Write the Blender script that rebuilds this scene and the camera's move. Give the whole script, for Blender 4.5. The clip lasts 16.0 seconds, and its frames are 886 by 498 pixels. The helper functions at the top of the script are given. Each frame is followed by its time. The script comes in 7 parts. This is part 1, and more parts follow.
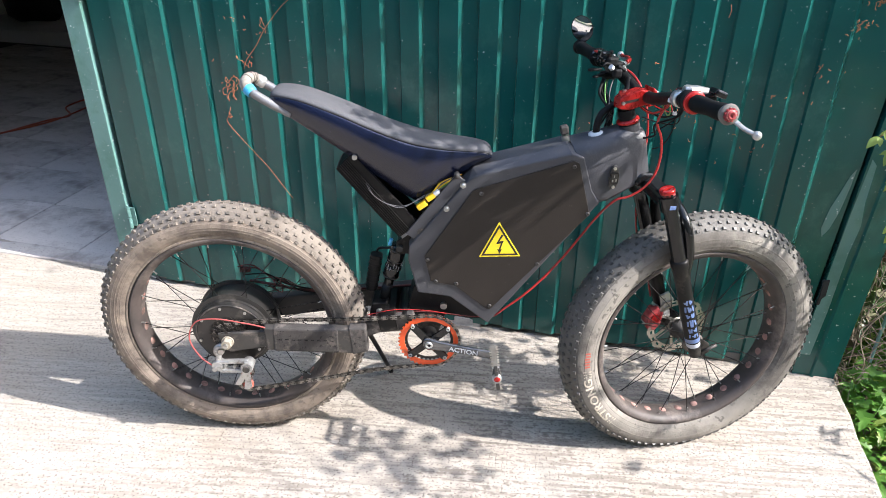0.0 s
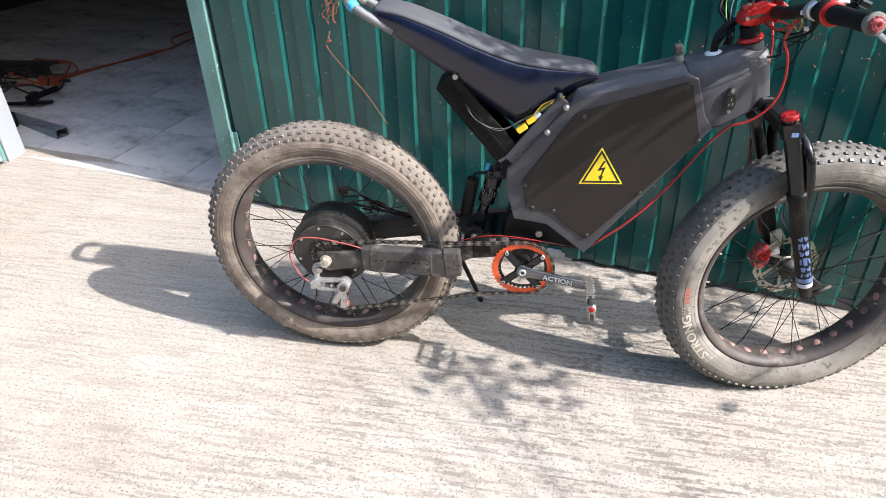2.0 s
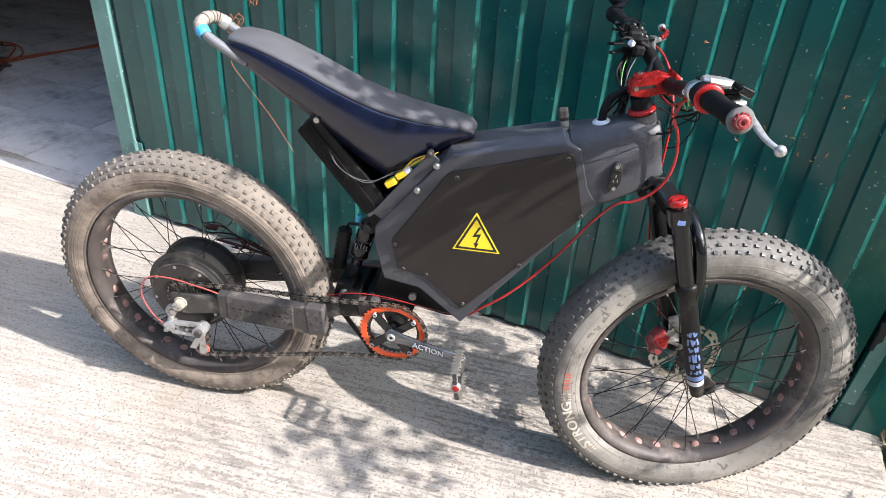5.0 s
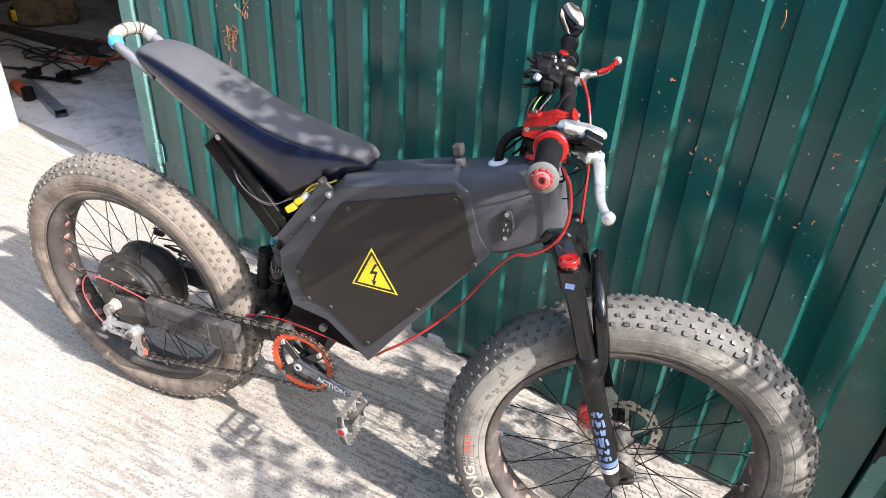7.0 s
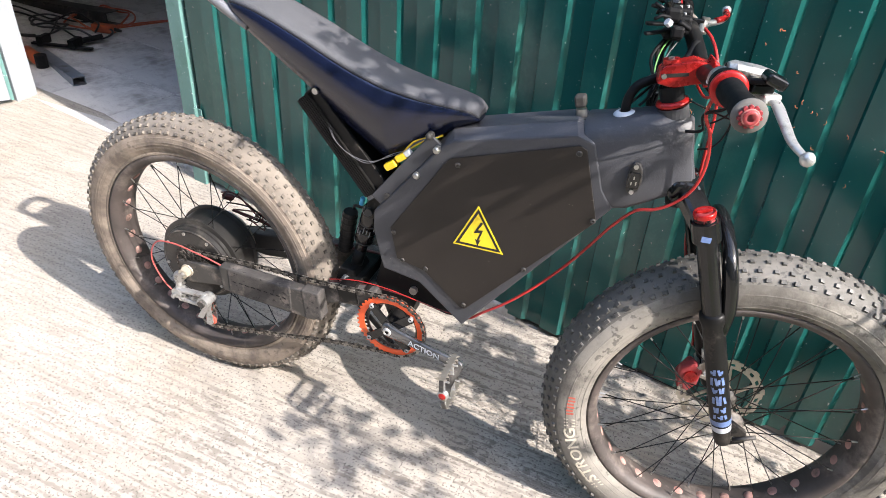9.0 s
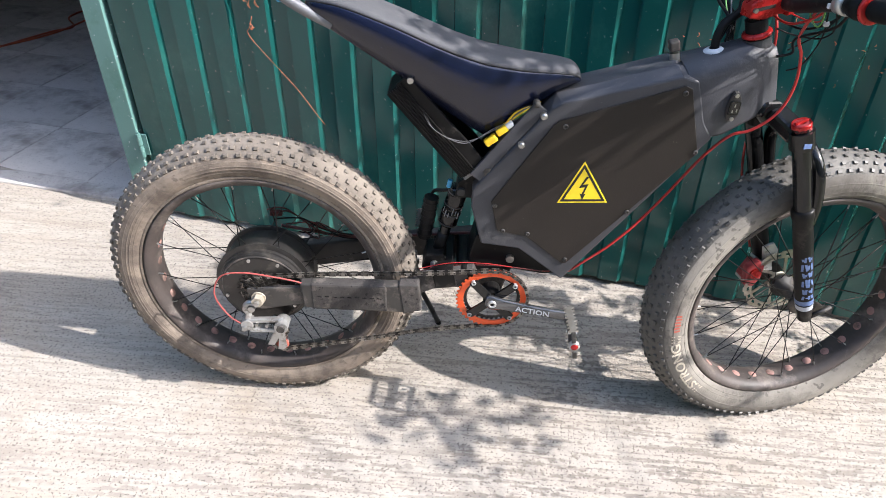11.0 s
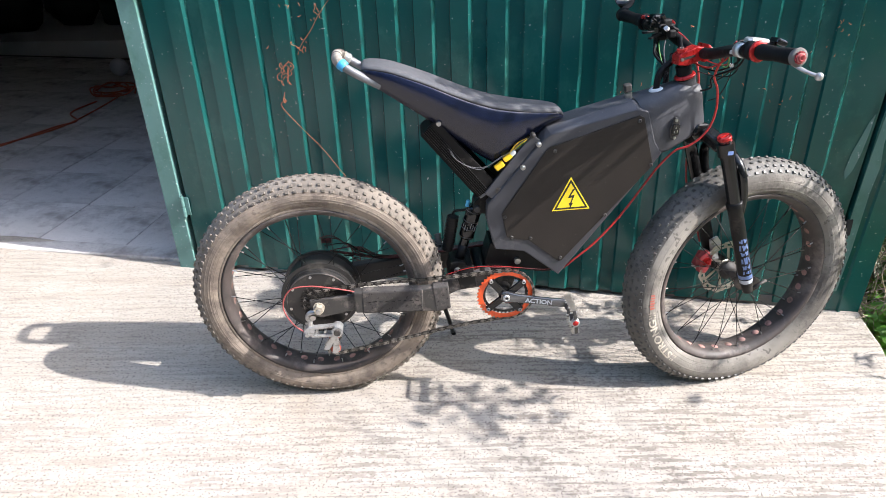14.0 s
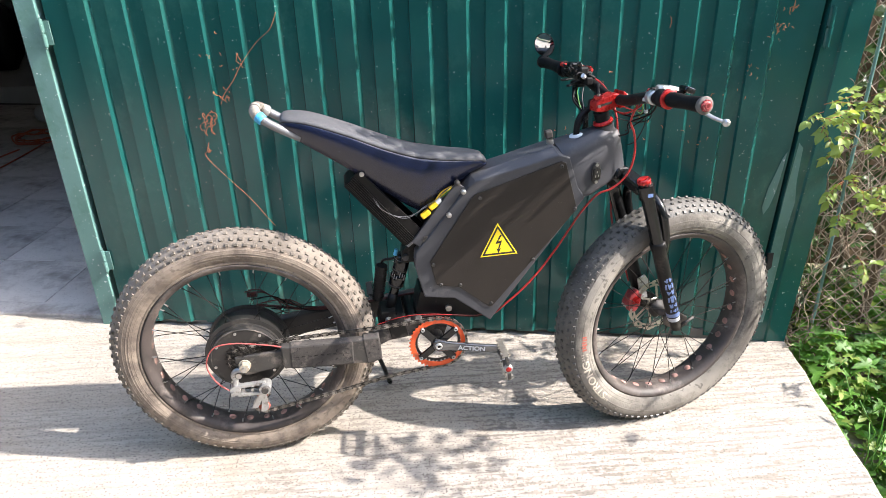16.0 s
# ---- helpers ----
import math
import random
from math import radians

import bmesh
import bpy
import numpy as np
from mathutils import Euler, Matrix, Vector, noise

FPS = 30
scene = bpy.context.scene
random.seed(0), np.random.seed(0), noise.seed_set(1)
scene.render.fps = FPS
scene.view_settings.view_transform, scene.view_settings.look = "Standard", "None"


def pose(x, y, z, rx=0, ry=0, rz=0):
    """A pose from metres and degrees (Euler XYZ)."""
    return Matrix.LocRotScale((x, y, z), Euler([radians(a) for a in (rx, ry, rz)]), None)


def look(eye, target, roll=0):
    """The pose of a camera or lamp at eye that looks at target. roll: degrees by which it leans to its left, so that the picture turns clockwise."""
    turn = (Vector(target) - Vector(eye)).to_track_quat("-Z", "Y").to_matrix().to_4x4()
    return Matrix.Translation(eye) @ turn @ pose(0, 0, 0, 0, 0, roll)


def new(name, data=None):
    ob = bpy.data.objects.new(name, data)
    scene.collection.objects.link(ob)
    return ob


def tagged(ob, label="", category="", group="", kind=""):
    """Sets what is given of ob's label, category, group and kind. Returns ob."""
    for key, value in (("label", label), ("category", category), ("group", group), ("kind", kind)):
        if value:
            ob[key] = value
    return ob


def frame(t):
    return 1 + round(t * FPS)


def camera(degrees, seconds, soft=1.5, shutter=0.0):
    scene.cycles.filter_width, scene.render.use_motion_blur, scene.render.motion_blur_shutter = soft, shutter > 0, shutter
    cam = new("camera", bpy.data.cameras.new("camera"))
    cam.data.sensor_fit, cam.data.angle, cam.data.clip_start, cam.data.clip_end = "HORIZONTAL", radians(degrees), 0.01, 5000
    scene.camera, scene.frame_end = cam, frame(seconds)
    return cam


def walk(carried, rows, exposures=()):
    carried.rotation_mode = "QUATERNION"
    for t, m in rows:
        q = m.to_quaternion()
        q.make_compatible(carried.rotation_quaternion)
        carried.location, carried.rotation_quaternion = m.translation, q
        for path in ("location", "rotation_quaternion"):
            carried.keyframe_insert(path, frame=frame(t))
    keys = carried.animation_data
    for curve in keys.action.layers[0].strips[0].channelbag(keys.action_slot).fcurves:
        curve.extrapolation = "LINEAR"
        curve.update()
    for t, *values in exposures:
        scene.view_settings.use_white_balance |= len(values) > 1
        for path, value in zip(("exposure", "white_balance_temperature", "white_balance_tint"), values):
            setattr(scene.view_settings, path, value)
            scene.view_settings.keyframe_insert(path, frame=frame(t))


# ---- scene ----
cam = camera(67.7, 16.0, soft=0.45)
# The driveway rises towards the garage: a sloping frame for all that stands on it.
SLOPE = Matrix.Translation((0, 1.95, 0)) @ pose(0, 0, 0, 5.74, 2.0, 0) @ Matrix.Translation((0, -1.95, 0))
PATH = [
    (0, (0.048, -0.038, 1.609), (0.009, 1.637, 0.517), 2.6),
    (0.5, (0.023, -0.018, 1.595), (-0.051, 1.633, 0.468), 1.9),
    (1, (0.014, -0.016, 1.583), (-0.081, 1.604, 0.413), 1.9),
    (1.5, (0.015, -0.034, 1.568), (-0.174, 1.534, 0.341), 0.5),
    (2, (0.017, -0.056, 1.557), (-0.258, 1.494, 0.324), -0.5),
    (2.5, (0.033, -0.067, 1.556), (-0.213, 1.479, 0.311), -0.5),
    (3, (0.048, -0.069, 1.564), (-0.166, 1.507, 0.352), 0.3),
    (3.5, (0.075, -0.064, 1.577), (-0.024, 1.596, 0.467), 2.7),
    (3.7, (0.09, -0.056, 1.593), (0.017, 1.623, 0.509), 2.6),
    (5.8, (0.548, 0.403, 1.554), (-0.007, 1.833, 0.27), 1.7),
    (6, (0.625, 0.428, 1.558), (-0.008, 1.834, 0.283), 0.1),
    (6.5, (0.719, 0.468, 1.557), (0.061, 1.895, 0.319), 0.7),
    (7, (0.725, 0.495, 1.566), (0.08, 1.958, 0.365), 2.7),
    (7.5, (0.71, 0.532, 1.571), (0.047, 2.013, 0.402), 1.9),
    (8, (0.701, 0.541, 1.572), (0.062, 2.029, 0.399), 2.6),
    (8.5, (0.638, 0.49, 1.53), (-0.108, 1.933, 0.364), 4.1),
    (9, (0.493, 0.401, 1.499), (-0.085, 1.848, 0.245), 3.4),
    (9.5, (0.337, 0.304, 1.479), (-0.139, 1.743, 0.174), 2.9),
    (9.7, (0.279, 0.313, 1.465), (-0.168, 1.749, 0.147), 3.0),
    (11.8, (-0.169, 0.058, 1.525), (-0.104, 1.624, 0.283), 1.4),
    (12, (-0.151, -0.003, 1.53), (-0.133, 1.589, 0.319), 1.6),
    (12.5, (-0.094, -0.139, 1.548), (-0.196, 1.438, 0.323), 1.5),
    (13, (-0.139, -0.195, 1.578), (-0.196, 1.459, 0.455), 1.2),
    (13.5, (-0.234, -0.211, 1.584), (-0.12, 1.444, 0.467), 1.2),
    (14, (-0.249, -0.208, 1.589), (-0.198, 1.461, 0.488), 0.5),
    (14.5, (-0.234, -0.199, 1.588), (-0.156, 1.482, 0.508), 0.3),
    (15, (-0.21, -0.188, 1.598), (-0.049, 1.534, 0.594), 1.9),
    (15.5, (-0.19, -0.175, 1.617), (0.017, 1.563, 0.648), 1.8),
    (16, (-0.187, -0.171, 1.613), (0.018, 1.542, 0.602), 1.2),
]
# the film's own slow changes of exposure
EXPOSURE = [(0, 2.42, 6380, 10), (1.5, 2.3, 6380, 10), (2.5, 2.21, 6350, 10), (3.7, 2.33, 6300, 10), (6, 2.32, 6400, 10), (6.5, 2.34, 6400, 10), (7.5, 2.5, 6450, 10), (8.5, 2.45, 6600, 10), (9.7, 2.27, 6500, 10), (11.8, 2.2, 6300, 10), (12.5, 2.18, 6300, 10), (14, 2.34, 6330, 10), (15, 2.4, 6400, 10), (15.5, 2.56, 6550, 10), (16, 2.56, 6620, 10)]
walk(cam, [(t, SLOPE @ look(eye, target, roll)) for t, eye, target, roll in PATH], exposures=EXPOSURE)

# ---- light ----
SUN = (SLOPE.to_3x3() @ Vector((1.16, -0.176, 1.0))).normalized()
world = bpy.data.worlds.new("daylight")
scene.world = world
world.use_nodes = True
wn = world.node_tree
sky = wn.nodes.new("ShaderNodeTexSky")
sky.sky_type = "NISHITA"
sky.sun_disc = False
sky.air_density, sky.dust_density, sky.ozone_density = 1.0, 1.6, 1.0
sky.sun_elevation = math.asin(SUN.z)
sky.sun_rotation = math.atan2(SUN.x, SUN.y)
wn.nodes["Background"].inputs["Strength"].default_value = 0.15
wn.links.new(sky.outputs[0], wn.nodes["Background"].inputs["Color"])
sun_data = bpy.data.lights.new("sun", "SUN")
sun_data.energy, sun_data.angle, sun_data.color = 2.22, radians(0.53), (1.0, 0.955, 0.915)
sun = new("sun", sun_data)
sun.matrix_world = look(SUN * 20, (0, 0, 0))

# ---- materials ----
def material(name, base, second=None, scale=8.0, rough=0.6, metal=0.0, bump=0.0, bump_scale=60.0, stretch=(1, 1, 1),
             dirt=None, dirt_scale=5.0, dirt_amount=0.5, fine=None, coat=0.0, spread=0.0, sharp=0.25, spec=0.5):
    """Two colours mixed by noise, a layer of dirt with an outline of its own, fine grain and bump, all in metres."""
    m = bpy.data.materials.new(name)
    m.use_nodes = True
    t = m.node_tree
    n, link = t.nodes, t.links.new
    b = n["Principled BSDF"]
    b.inputs["Roughness"].default_value = rough
    b.inputs["Metallic"].default_value = metal
    b.inputs["Specular IOR Level"].default_value = spec
    b.inputs["Coat Weight"].default_value = coat
    co = n.new("ShaderNodeTexCoord")
    mp = n.new("ShaderNodeMapping")
    mp.inputs["Scale"].default_value = stretch
    link(co.outputs["Object"], mp.inputs["Vector"])

    def tex(s, detail=4.0, rgh=0.6):
        x = n.new("ShaderNodeTexNoise")
        x.inputs["Scale"].default_value = s
        x.inputs["Detail"].default_value = detail
        x.inputs["Roughness"].default_value = rgh
        link(mp.outputs[0], x.inputs["Vector"])
        return x.outputs["Fac"]

    def ramp(fac, lo, hi):
        r = n.new("ShaderNodeMapRange")
        r.inputs["From Min"].default_value, r.inputs["From Max"].default_value = lo, hi
        link(fac, r.inputs["Value"])
        return r.outputs[0]

    def mix(fac, a, c, kind="MIX"):
        x = n.new("ShaderNodeMix")
        x.data_type, x.blend_type = "RGBA", kind
        for sock, v in ((x.inputs[0], fac), (x.inputs[6], a), (x.inputs[7], c)):
            if isinstance(v, (int, float)):
                sock.default_value = v
            elif isinstance(v, tuple):
                sock.default_value = (*v, 1)
            else:
                link(v, sock)
        return x.outputs[2]

    colour = mix(ramp(tex(scale), 0.5 - sharp, 0.5 + sharp), base, second or base)
    if fine:
        colour = mix(ramp(tex(fine[0], 2.0), 0.35, 0.65), colour, fine[1]) if len(fine) == 2 else mix(ramp(tex(fine[0], 2.0), fine[2], fine[2] + 0.06), colour, fine[1])
    if dirt:
        f = ramp(tex(dirt_scale, 8.0, 0.7), 0.62 - dirt_amount * 0.3, 0.72 - dirt_amount * 0.2)
        colour = mix(f, colour, dirt)
    if spread:
        info = n.new("ShaderNodeObjectInfo")
        geo = n.new("ShaderNodeNewGeometry")
        add = n.new("ShaderNodeMath")
        add.operation = "ADD"
        link(info.outputs["Random"], add.inputs[0])
        link(geo.outputs["Random Per Island"], add.inputs[1])
        fr = n.new("ShaderNodeMath")
        fr.operation = "FRACT"
        link(add.outputs[0], fr.inputs[0])
        hv = n.new("ShaderNodeHueSaturation")
        link(colour, hv.inputs["Color"])
        mr = n.new("ShaderNodeMapRange")
        mr.inputs["To Min"].default_value, mr.inputs["To Max"].default_value = 1 - spread, 1 + spread
        link(fr.outputs[0], mr.inputs["Value"])
        link(mr.outputs[0], hv.inputs["Value"])
        hv.inputs["Fac"].default_value = 1.0
        colour = hv.outputs[0]
    link(colour, b.inputs["Base Color"])
    rr = n.new("ShaderNodeMapRange")
    rr.inputs["To Min"].default_value, rr.inputs["To Max"].default_value = max(0.02, rough - 0.1), min(1.0, rough + 0.1)
    link(tex(scale * 3.1), rr.inputs["Value"])
    link(rr.outputs[0], b.inputs["Roughness"])
    if bump:
        bp = n.new("ShaderNodeBump")
        bp.inputs["Strength"].default_value = min(1.0, bump)
        bp.inputs["Distance"].default_value = 0.004
        link(tex(bump_scale, 3.0), bp.inputs["Height"])
        link(bp.outputs[0], b.inputs["Normal"])
    return m


def concrete_material():
    """Broomed concrete: broken drag marks along the drive's width, pits, grit and stains."""
    m = material("broomed_concrete", (0.385, 0.349, 0.305), (0.300, 0.268, 0.231), scale=1.1, rough=0.9, spec=0.2,
                 dirt=(0.30, 0.255, 0.205), dirt_scale=2.0, dirt_amount=0.36, fine=(190.0, (0.30, 0.27, 0.24), 0.63))
    t = m.node_tree
    n, link = t.nodes, t.links.new
    b = n["Principled BSDF"]
    co = n.new("ShaderNodeTexCoord")

    def grain(scale, detail, stretch=(1, 1, 1), warp=0.0):
        mp = n.new("ShaderNodeMapping")
        mp.inputs["Scale"].default_value = stretch
        mp.inputs["Rotation"].default_value = (0, 0, radians(3))
        link(co.outputs["Object"], mp.inputs["Vector"])
        x = n.new("ShaderNodeTexNoise")
        x.inputs["Scale"].default_value, x.inputs["Detail"].default_value, x.inputs["Distortion"].default_value = scale, detail, warp
        link(mp.outputs[0], x.inputs["Vector"])
        return x.outputs["Fac"]

    def span(fac, lo, hi, a=0.0, c=1.0):
        r = n.new("ShaderNodeMapRange")
        for k, v in (("From Min", lo), ("From Max", hi), ("To Min", a), ("To Max", c)):
            r.inputs[k].default_value = v
        link(fac, r.inputs["Value"])
        return r.outputs[0]

    def op(kind, a, c):
        x = n.new("ShaderNodeMath")
        x.operation = kind
        for i, v in enumerate((a, c)):
            if isinstance(v, float):
                x.inputs[i].default_value = v
            else:
                link(v, x.inputs[i])
        return x.outputs[0]

    def tint(old, fac, colour):
        x = n.new("ShaderNodeMix")
        x.data_type = "RGBA"
        x.inputs[7].default_value = (*colour, 1)
        link(fac, x.inputs[0])
        link(old, x.inputs[6])
        return x.outputs[2]

    specks = grain(75.0, 3.0, (0.7, 1.0, 1.0))
    rows = grain(1.0, 2.0, (5.0, 78.0, 4.0), 0.3)
    drag = op("ADD", op("MULTIPLY", rows, 0.60), op("MULTIPLY", specks, 0.40))
    wide = grain(1.0, 4.0, (1.2, 14.0, 2.0), 0.5)
    lumps = grain(6.0, 4.0)
    pits = grain(150.0, 1.5)
    colour = b.inputs["Base Color"].links[0].from_socket
    colour = tint(colour, span(wide, 0.42, 0.62, 0.0, 0.65), (0.31, 0.272, 0.232))
    marks = op("MULTIPLY", span(drag, 0.515, 0.435, 0.0, 1.0), span(lumps, 0.30, 0.58, 0.35, 1.0))
    marks = op("MULTIPLY", marks, span(grain(1.1, 3.0), 0.40, 0.60, 0.65, 1.0))
    # the broom marks are worn down towards the garage's open side
    sep = n.new("ShaderNodeSeparateXYZ")
    link(co.outputs["Object"], sep.inputs[0])
    marks = op("MULTIPLY", marks, span(op("ADD", sep.outputs[0], op("MULTIPLY", grain(2.0, 3.0), 0.8)), -0.9, 0.5, 0.45, 1.0))
    colour = tint(colour, marks, (0.16, 0.139, 0.12))
    hole = span(pits, 0.40, 0.35, 0.0, 0.85)
    colour = tint(colour, hole, (0.125, 0.108, 0.094))
    link(colour, b.inputs["Base Color"])
    height = op("ADD", op("MULTIPLY", drag, 0.9), op("MULTIPLY", lumps, 1.0))
    height = op("ADD", height, op("MULTIPLY", pits, 0.22))
    bp = n.new("ShaderNodeBump")
    bp.inputs["Strength"].default_value = 0.75
    bp.inputs["Distance"].default_value = 0.013
    link(height, bp.inputs["Height"])
    link(bp.outputs[0], b.inputs["Normal"])
    return m


M = {
    "concrete": concrete_material(),
    "slab": material("garage_floor_slab", (0.61, 0.575, 0.55), (0.48, 0.455, 0.435), scale=4, rough=0.9, bump=0.6, bump_scale=35, dirt=(0.28, 0.255, 0.24), dirt_scale=3.0, dirt_amount=0.5, fine=(150.0, (0.27, 0.25, 0.24), 0.62), spread=0.08, spec=0.2),
    "joint": material("dark_joint", (0.10, 0.093, 0.087), (0.14, 0.13, 0.12), rough=0.95),
    # two tones for the unseen walls, picked for what the door reflects
    "garden_wall": material("sky_block_pale", (0.185, 0.192, 0.155), (0.13, 0.138, 0.11), scale=1.0, rough=0.95, bump=0.4),
    "hedge_wall": material("sky_block_dark", (0.055, 0.078, 0.066), (0.036, 0.054, 0.046), scale=1.0, rough=0.95, bump=0.4),
    "plaster": material("grey_plaster", (0.72, 0.70, 0.68), (0.62, 0.60, 0.58), scale=1.5, rough=0.9, bump=0.4),
    "soil": material("soil", (0.20, 0.165, 0.115), (0.12, 0.10, 0.065), scale=2.0, rough=1.0, bump=0.8, bump_scale=25, dirt=(0.11, 0.14, 0.055), dirt_scale=0.8),
    "green": material("green_sheet_paint", (0.0068, 0.064, 0.0570), (0.0122, 0.093, 0.083), scale=2.2, rough=0.17, spec=0.5, bump=0.10, bump_scale=11, dirt=(0.026, 0.118, 0.097), dirt_scale=2.5, dirt_amount=0.3, fine=(105.0, (0.36, 0.44, 0.40), 0.705), stretch=(1, 1, 0.8)),
    "green_post": material("green_post_paint", (0.085, 0.185, 0.168), (0.118, 0.228, 0.210), scale=3.0, rough=0.5, bump=0.1, dirt=(0.06, 0.15, 0.12), dirt_scale=4.0, dirt_amount=0.4, fine=(75.0, (0.50, 0.56, 0.54), 0.66)),
    # black that stands for the shade inside the door's gaps
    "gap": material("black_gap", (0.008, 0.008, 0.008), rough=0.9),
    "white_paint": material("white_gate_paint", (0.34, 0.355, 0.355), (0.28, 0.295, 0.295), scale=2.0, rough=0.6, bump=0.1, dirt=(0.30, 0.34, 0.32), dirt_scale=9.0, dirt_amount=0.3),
    # white gate paint, greyed in its colour where the frame catches less light
    "gate_frame": material("gate_paint_greyed", (0.27, 0.285, 0.305), (0.225, 0.24, 0.26), scale=2.0, rough=0.6, bump=0.1, dirt=(0.24, 0.27, 0.27), dirt_scale=9.0, dirt_amount=0.2),
    "rubber_rear": material("dusty_brown_tyre", (0.196, 0.155, 0.122), (0.298, 0.246, 0.199), scale=9, rough=0.9, spec=0.2, bump=0.35, bump_scale=90, dirt=(0.125, 0.102, 0.085), dirt_scale=7, dirt_amount=0.5, fine=(55.0, (0.17, 0.14, 0.115), 0.6)),
    "rubber_front": material("dusty_grey_tyre", (0.135, 0.123, 0.108), (0.26, 0.238, 0.207), scale=6, rough=0.85, spec=0.25, bump=0.3, bump_scale=90, dirt=(0.095, 0.085, 0.075), dirt_scale=5, dirt_amount=0.5, fine=(60.0, (0.125, 0.114, 0.10), 0.6), sharp=0.16),
    "tread_rear": material("rear_tread_rubber", (0.085, 0.073, 0.061), (0.195, 0.168, 0.139), scale=22, rough=0.85, spread=0.25, spec=0.25),
    "tread_front": material("front_tread_rubber", (0.036, 0.034, 0.031), (0.105, 0.097, 0.087), scale=25, rough=0.45, spread=0.3, spec=0.5),
    "base_rear": material("rear_tread_base", (0.125, 0.104, 0.085), (0.215, 0.183, 0.151), scale=10, rough=0.9, bump=0.3, bump_scale=120, fine=(70.0, (0.105, 0.088, 0.072), 0.60)),
    "base_front": material("front_tread_base", (0.060, 0.055, 0.049), (0.145, 0.133, 0.117), scale=8, rough=0.7, bump=0.3, bump_scale=120, fine=(70.0, (0.052, 0.048, 0.043), 0.60)),
    "black": material("black_enamel", (0.006, 0.006, 0.007), (0.012, 0.011, 0.010), scale=12, spec=0.16, rough=0.4, bump=0.05, dirt=(0.06, 0.052, 0.045), dirt_scale=9, dirt_amount=0.18),
    "gloss_black": material("gloss_black", (0.006, 0.006, 0.007), (0.009, 0.009, 0.009), rough=0.10, coat=0.0, spec=0.42),
    "matt_black": material("matt_black_plastic", (0.006, 0.006, 0.007), (0.011, 0.011, 0.011), scale=25, spec=0.12, rough=0.55, bump=0.1),
    "dusty_black": material("dusty_black_metal", (0.022, 0.020, 0.019), (0.048, 0.043, 0.038), scale=14, rough=0.65, bump=0.1, dirt=(0.15, 0.125, 0.105), dirt_scale=11, dirt_amount=0.3),
    "rim": material("dusty_brown_black_rim", (0.030, 0.025, 0.023), (0.075, 0.058, 0.052), scale=14, rough=0.6, bump=0.15, dirt=(0.14, 0.115, 0.10), dirt_scale=9, dirt_amount=0.3),
    "sleeve": material("dusty_neoprene", (0.034, 0.031, 0.030), (0.078, 0.070, 0.064), scale=16, rough=0.8, spec=0.25, bump=0.4, bump_scale=120, dirt=(0.14, 0.12, 0.105), dirt_scale=13, dirt_amount=0.3, fine=(90.0, (0.022, 0.020, 0.019), 0.62)),
    "box": material("charcoal_box_paint", (0.043, 0.044, 0.050), (0.059, 0.059, 0.066), scale=6, spec=0.35, rough=0.5, bump=0.14, bump_scale=220, dirt=(0.11, 0.105, 0.105), dirt_scale=5, dirt_amount=0.2, fine=(140.0, (0.14, 0.135, 0.13), 0.72)),
    "plate": material("brown_black_plate", (0.0165, 0.0132, 0.0112), (0.0235, 0.0187, 0.0155), scale=5, spec=0.30, rough=0.52, bump=0.1, bump_scale=300, fine=(120.0, (0.16, 0.14, 0.12), 0.74)),
    "seat_side": material("navy_vinyl", (0.0036, 0.0058, 0.0185), (0.0050, 0.0078, 0.0250), scale=6, rough=0.24, bump=0.10, bump_scale=260, spec=0.55),
    "seat_top": material("grey_suede_vinyl", (0.056, 0.056, 0.061), (0.080, 0.080, 0.085), scale=10, spec=0.3, rough=0.7, bump=0.2, bump_scale=350, dirt=(0.11, 0.11, 0.115), dirt_scale=7, dirt_amount=0.25),
    "seat_seam": material("dark_piping", (0.012, 0.012, 0.016), rough=0.6),
    "red": material("red_anodised", (0.44, 0.016, 0.014), (0.34, 0.013, 0.012), scale=20, rough=0.28, metal=0.35),
    "red_cable": material("red_cable", (0.40, 0.024, 0.021), (0.32, 0.02, 0.018), rough=0.35),
    "pale_red": material("sun_bleached_red_cable", (0.36, 0.075, 0.065), (0.28, 0.055, 0.05), scale=20, rough=0.5),
    "pink": material("faded_pink_strip", (0.40, 0.22, 0.19), (0.30, 0.165, 0.14), scale=30, rough=0.85, dirt=(0.13, 0.085, 0.07), dirt_scale=25, dirt_amount=0.45),
    "dull_pink": material("worn_pink_flange", (0.45, 0.16, 0.14), (0.34, 0.11, 0.10), scale=30, rough=0.6),
    "dull_red": material("worn_red_plug", (0.36, 0.045, 0.05), (0.24, 0.032, 0.036), scale=40, rough=0.5, metal=0.2, dirt=(0.20, 0.10, 0.09), dirt_scale=30, dirt_amount=0.3),
    "orange": material("orange_chainring", (0.80, 0.10, 0.02), (0.68, 0.085, 0.02), scale=15, rough=0.4, metal=0.1, dirt=(0.25, 0.07, 0.03), dirt_scale=18, dirt_amount=0.2),
    "steel": material("brushed_steel", (0.50, 0.49, 0.47), (0.38, 0.37, 0.35), scale=30, rough=0.35, metal=0.9),
    "silver": material("silver_alloy", (0.56, 0.56, 0.55), (0.36, 0.355, 0.35), scale=25, rough=0.3, metal=0.55, dirt=(0.22, 0.20, 0.18), dirt_scale=30, dirt_amount=0.3),
    "alloy": material("dull_alloy", (0.46, 0.46, 0.45), (0.32, 0.31, 0.30), scale=35, rough=0.35, metal=0.6, dirt=(0.16, 0.14, 0.12), dirt_scale=40, dirt_amount=0.35),
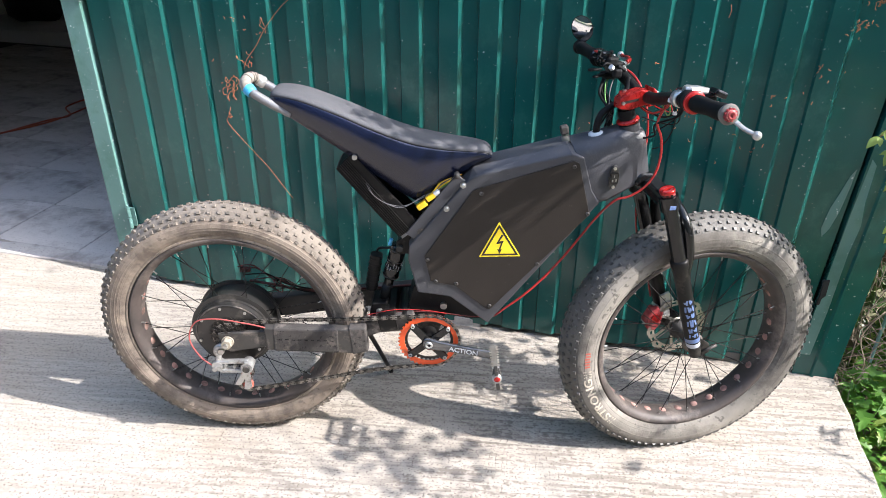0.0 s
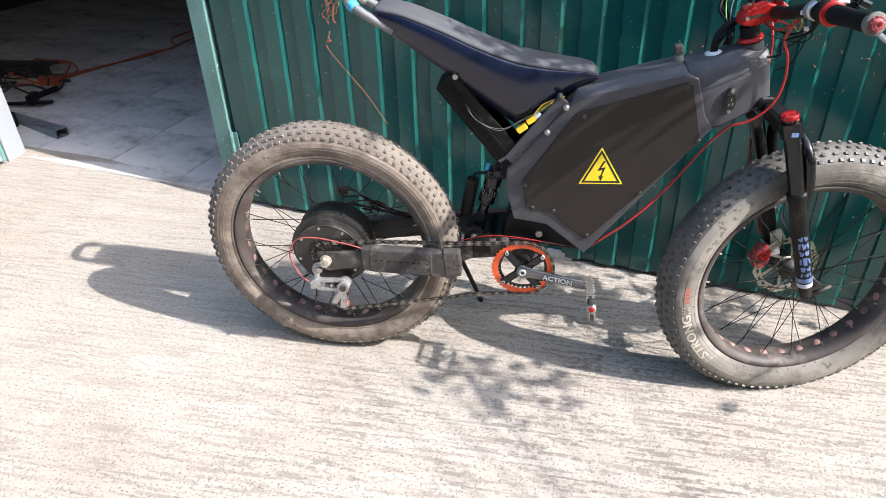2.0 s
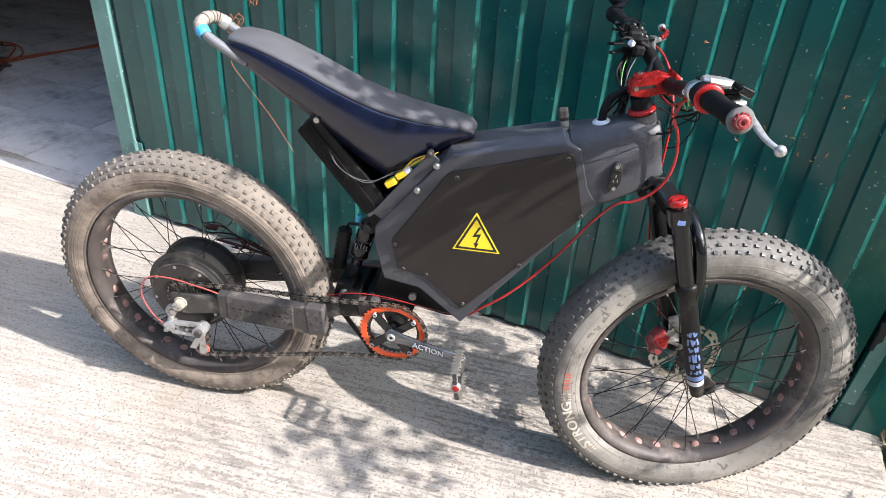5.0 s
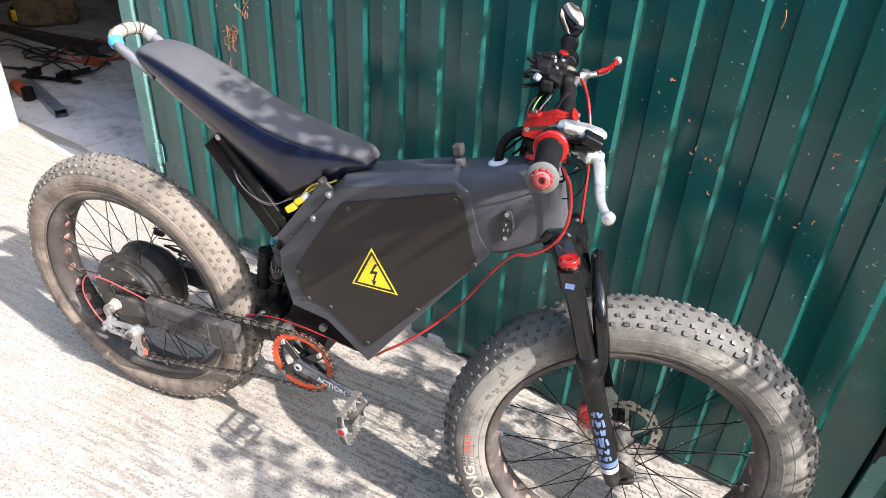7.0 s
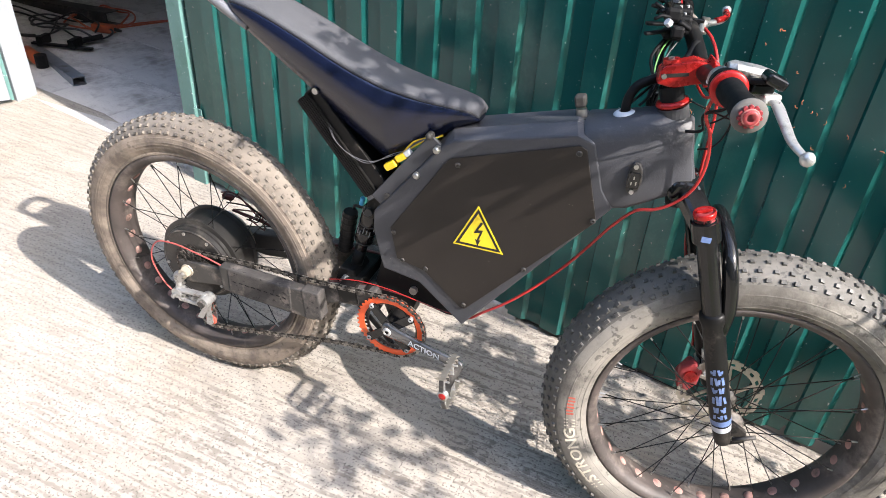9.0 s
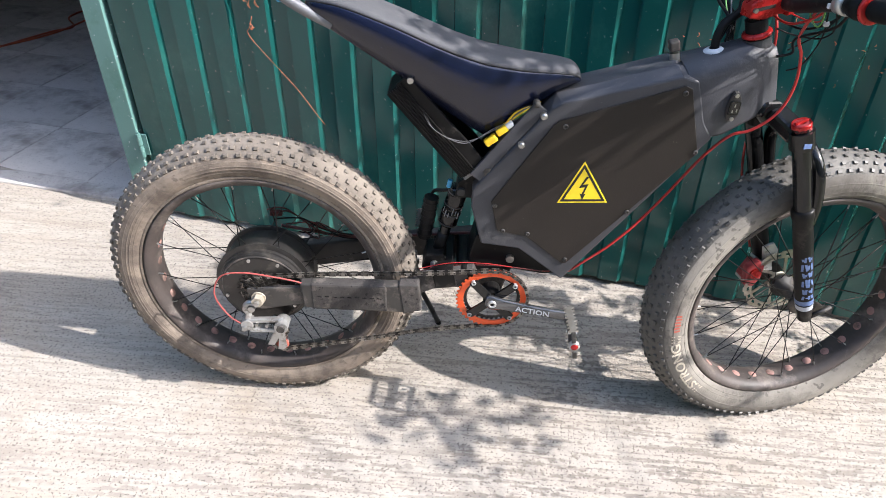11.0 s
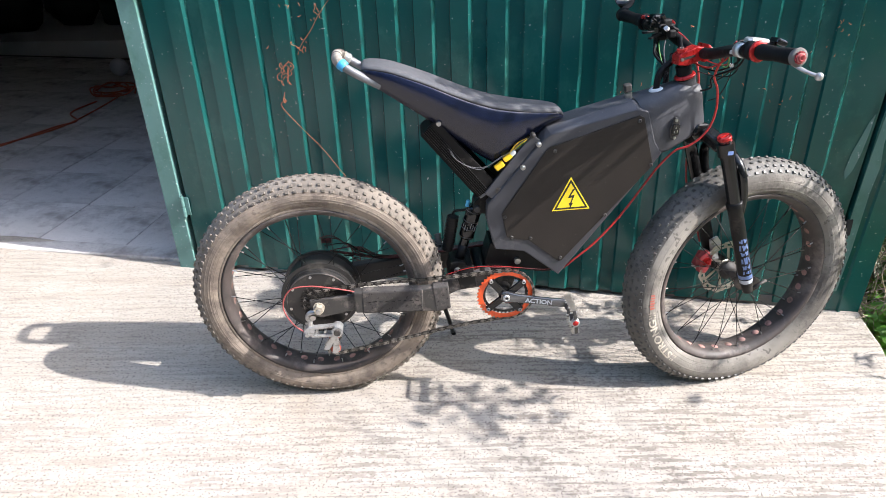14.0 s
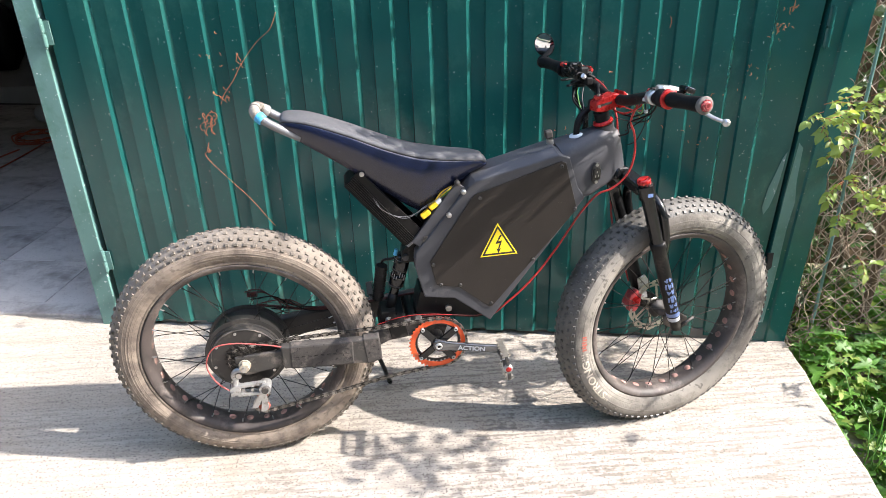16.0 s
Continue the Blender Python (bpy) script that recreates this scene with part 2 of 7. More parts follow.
    "chain": material("oily_chain", (0.07, 0.062, 0.055), (0.012, 0.011, 0.010), scale=70, rough=0.4, metal=0.5, sharp=0.1),
    "chain_plate": material("worn_chain_plate", (0.26, 0.235, 0.205), (0.06, 0.054, 0.048), scale=50, rough=0.35, metal=0.5, spread=0.4),
    "crank": material("worn_polished_crank", (0.17, 0.17, 0.175), (0.045, 0.045, 0.048), scale=38, rough=0.2, metal=0.6, spec=0.6, coat=0.4, sharp=0.15, stretch=(0.4, 1, 1.6)),
    "brass": material("dusty_axle_nut", (0.48, 0.43, 0.34), (0.36, 0.32, 0.26), scale=40, rough=0.5, metal=0.4),
    "rotor": material("brake_disc_steel", (0.50, 0.465, 0.40), (0.30, 0.275, 0.235), scale=30, rough=0.35, metal=0.75),
    "tube_grey": material("grey_painted_tube", (0.13, 0.13, 0.14), (0.18, 0.18, 0.19), scale=15, rough=0.45, metal=0.2),
    "dusty_grey": material("dusty_grey_cap", (0.085, 0.079, 0.073), (0.15, 0.139, 0.127), scale=20, rough=0.8, bump=0.2),
    "cord": material("beige_cord", (0.30, 0.275, 0.235), (0.17, 0.15, 0.125), scale=70, rough=0.95, bump=0.6, bump_scale=300),
    "cord_dark": material("dark_cord", (0.065, 0.055, 0.045), (0.03, 0.026, 0.022), scale=70, rough=0.95, bump=0.6, bump_scale=300),
    "tube_blue": material("blue_grey_tube", (0.15, 0.165, 0.19), (0.21, 0.225, 0.25), scale=12, rough=0.4, metal=0.3, dirt=(0.11, 0.10, 0.095), dirt_scale=14, dirt_amount=0.25),
    "blue": material("bright_blue_tape", (0.03, 0.27, 0.52), (0.07, 0.38, 0.62), scale=60, rough=0.55, bump=0.4, bump_scale=140),
    "decal_blue": material("blue_decal", (0.06, 0.11, 0.27), (0.16, 0.22, 0.38), scale=90, rough=0.4),
    "decal_white": material("pale_decal", (0.46, 0.48, 0.52), (0.36, 0.38, 0.42), scale=40, rough=0.5),
    "yellow": material("yellow_sticker", (0.88, 0.66, 0.02), (0.82, 0.60, 0.02), scale=12, rough=0.45),
    "yellow_plug": material("yellow_plug", (0.85, 0.55, 0.02), (0.75, 0.46, 0.02), scale=40, rough=0.45),
    "ink": material("black_print", (0.012, 0.011, 0.01), rough=0.5),
    "letter": material("pale_lettering", (0.50, 0.445, 0.36), (0.42, 0.37, 0.295), scale=40, rough=0.8),
    "dark_red": material("dark_red_wire", (0.10, 0.013, 0.012), (0.05, 0.01, 0.01), scale=40, rough=0.5),
    "motor": material("black_motor_case", (0.013, 0.012, 0.012), (0.024, 0.022, 0.020), scale=14, rough=0.38, bump=0.1, dirt=(0.07, 0.062, 0.053), dirt_scale=11, dirt_amount=0.18),
    "letter_red": material("worn_red_lettering", (0.42, 0.08, 0.05), (0.28, 0.07, 0.05), scale=40, rough=0.8),
    "white_plastic": material("white_plastic", (0.62, 0.62, 0.64), (0.55, 0.55, 0.57), scale=30, rough=0.5),
    "grey_wire": material("grey_wire", (0.10, 0.10, 0.11), (0.075, 0.075, 0.08), rough=0.5),
    "green_wire": material("green_wire", (0.10, 0.26, 0.06), rough=0.5),
    "twig": material("dry_orange_vine", (0.42, 0.15, 0.06), (0.30, 0.13, 0.06), scale=30, rough=0.9),
    "dry": material("dry_vine", (0.34, 0.27, 0.20), (0.18, 0.135, 0.10), scale=12, rough=0.9, spread=0.35),
    "bark": material("bark", (0.16, 0.11, 0.075), (0.09, 0.065, 0.045), scale=14, rough=0.95, bump=0.7, bump_scale=30, stretch=(1, 1, 0.3)),
    "wood": material("weathered_board", (0.13, 0.085, 0.05), (0.08, 0.055, 0.035), scale=9, rough=0.9, bump=0.3, stretch=(3, 3, 0.4), spread=0.2),
    "wire": material("rusty_wire", (0.46, 0.38, 0.32), (0.34, 0.25, 0.19), scale=20, rough=0.6, metal=0.2),
    "cable_orange": material("orange_cable", (0.48, 0.10, 0.035), (0.34, 0.07, 0.03), scale=20, rough=0.5),
    "cable_black": material("black_cable", (0.02, 0.02, 0.02), (0.03, 0.03, 0.03), rough=0.5),
    "sack": material("brown_paper_sack", (0.36, 0.25, 0.145), (0.22, 0.15, 0.085), scale=6, rough=0.9, bump=0.7, bump_scale=14, dirt=(0.10, 0.07, 0.045), dirt_scale=7, dirt_amount=0.35),
    "bag": material("black_sheet_bag", (0.012, 0.012, 0.013), (0.02, 0.02, 0.021), rough=0.5, bump=0.4, bump_scale=12),
    "bottle": material("dark_green_barrel", (0.012, 0.035, 0.025), (0.018, 0.045, 0.03), rough=0.45),
}


def leaf_material(name, a, b, glow_through):
    m = material(name, a, b, scale=18, rough=0.5, spread=0.35)
    bs = m.node_tree.nodes["Principled BSDF"]
    tr = m.node_tree.nodes.new("ShaderNodeBsdfTranslucent")
    tr.inputs["Color"].default_value = (a[0] * 1.5, a[1] * 1.5, a[2] * 0.8, 1)
    mx = m.node_tree.nodes.new("ShaderNodeMixShader")
    mx.inputs[0].default_value = glow_through
    m.node_tree.links.new(bs.outputs[0], mx.inputs[1])
    m.node_tree.links.new(tr.outputs[0], mx.inputs[2])
    m.node_tree.links.new(mx.outputs[0], m.node_tree.nodes["Material Output"].inputs["Surface"])
    return m


M["leaf"] = leaf_material("broad_leaf", (0.115, 0.25, 0.042), (0.075, 0.18, 0.032), 0.4)
# darker copy of the broad leaf, with shade put into its colour
M["leaf_dark"] = leaf_material("shade_coloured_leaf", (0.045, 0.095, 0.02), (0.03, 0.065, 0.015), 0.25)
M["leaf_light"] = leaf_material("young_leaf", (0.27, 0.34, 0.085), (0.19, 0.28, 0.06), 0.4)
mirror_mat = bpy.data.materials.new("mirror_glass")
mirror_mat.use_nodes = True
mirror_mat.node_tree.nodes["Principled BSDF"].inputs["Metallic"].default_value = 1.0
mirror_mat.node_tree.nodes["Principled BSDF"].inputs["Base Color"].default_value = (0.85, 0.86, 0.87, 1)
mirror_mat.node_tree.nodes["Principled BSDF"].inputs["Roughness"].default_value = 0.03


# ---- mesh tools ----
class Geo:
    """Collects vertices and faces for one mesh."""

    def __init__(self):
        self.v, self.f, self.s = [], [], []

    def add(self, verts, faces, smooth=False):
        o = len(self.v)
        self.v += [tuple(p) for p in verts]
        self.f += [tuple(i + o for i in f) for f in faces]
        self.s += [smooth] * len(faces)
        return self

    def box(self, c, size, m=None):
        x, y, z = (s / 2 for s in size)
        pts = [Vector(p) for p in ((-x, -y, -z), (x, -y, -z), (x, y, -z), (-x, y, -z), (-x, -y, z), (x, -y, z), (x, y, z), (-x, y, z))]
        if m:
            pts = [m @ p for p in pts]
        return self.add([p + Vector(c) for p in pts], [(0, 3, 2, 1), (4, 5, 6, 7), (0, 1, 5, 4), (1, 2, 6, 5), (2, 3, 7, 6), (3, 0, 4, 7)])

    def bar(self, a, b, w, h, up=(0, 1, 0)):
        """A beam from a to b, w wide along up and h thick across."""
        a, b = Vector(a), Vector(b)
        d = (b - a).normalized()
        u = Vector(up) - d * d.dot(Vector(up))
        u.normalize()
        s = d.cross(u)
        pts = [p + u * (i * w / 2) + s * (j * h / 2) for p in (a, b) for i, j in ((-1, -1), (1, -1), (1, 1), (-1, 1))]
        return self.add(pts, [(0, 1, 2, 3), (7, 6, 5, 4), (0, 4, 5, 1), (1, 5, 6, 2), (2, 6, 7, 3), (3, 7, 4, 0)])

    def loft(self, rings, closed=False, caps=True, smooth=True):
        n = len(rings[0])
        v = [p for r in rings for p in r]
        f = []
        k = len(rings)
        for i in range(k if closed else k - 1):
            a, b = i * n, ((i + 1) % k) * n
            for j in range(n):
                f.append((a + j, a + (j + 1) % n, b + (j + 1) % n, b + j))
        self.add(v, f, smooth)
        if caps and not closed:
            o = len(self.v) - len(v)
            self.f += [tuple(o + j for j in reversed(range(n))), tuple(o + (k - 1) * n + j for j in range(n))]
            self.s += [False, False]
        return self

    def tube(self, pts, r, n=10, closed=False):
        pts = [Vector(p) for p in pts]
        radii = r if isinstance(r, (list, tuple)) else [r] * len(pts)
        rings, u = [], None
        for i, p in enumerate(pts):
            a = pts[i - 1] if (i or closed) else p
            b = pts[(i + 1) % len(pts)] if (i < len(pts) - 1 or closed) else p
            d = (b - a).normalized()
            if u is None:
                u = d.orthogonal().normalized()
            u = (u - d * d.dot(u))
            u = u.normalized() if u.length > 1e-6 else d.orthogonal().normalized()
            w = d.cross(u)
            rings.append([p + (u * math.cos(2 * math.pi * j / n) + w * math.sin(2 * math.pi * j / n)) * radii[i] for j in range(n)])
        return self.loft(rings, closed)

    def lathe(self, prof, c=(0, 0, 0), axis=(0, 1, 0), n=48, closed=False, smooth=True):
        """prof: (radius, height along the axis); closed: the outline returns to its start."""
        d = Vector(axis).normalized()
        u = d.orthogonal().normalized()
        w = d.cross(u)
        v = [Vector(c) + d * h + (u * math.cos(2 * math.pi * j / n) + w * math.sin(2 * math.pi * j / n)) * r for j in range(n) for r, h in prof]
        k = len(prof)
        f = []
        for j in range(n):
            a, b = j * k, ((j + 1) % n) * k
            for i in range(k if closed else k - 1):
                f.append((a + i, b + i, b + (i + 1) % k, a + (i + 1) % k))
        return self.add(v, f, smooth)

    def cyl(self, a, b, r, n=16, r2=None):
        a, b = Vector(a), Vector(b)
        L = (b - a).length
        r2 = r if r2 is None else r2
        return self.lathe([(0.0001, 0), (r, 0), (r2, L), (0.0001, L)], a, b - a, n, smooth=False)

    def prism(self, poly, y0, y1, m=None):
        n = len(poly)
        pts = [Vector((x, y, z)) for y in (y0, y1) for x, z in poly]
        if m:
            pts = [m @ p for p in pts]
        return self.add(pts, [tuple(range(n)), tuple(reversed(range(n, 2 * n)))] + [(i, i + n, (i + 1) % n + n, (i + 1) % n) for i in range(n)])

    def ball(self, c, r, n=12):
        rr = r if isinstance(r, (tuple, list)) else (r, r, r)
        rings = []
        for i in range(n // 2 + 1):
            a = math.pi * i / (n // 2)
            rings.append([Vector((c[0] + rr[0] * max(math.sin(a), 0.01) * math.cos(2 * math.pi * j / n), c[1] + rr[1] * max(math.sin(a), 0.01) * math.sin(2 * math.pi * j / n), c[2] - rr[2] * math.cos(a))) for j in range(n)])
        return self.loft(rings)

    def mesh(self, name, mats):
        me = bpy.data.meshes.new(name)
        me.from_pydata(self.v, [], self.f)
        me.polygons.foreach_set("use_smooth", self.s)
        for m in mats if isinstance(mats, (list, tuple)) else [mats]:
            me.materials.append(m)
        bm = bmesh.new()
        bm.from_mesh(me)
        bmesh.ops.recalc_face_normals(bm, faces=bm.faces)
        bm.to_mesh(me)
        bm.free()
        me.update()
        return me


def part(name, geo, mat, parent=None, label="", bevel=0.0, seg=2, m=None):
    """One mesh object from a Geo (or a ready mesh), under a thing or a part."""
    me = geo.mesh(name, M[mat] if isinstance(mat, str) else mat) if isinstance(geo, Geo) else geo
    ob = new(name, me)
    if parent:
        ob.parent = parent
    if m is not None:
        ob.matrix_basis = m
    if label:
        tagged(ob, label)
    if bevel:
        bv = ob.modifiers.new("bevel", "BEVEL")
        bv.width, bv.segments, bv.limit_method, bv.angle_limit = bevel, seg, "ANGLE", radians(35)
    return ob


def thing(name, m, label, category, group="", kind=""):
    ob = new(name)
    ob.matrix_basis = m
    ob.empty_display_size = 0.1
    return tagged(ob, label, category, group, kind)


def smooth_path(pts, k=6, closed=False):
    """Catmull-Rom through the points."""
    p = [Vector(q) for q in pts]
    n = len(p)
    out = []
    for i in range(n if closed else n - 1):
        a, b, c, d = (p[(i - 1) % n] if closed or i else p[0]), p[i], p[(i + 1) % n], (p[(i + 2) % n] if closed or i + 2 < n else p[-1])
        for j in range(k):
            t = j / k
            out.append(0.5 * ((2 * b) + (c - a) * t + (2 * a - 5 * b + 4 * c - d) * t * t + (3 * b - a - 3 * c + d) * t ** 3))
    if not closed:
        out.append(p[-1])
    return out


def letters(text, size, depth):
    """A Geo of raised letters in the xz plane, centred."""
    cu = bpy.data.curves.new("letters", "FONT")
    cu.body, cu.size, cu.extrude, cu.align_x, cu.align_y = text, size, depth / 2, "CENTER", "CENTER"
    cu.resolution_u, cu.offset = 3, size * 0.016
    ob = new("letters", cu)
    bpy.context.view_layer.update()
    me = ob.evaluated_get(bpy.context.evaluated_depsgraph_get()).to_mesh()
    v = [(p.co.x, -p.co.z, p.co.y) for p in me.vertices]
    f = [tuple(q.vertices) for q in me.polygons]
    ob.evaluated_get(bpy.context.evaluated_depsgraph_get()).to_mesh_clear()
    bpy.data.objects.remove(ob)
    return v, f

# ---- setting ----
def on_drive(x, y, z=0.0):
    return SLOPE @ Vector((x, y, z))


def floor_z(x):
    return 0.098 - 0.0349 * (x + 1.898)


rng = random.Random(7)

# driveway: a thick concrete slab with a broken right edge
edge_r = []
for i in range(60):
    y = 1.735 - i * 0.09
    edge_r.append((1.417 - 0.16 * (1.735 - y) + rng.uniform(-0.006, 0.006), y))
outline = [(-7.5, 2.89), (-2.0, 2.33), (-1.25, 2.13), (1.36, 1.80)] + edge_r + [(-7.5, edge_r[-1][1])]
g = Geo()
n = len(outline)
g.add([(x, y, 0.0) for x, y in outline] + [(x, y, -0.14) for x, y in outline], [tuple(range(n))] + [(i, (i + 1) % n, (i + 1) % n + n, i + n) for i in range(n)])
driveway = part("driveway", g, "concrete", m=SLOPE, bevel=0.008)
tagged(driveway, "pale broom-finished concrete driveway slab, sunlit and stained", "driveway", kind="structure")

# ground around it, down to the horizon
g = Geo()
xs = [-300, -80, -30, -12, -7, -3, 0, 1.2, 2, 3, 5, 8, 14, 30, 80, 300]
ys = [-300, -80, -30, -14, -8, -4, -2, 0, 1, 1.7, 2.2, 4, 8, 14, 30, 80, 300]
verts = []
for y in ys:
    for x in xs:
        p = on_drive(max(-8, min(6, x)), max(-8, min(2.0, y)), -0.16 - (0.25 if abs(x) > 10 or abs(y) > 10 else 0))
        verts.append((x, y, p.z))
k = len(xs)
g.add(verts, [(j * k + i, j * k + i + 1, (j + 1) * k + i + 1, (j + 1) * k + i) for j in range(len(ys) - 1) for i in range(k - 1)], True)
tagged(part("ground", g, "soil"), "bare brown soil with weeds around the driveway", "ground", kind="structure")

# garage shell, in the frame of its front
DOOR = pose(-1.24875, 2.0893, 0, 0, 0, -7.2614)


def wall(name, x0, x1, y0, y1, z0, z1, label, mat="plaster"):
    gg = Geo().box(((x0 + x1) / 2, (y0 + y1) / 2, (z0 + z1) / 2), (x1 - x0, y1 - y0, z1 - z0))
    return tagged(part(name, gg, mat, m=DOOR), label, "wall", kind="structure")


wall("wall_south", -4.6, -1.62, 0.03, 0.27, -0.3, 2.75, "grey plastered front wall of the garage beside the opening")
wall("wall_lintel", -1.62, 2.74, -0.03, 0.27, 2.13, 2.75, "grey plastered lintel over the garage opening")
wall("wall_west", -4.85, -4.6, 0.03, 6.6, -0.3, 2.75, "grey plastered side wall of the dim garage")
wall("wall_east", 2.60, 2.67, 0.06, 6.6, -0.3, 2.75, "grey plastered side wall of the garage")
wall("wall_north", -4.6, 2.74, 6.35, 6.6, -0.3, 2.75, "grey plastered back wall of the dim garage")
tagged(part("ceiling", Geo().box((-0.95, 3.3, 2.82), (7.9, 6.7, 0.14)), "plaster", m=DOOR), "plain grey garage ceiling slab", "ceiling", kind="structure")
wall("wall_ledge", -4.6, 2.74, 3.85, 6.35, -0.2, 0.30, "low grey concrete step across the back of the garage")

# unseen plain walls added behind and beside the camera to block low sky
for name, c, size in (("wall_garden_west", (-4.4, -5.6, 3.2), (10.2, 0.25, 7.6)), ("wall_garden_east", (5.6, -5.6, 3.2), (9.8, 0.25, 7.6)), ("wall_yard_west", (-9.4, -1.6, 2.6), (0.25, 7.8, 6.4)), ("wall_yard_east", (10.4, -1.6, 1.4), (0.25, 7.8, 4.2))):
    tagged(part(name, Geo().box(c, size), "hedge_wall" if name.endswith("west") else "garden_wall"), "plain dull wall, unseen, added to block low sky" if name.endswith("east") else "plain dark green wall, unseen, added to block low sky and darken reflections", "wall", kind="structure")

# garage floor: a bed with separate paving slabs on it
FLOOR = Matrix.Translation((-1.56, 2.236, floor_z(-1.56))) @ pose(0, 0, 0, 0, 2.0, 0) @ pose(0, 0, 0, 0, 0, -8.5)
garage_floor = part("floor", Geo().box((-0.575, 3.2, -0.056), (6.85, 6.5, 0.1)), "joint", m=FLOOR)
tagged(garage_floor, "garage floor of grey square paving slabs with dark joints", "floor", kind="structure")

tagged(part("threshold", Geo().box((-1.2, -0.032, -0.033), (5.9, 0.095, 0.07)), "slab", m=FLOOR, bevel=0.006), "worn concrete threshold along the garage floor", "threshold", kind="structure")

# the green sheet-metal door, shut
LEAN = 0.041  # the free edge of the door and its post stand square to the sloping drive


def door_bottom(u):
    return 0.078 - 0.0495 * u


door = thing("door_1", DOOR, "dark green corrugated sheet-metal garage door, shut, paint flecked and scuffed", "garage door", kind="structure")
RIB, FIRST = 0.1228, 0.217
prof = [(0.064, 0.0)]
kk = 0
while FIRST + RIB * kk + 0.02 < 2.50:
    e = FIRST + RIB * kk
    prof += [(e - 0.072, 0.0), (e - 0.067, -0.0105), (e - 0.008, -0.0140), (e + 0.006, 0.0)]
    kk += 1
prof.append((2.532, 0.0))
prof = [p for i, p in enumerate(prof) if p[0] > 0.06]
zs = [0, 0.25, 0.5, 0.75, 1.0, 1.25, 1.5, 1.85, 2.2]
g = Geo()
rows_v = []
for z in zs:
    for u, y in prof:
        b = door_bottom(u)
        if u > 2.53:
            u += LEAN * (z - 0.1)
        rows_v.append((u, y + 0.004 * noise.noise((u * 2.3, z * 2.0, 1.0)), b + (2.2 - b) * z / 2.2))
k = len(prof)
g.add(rows_v, [(j * k + i, j * k + i + 1, (j + 1) * k + i + 1, (j + 1) * k + i) for j in range(len(zs) - 1) for i in range(k - 1)])
sheet = part("sheet", g, "green", door)
so = sheet.modifiers.new("thickness", "SOLIDIFY")
so.thickness, so.offset = 0.0015, -1
bottom = Geo().bar((0.066, 0.022, door_bottom(0.066) + 0.03), (2.53, 0.022, door_bottom(2.53) + 0.03), 0.03, 0.04)
part("bottom_rail", bottom, "green", door)
part("stile", Geo().box((0.082, 0.022, 1.15), (0.03, 0.03, 2.1)), "green", door)
part("stile", Geo().bar((2.510 - LEAN * 0.1, 0.022, 0.06), (2.510 + LEAN * 2.0, 0.022, 2.19), 0.03, 0.03), "green", door)
# added strip: blackens the gap under the door and stops sun leaking in
part("sweep_strip", Geo().bar((0.05, 0.05, door_bottom(0.05) - 0.01), (2.58, 0.05, door_bottom(2.58) - 0.01), 0.012, 0.09), "gap", door, "black strip added for the dark gap under the door")
part("top_rail", Geo().box((1.33, 0.022, 2.17), (2.46, 0.03, 0.04)), "green", door)


def hinge(u, z, long, y=-0.018, r=0.010, mat="green_post"):
    h = part("hinge", Geo().cyl((u, y, z - long / 2), (u, y, z - 0.003), r, 14).cyl((u, y, z + 0.003), (u, y, z + long / 2), r, 14), mat, door, "thick painted steel barrel hinge")
    part("pin", Geo().cyl((u, y, z - long / 2 - 0.006), (u, y, z + long / 2 + 0.006), r * 0.5, 10), mat, h)
    part("hinge_plate", Geo().box((u + 0.012, y + 0.008, z), (0.022, 0.004, long * 0.9)), mat, h)


hinge(0.052, 0.335, 0.085, -0.016, 0.008)
hinge(0.052, 1.165, 0.085, -0.016, 0.008)
hinge(2.596, 1.12, 0.12, -0.020, 0.011, "green")
scr = Geo()
scr.add([(u, -0.0040, z) for u, z in ((2.497, 0.500), (2.505, 0.470), (2.522, 0.500), (2.536, 0.560), (2.545, 0.640), (2.549, 0.705), (2.536, 0.680), (2.522, 0.625), (2.506, 0.570))], [tuple(range(9))])
part("paint_patch", scr, "green_post", door, "pale scuffed paint patch")

# posts beside the door
g = Geo().box((0.0105, 0.022, 1.15), (0.069, 0.068, 2.35))
tagged(part("door_frame_left", g, "green_post", m=DOOR, bevel=0.003), "flecked blue-green steel door post", "door post", kind="structure")
POST = ((2.541, -0.012), (2.598, -0.012), (2.603, -0.021), (2.611, -0.021), (2.616, -0.012), (2.682, -0.012), (2.682, 0.05), (2.541, 0.05))
g = Geo().add([(u + LEAN * z, y, z) for z in (-0.16, 2.25) for u, y in POST], [tuple(range(8)), tuple(range(15, 7, -1))] + [(i, (i + 1) % 8, (i + 1) % 8 + 8, i + 8) for i in range(8)])
right_post = tagged(part("door_frame_right", g, "green", m=DOOR), "dark green steel door post with a folded rib", "door post", kind="structure")
bare = Geo().add([(u + LEAN * z, -0.0132, z) for u, z in ((2.543, 0.02), (2.578, 0.02), (2.582, 0.20), (2.579, 0.42), (2.585, 0.52), (2.572, 0.60), (2.566, 0.72), (2.548, 0.74), (2.543, 0.55))], [tuple(range(9))])
part("paint_patch", bare, "green_post", right_post, "pale scuffed paint patch")
# added black backing, so the gaps at both edges read as shade
tagged(part("door_stop", Geo().bar((2.535 - LEAN * 0.1, 0.06, -0.1), (2.535 + LEAN * 2.2, 0.06, 2.2), 0.01, 0.05).box((0.055, 0.06, 1.1), (0.05, 0.01, 2.2)), "gap", m=DOOR), "black strip added behind the door's edges to keep the gaps dark", "door stop", kind="structure")
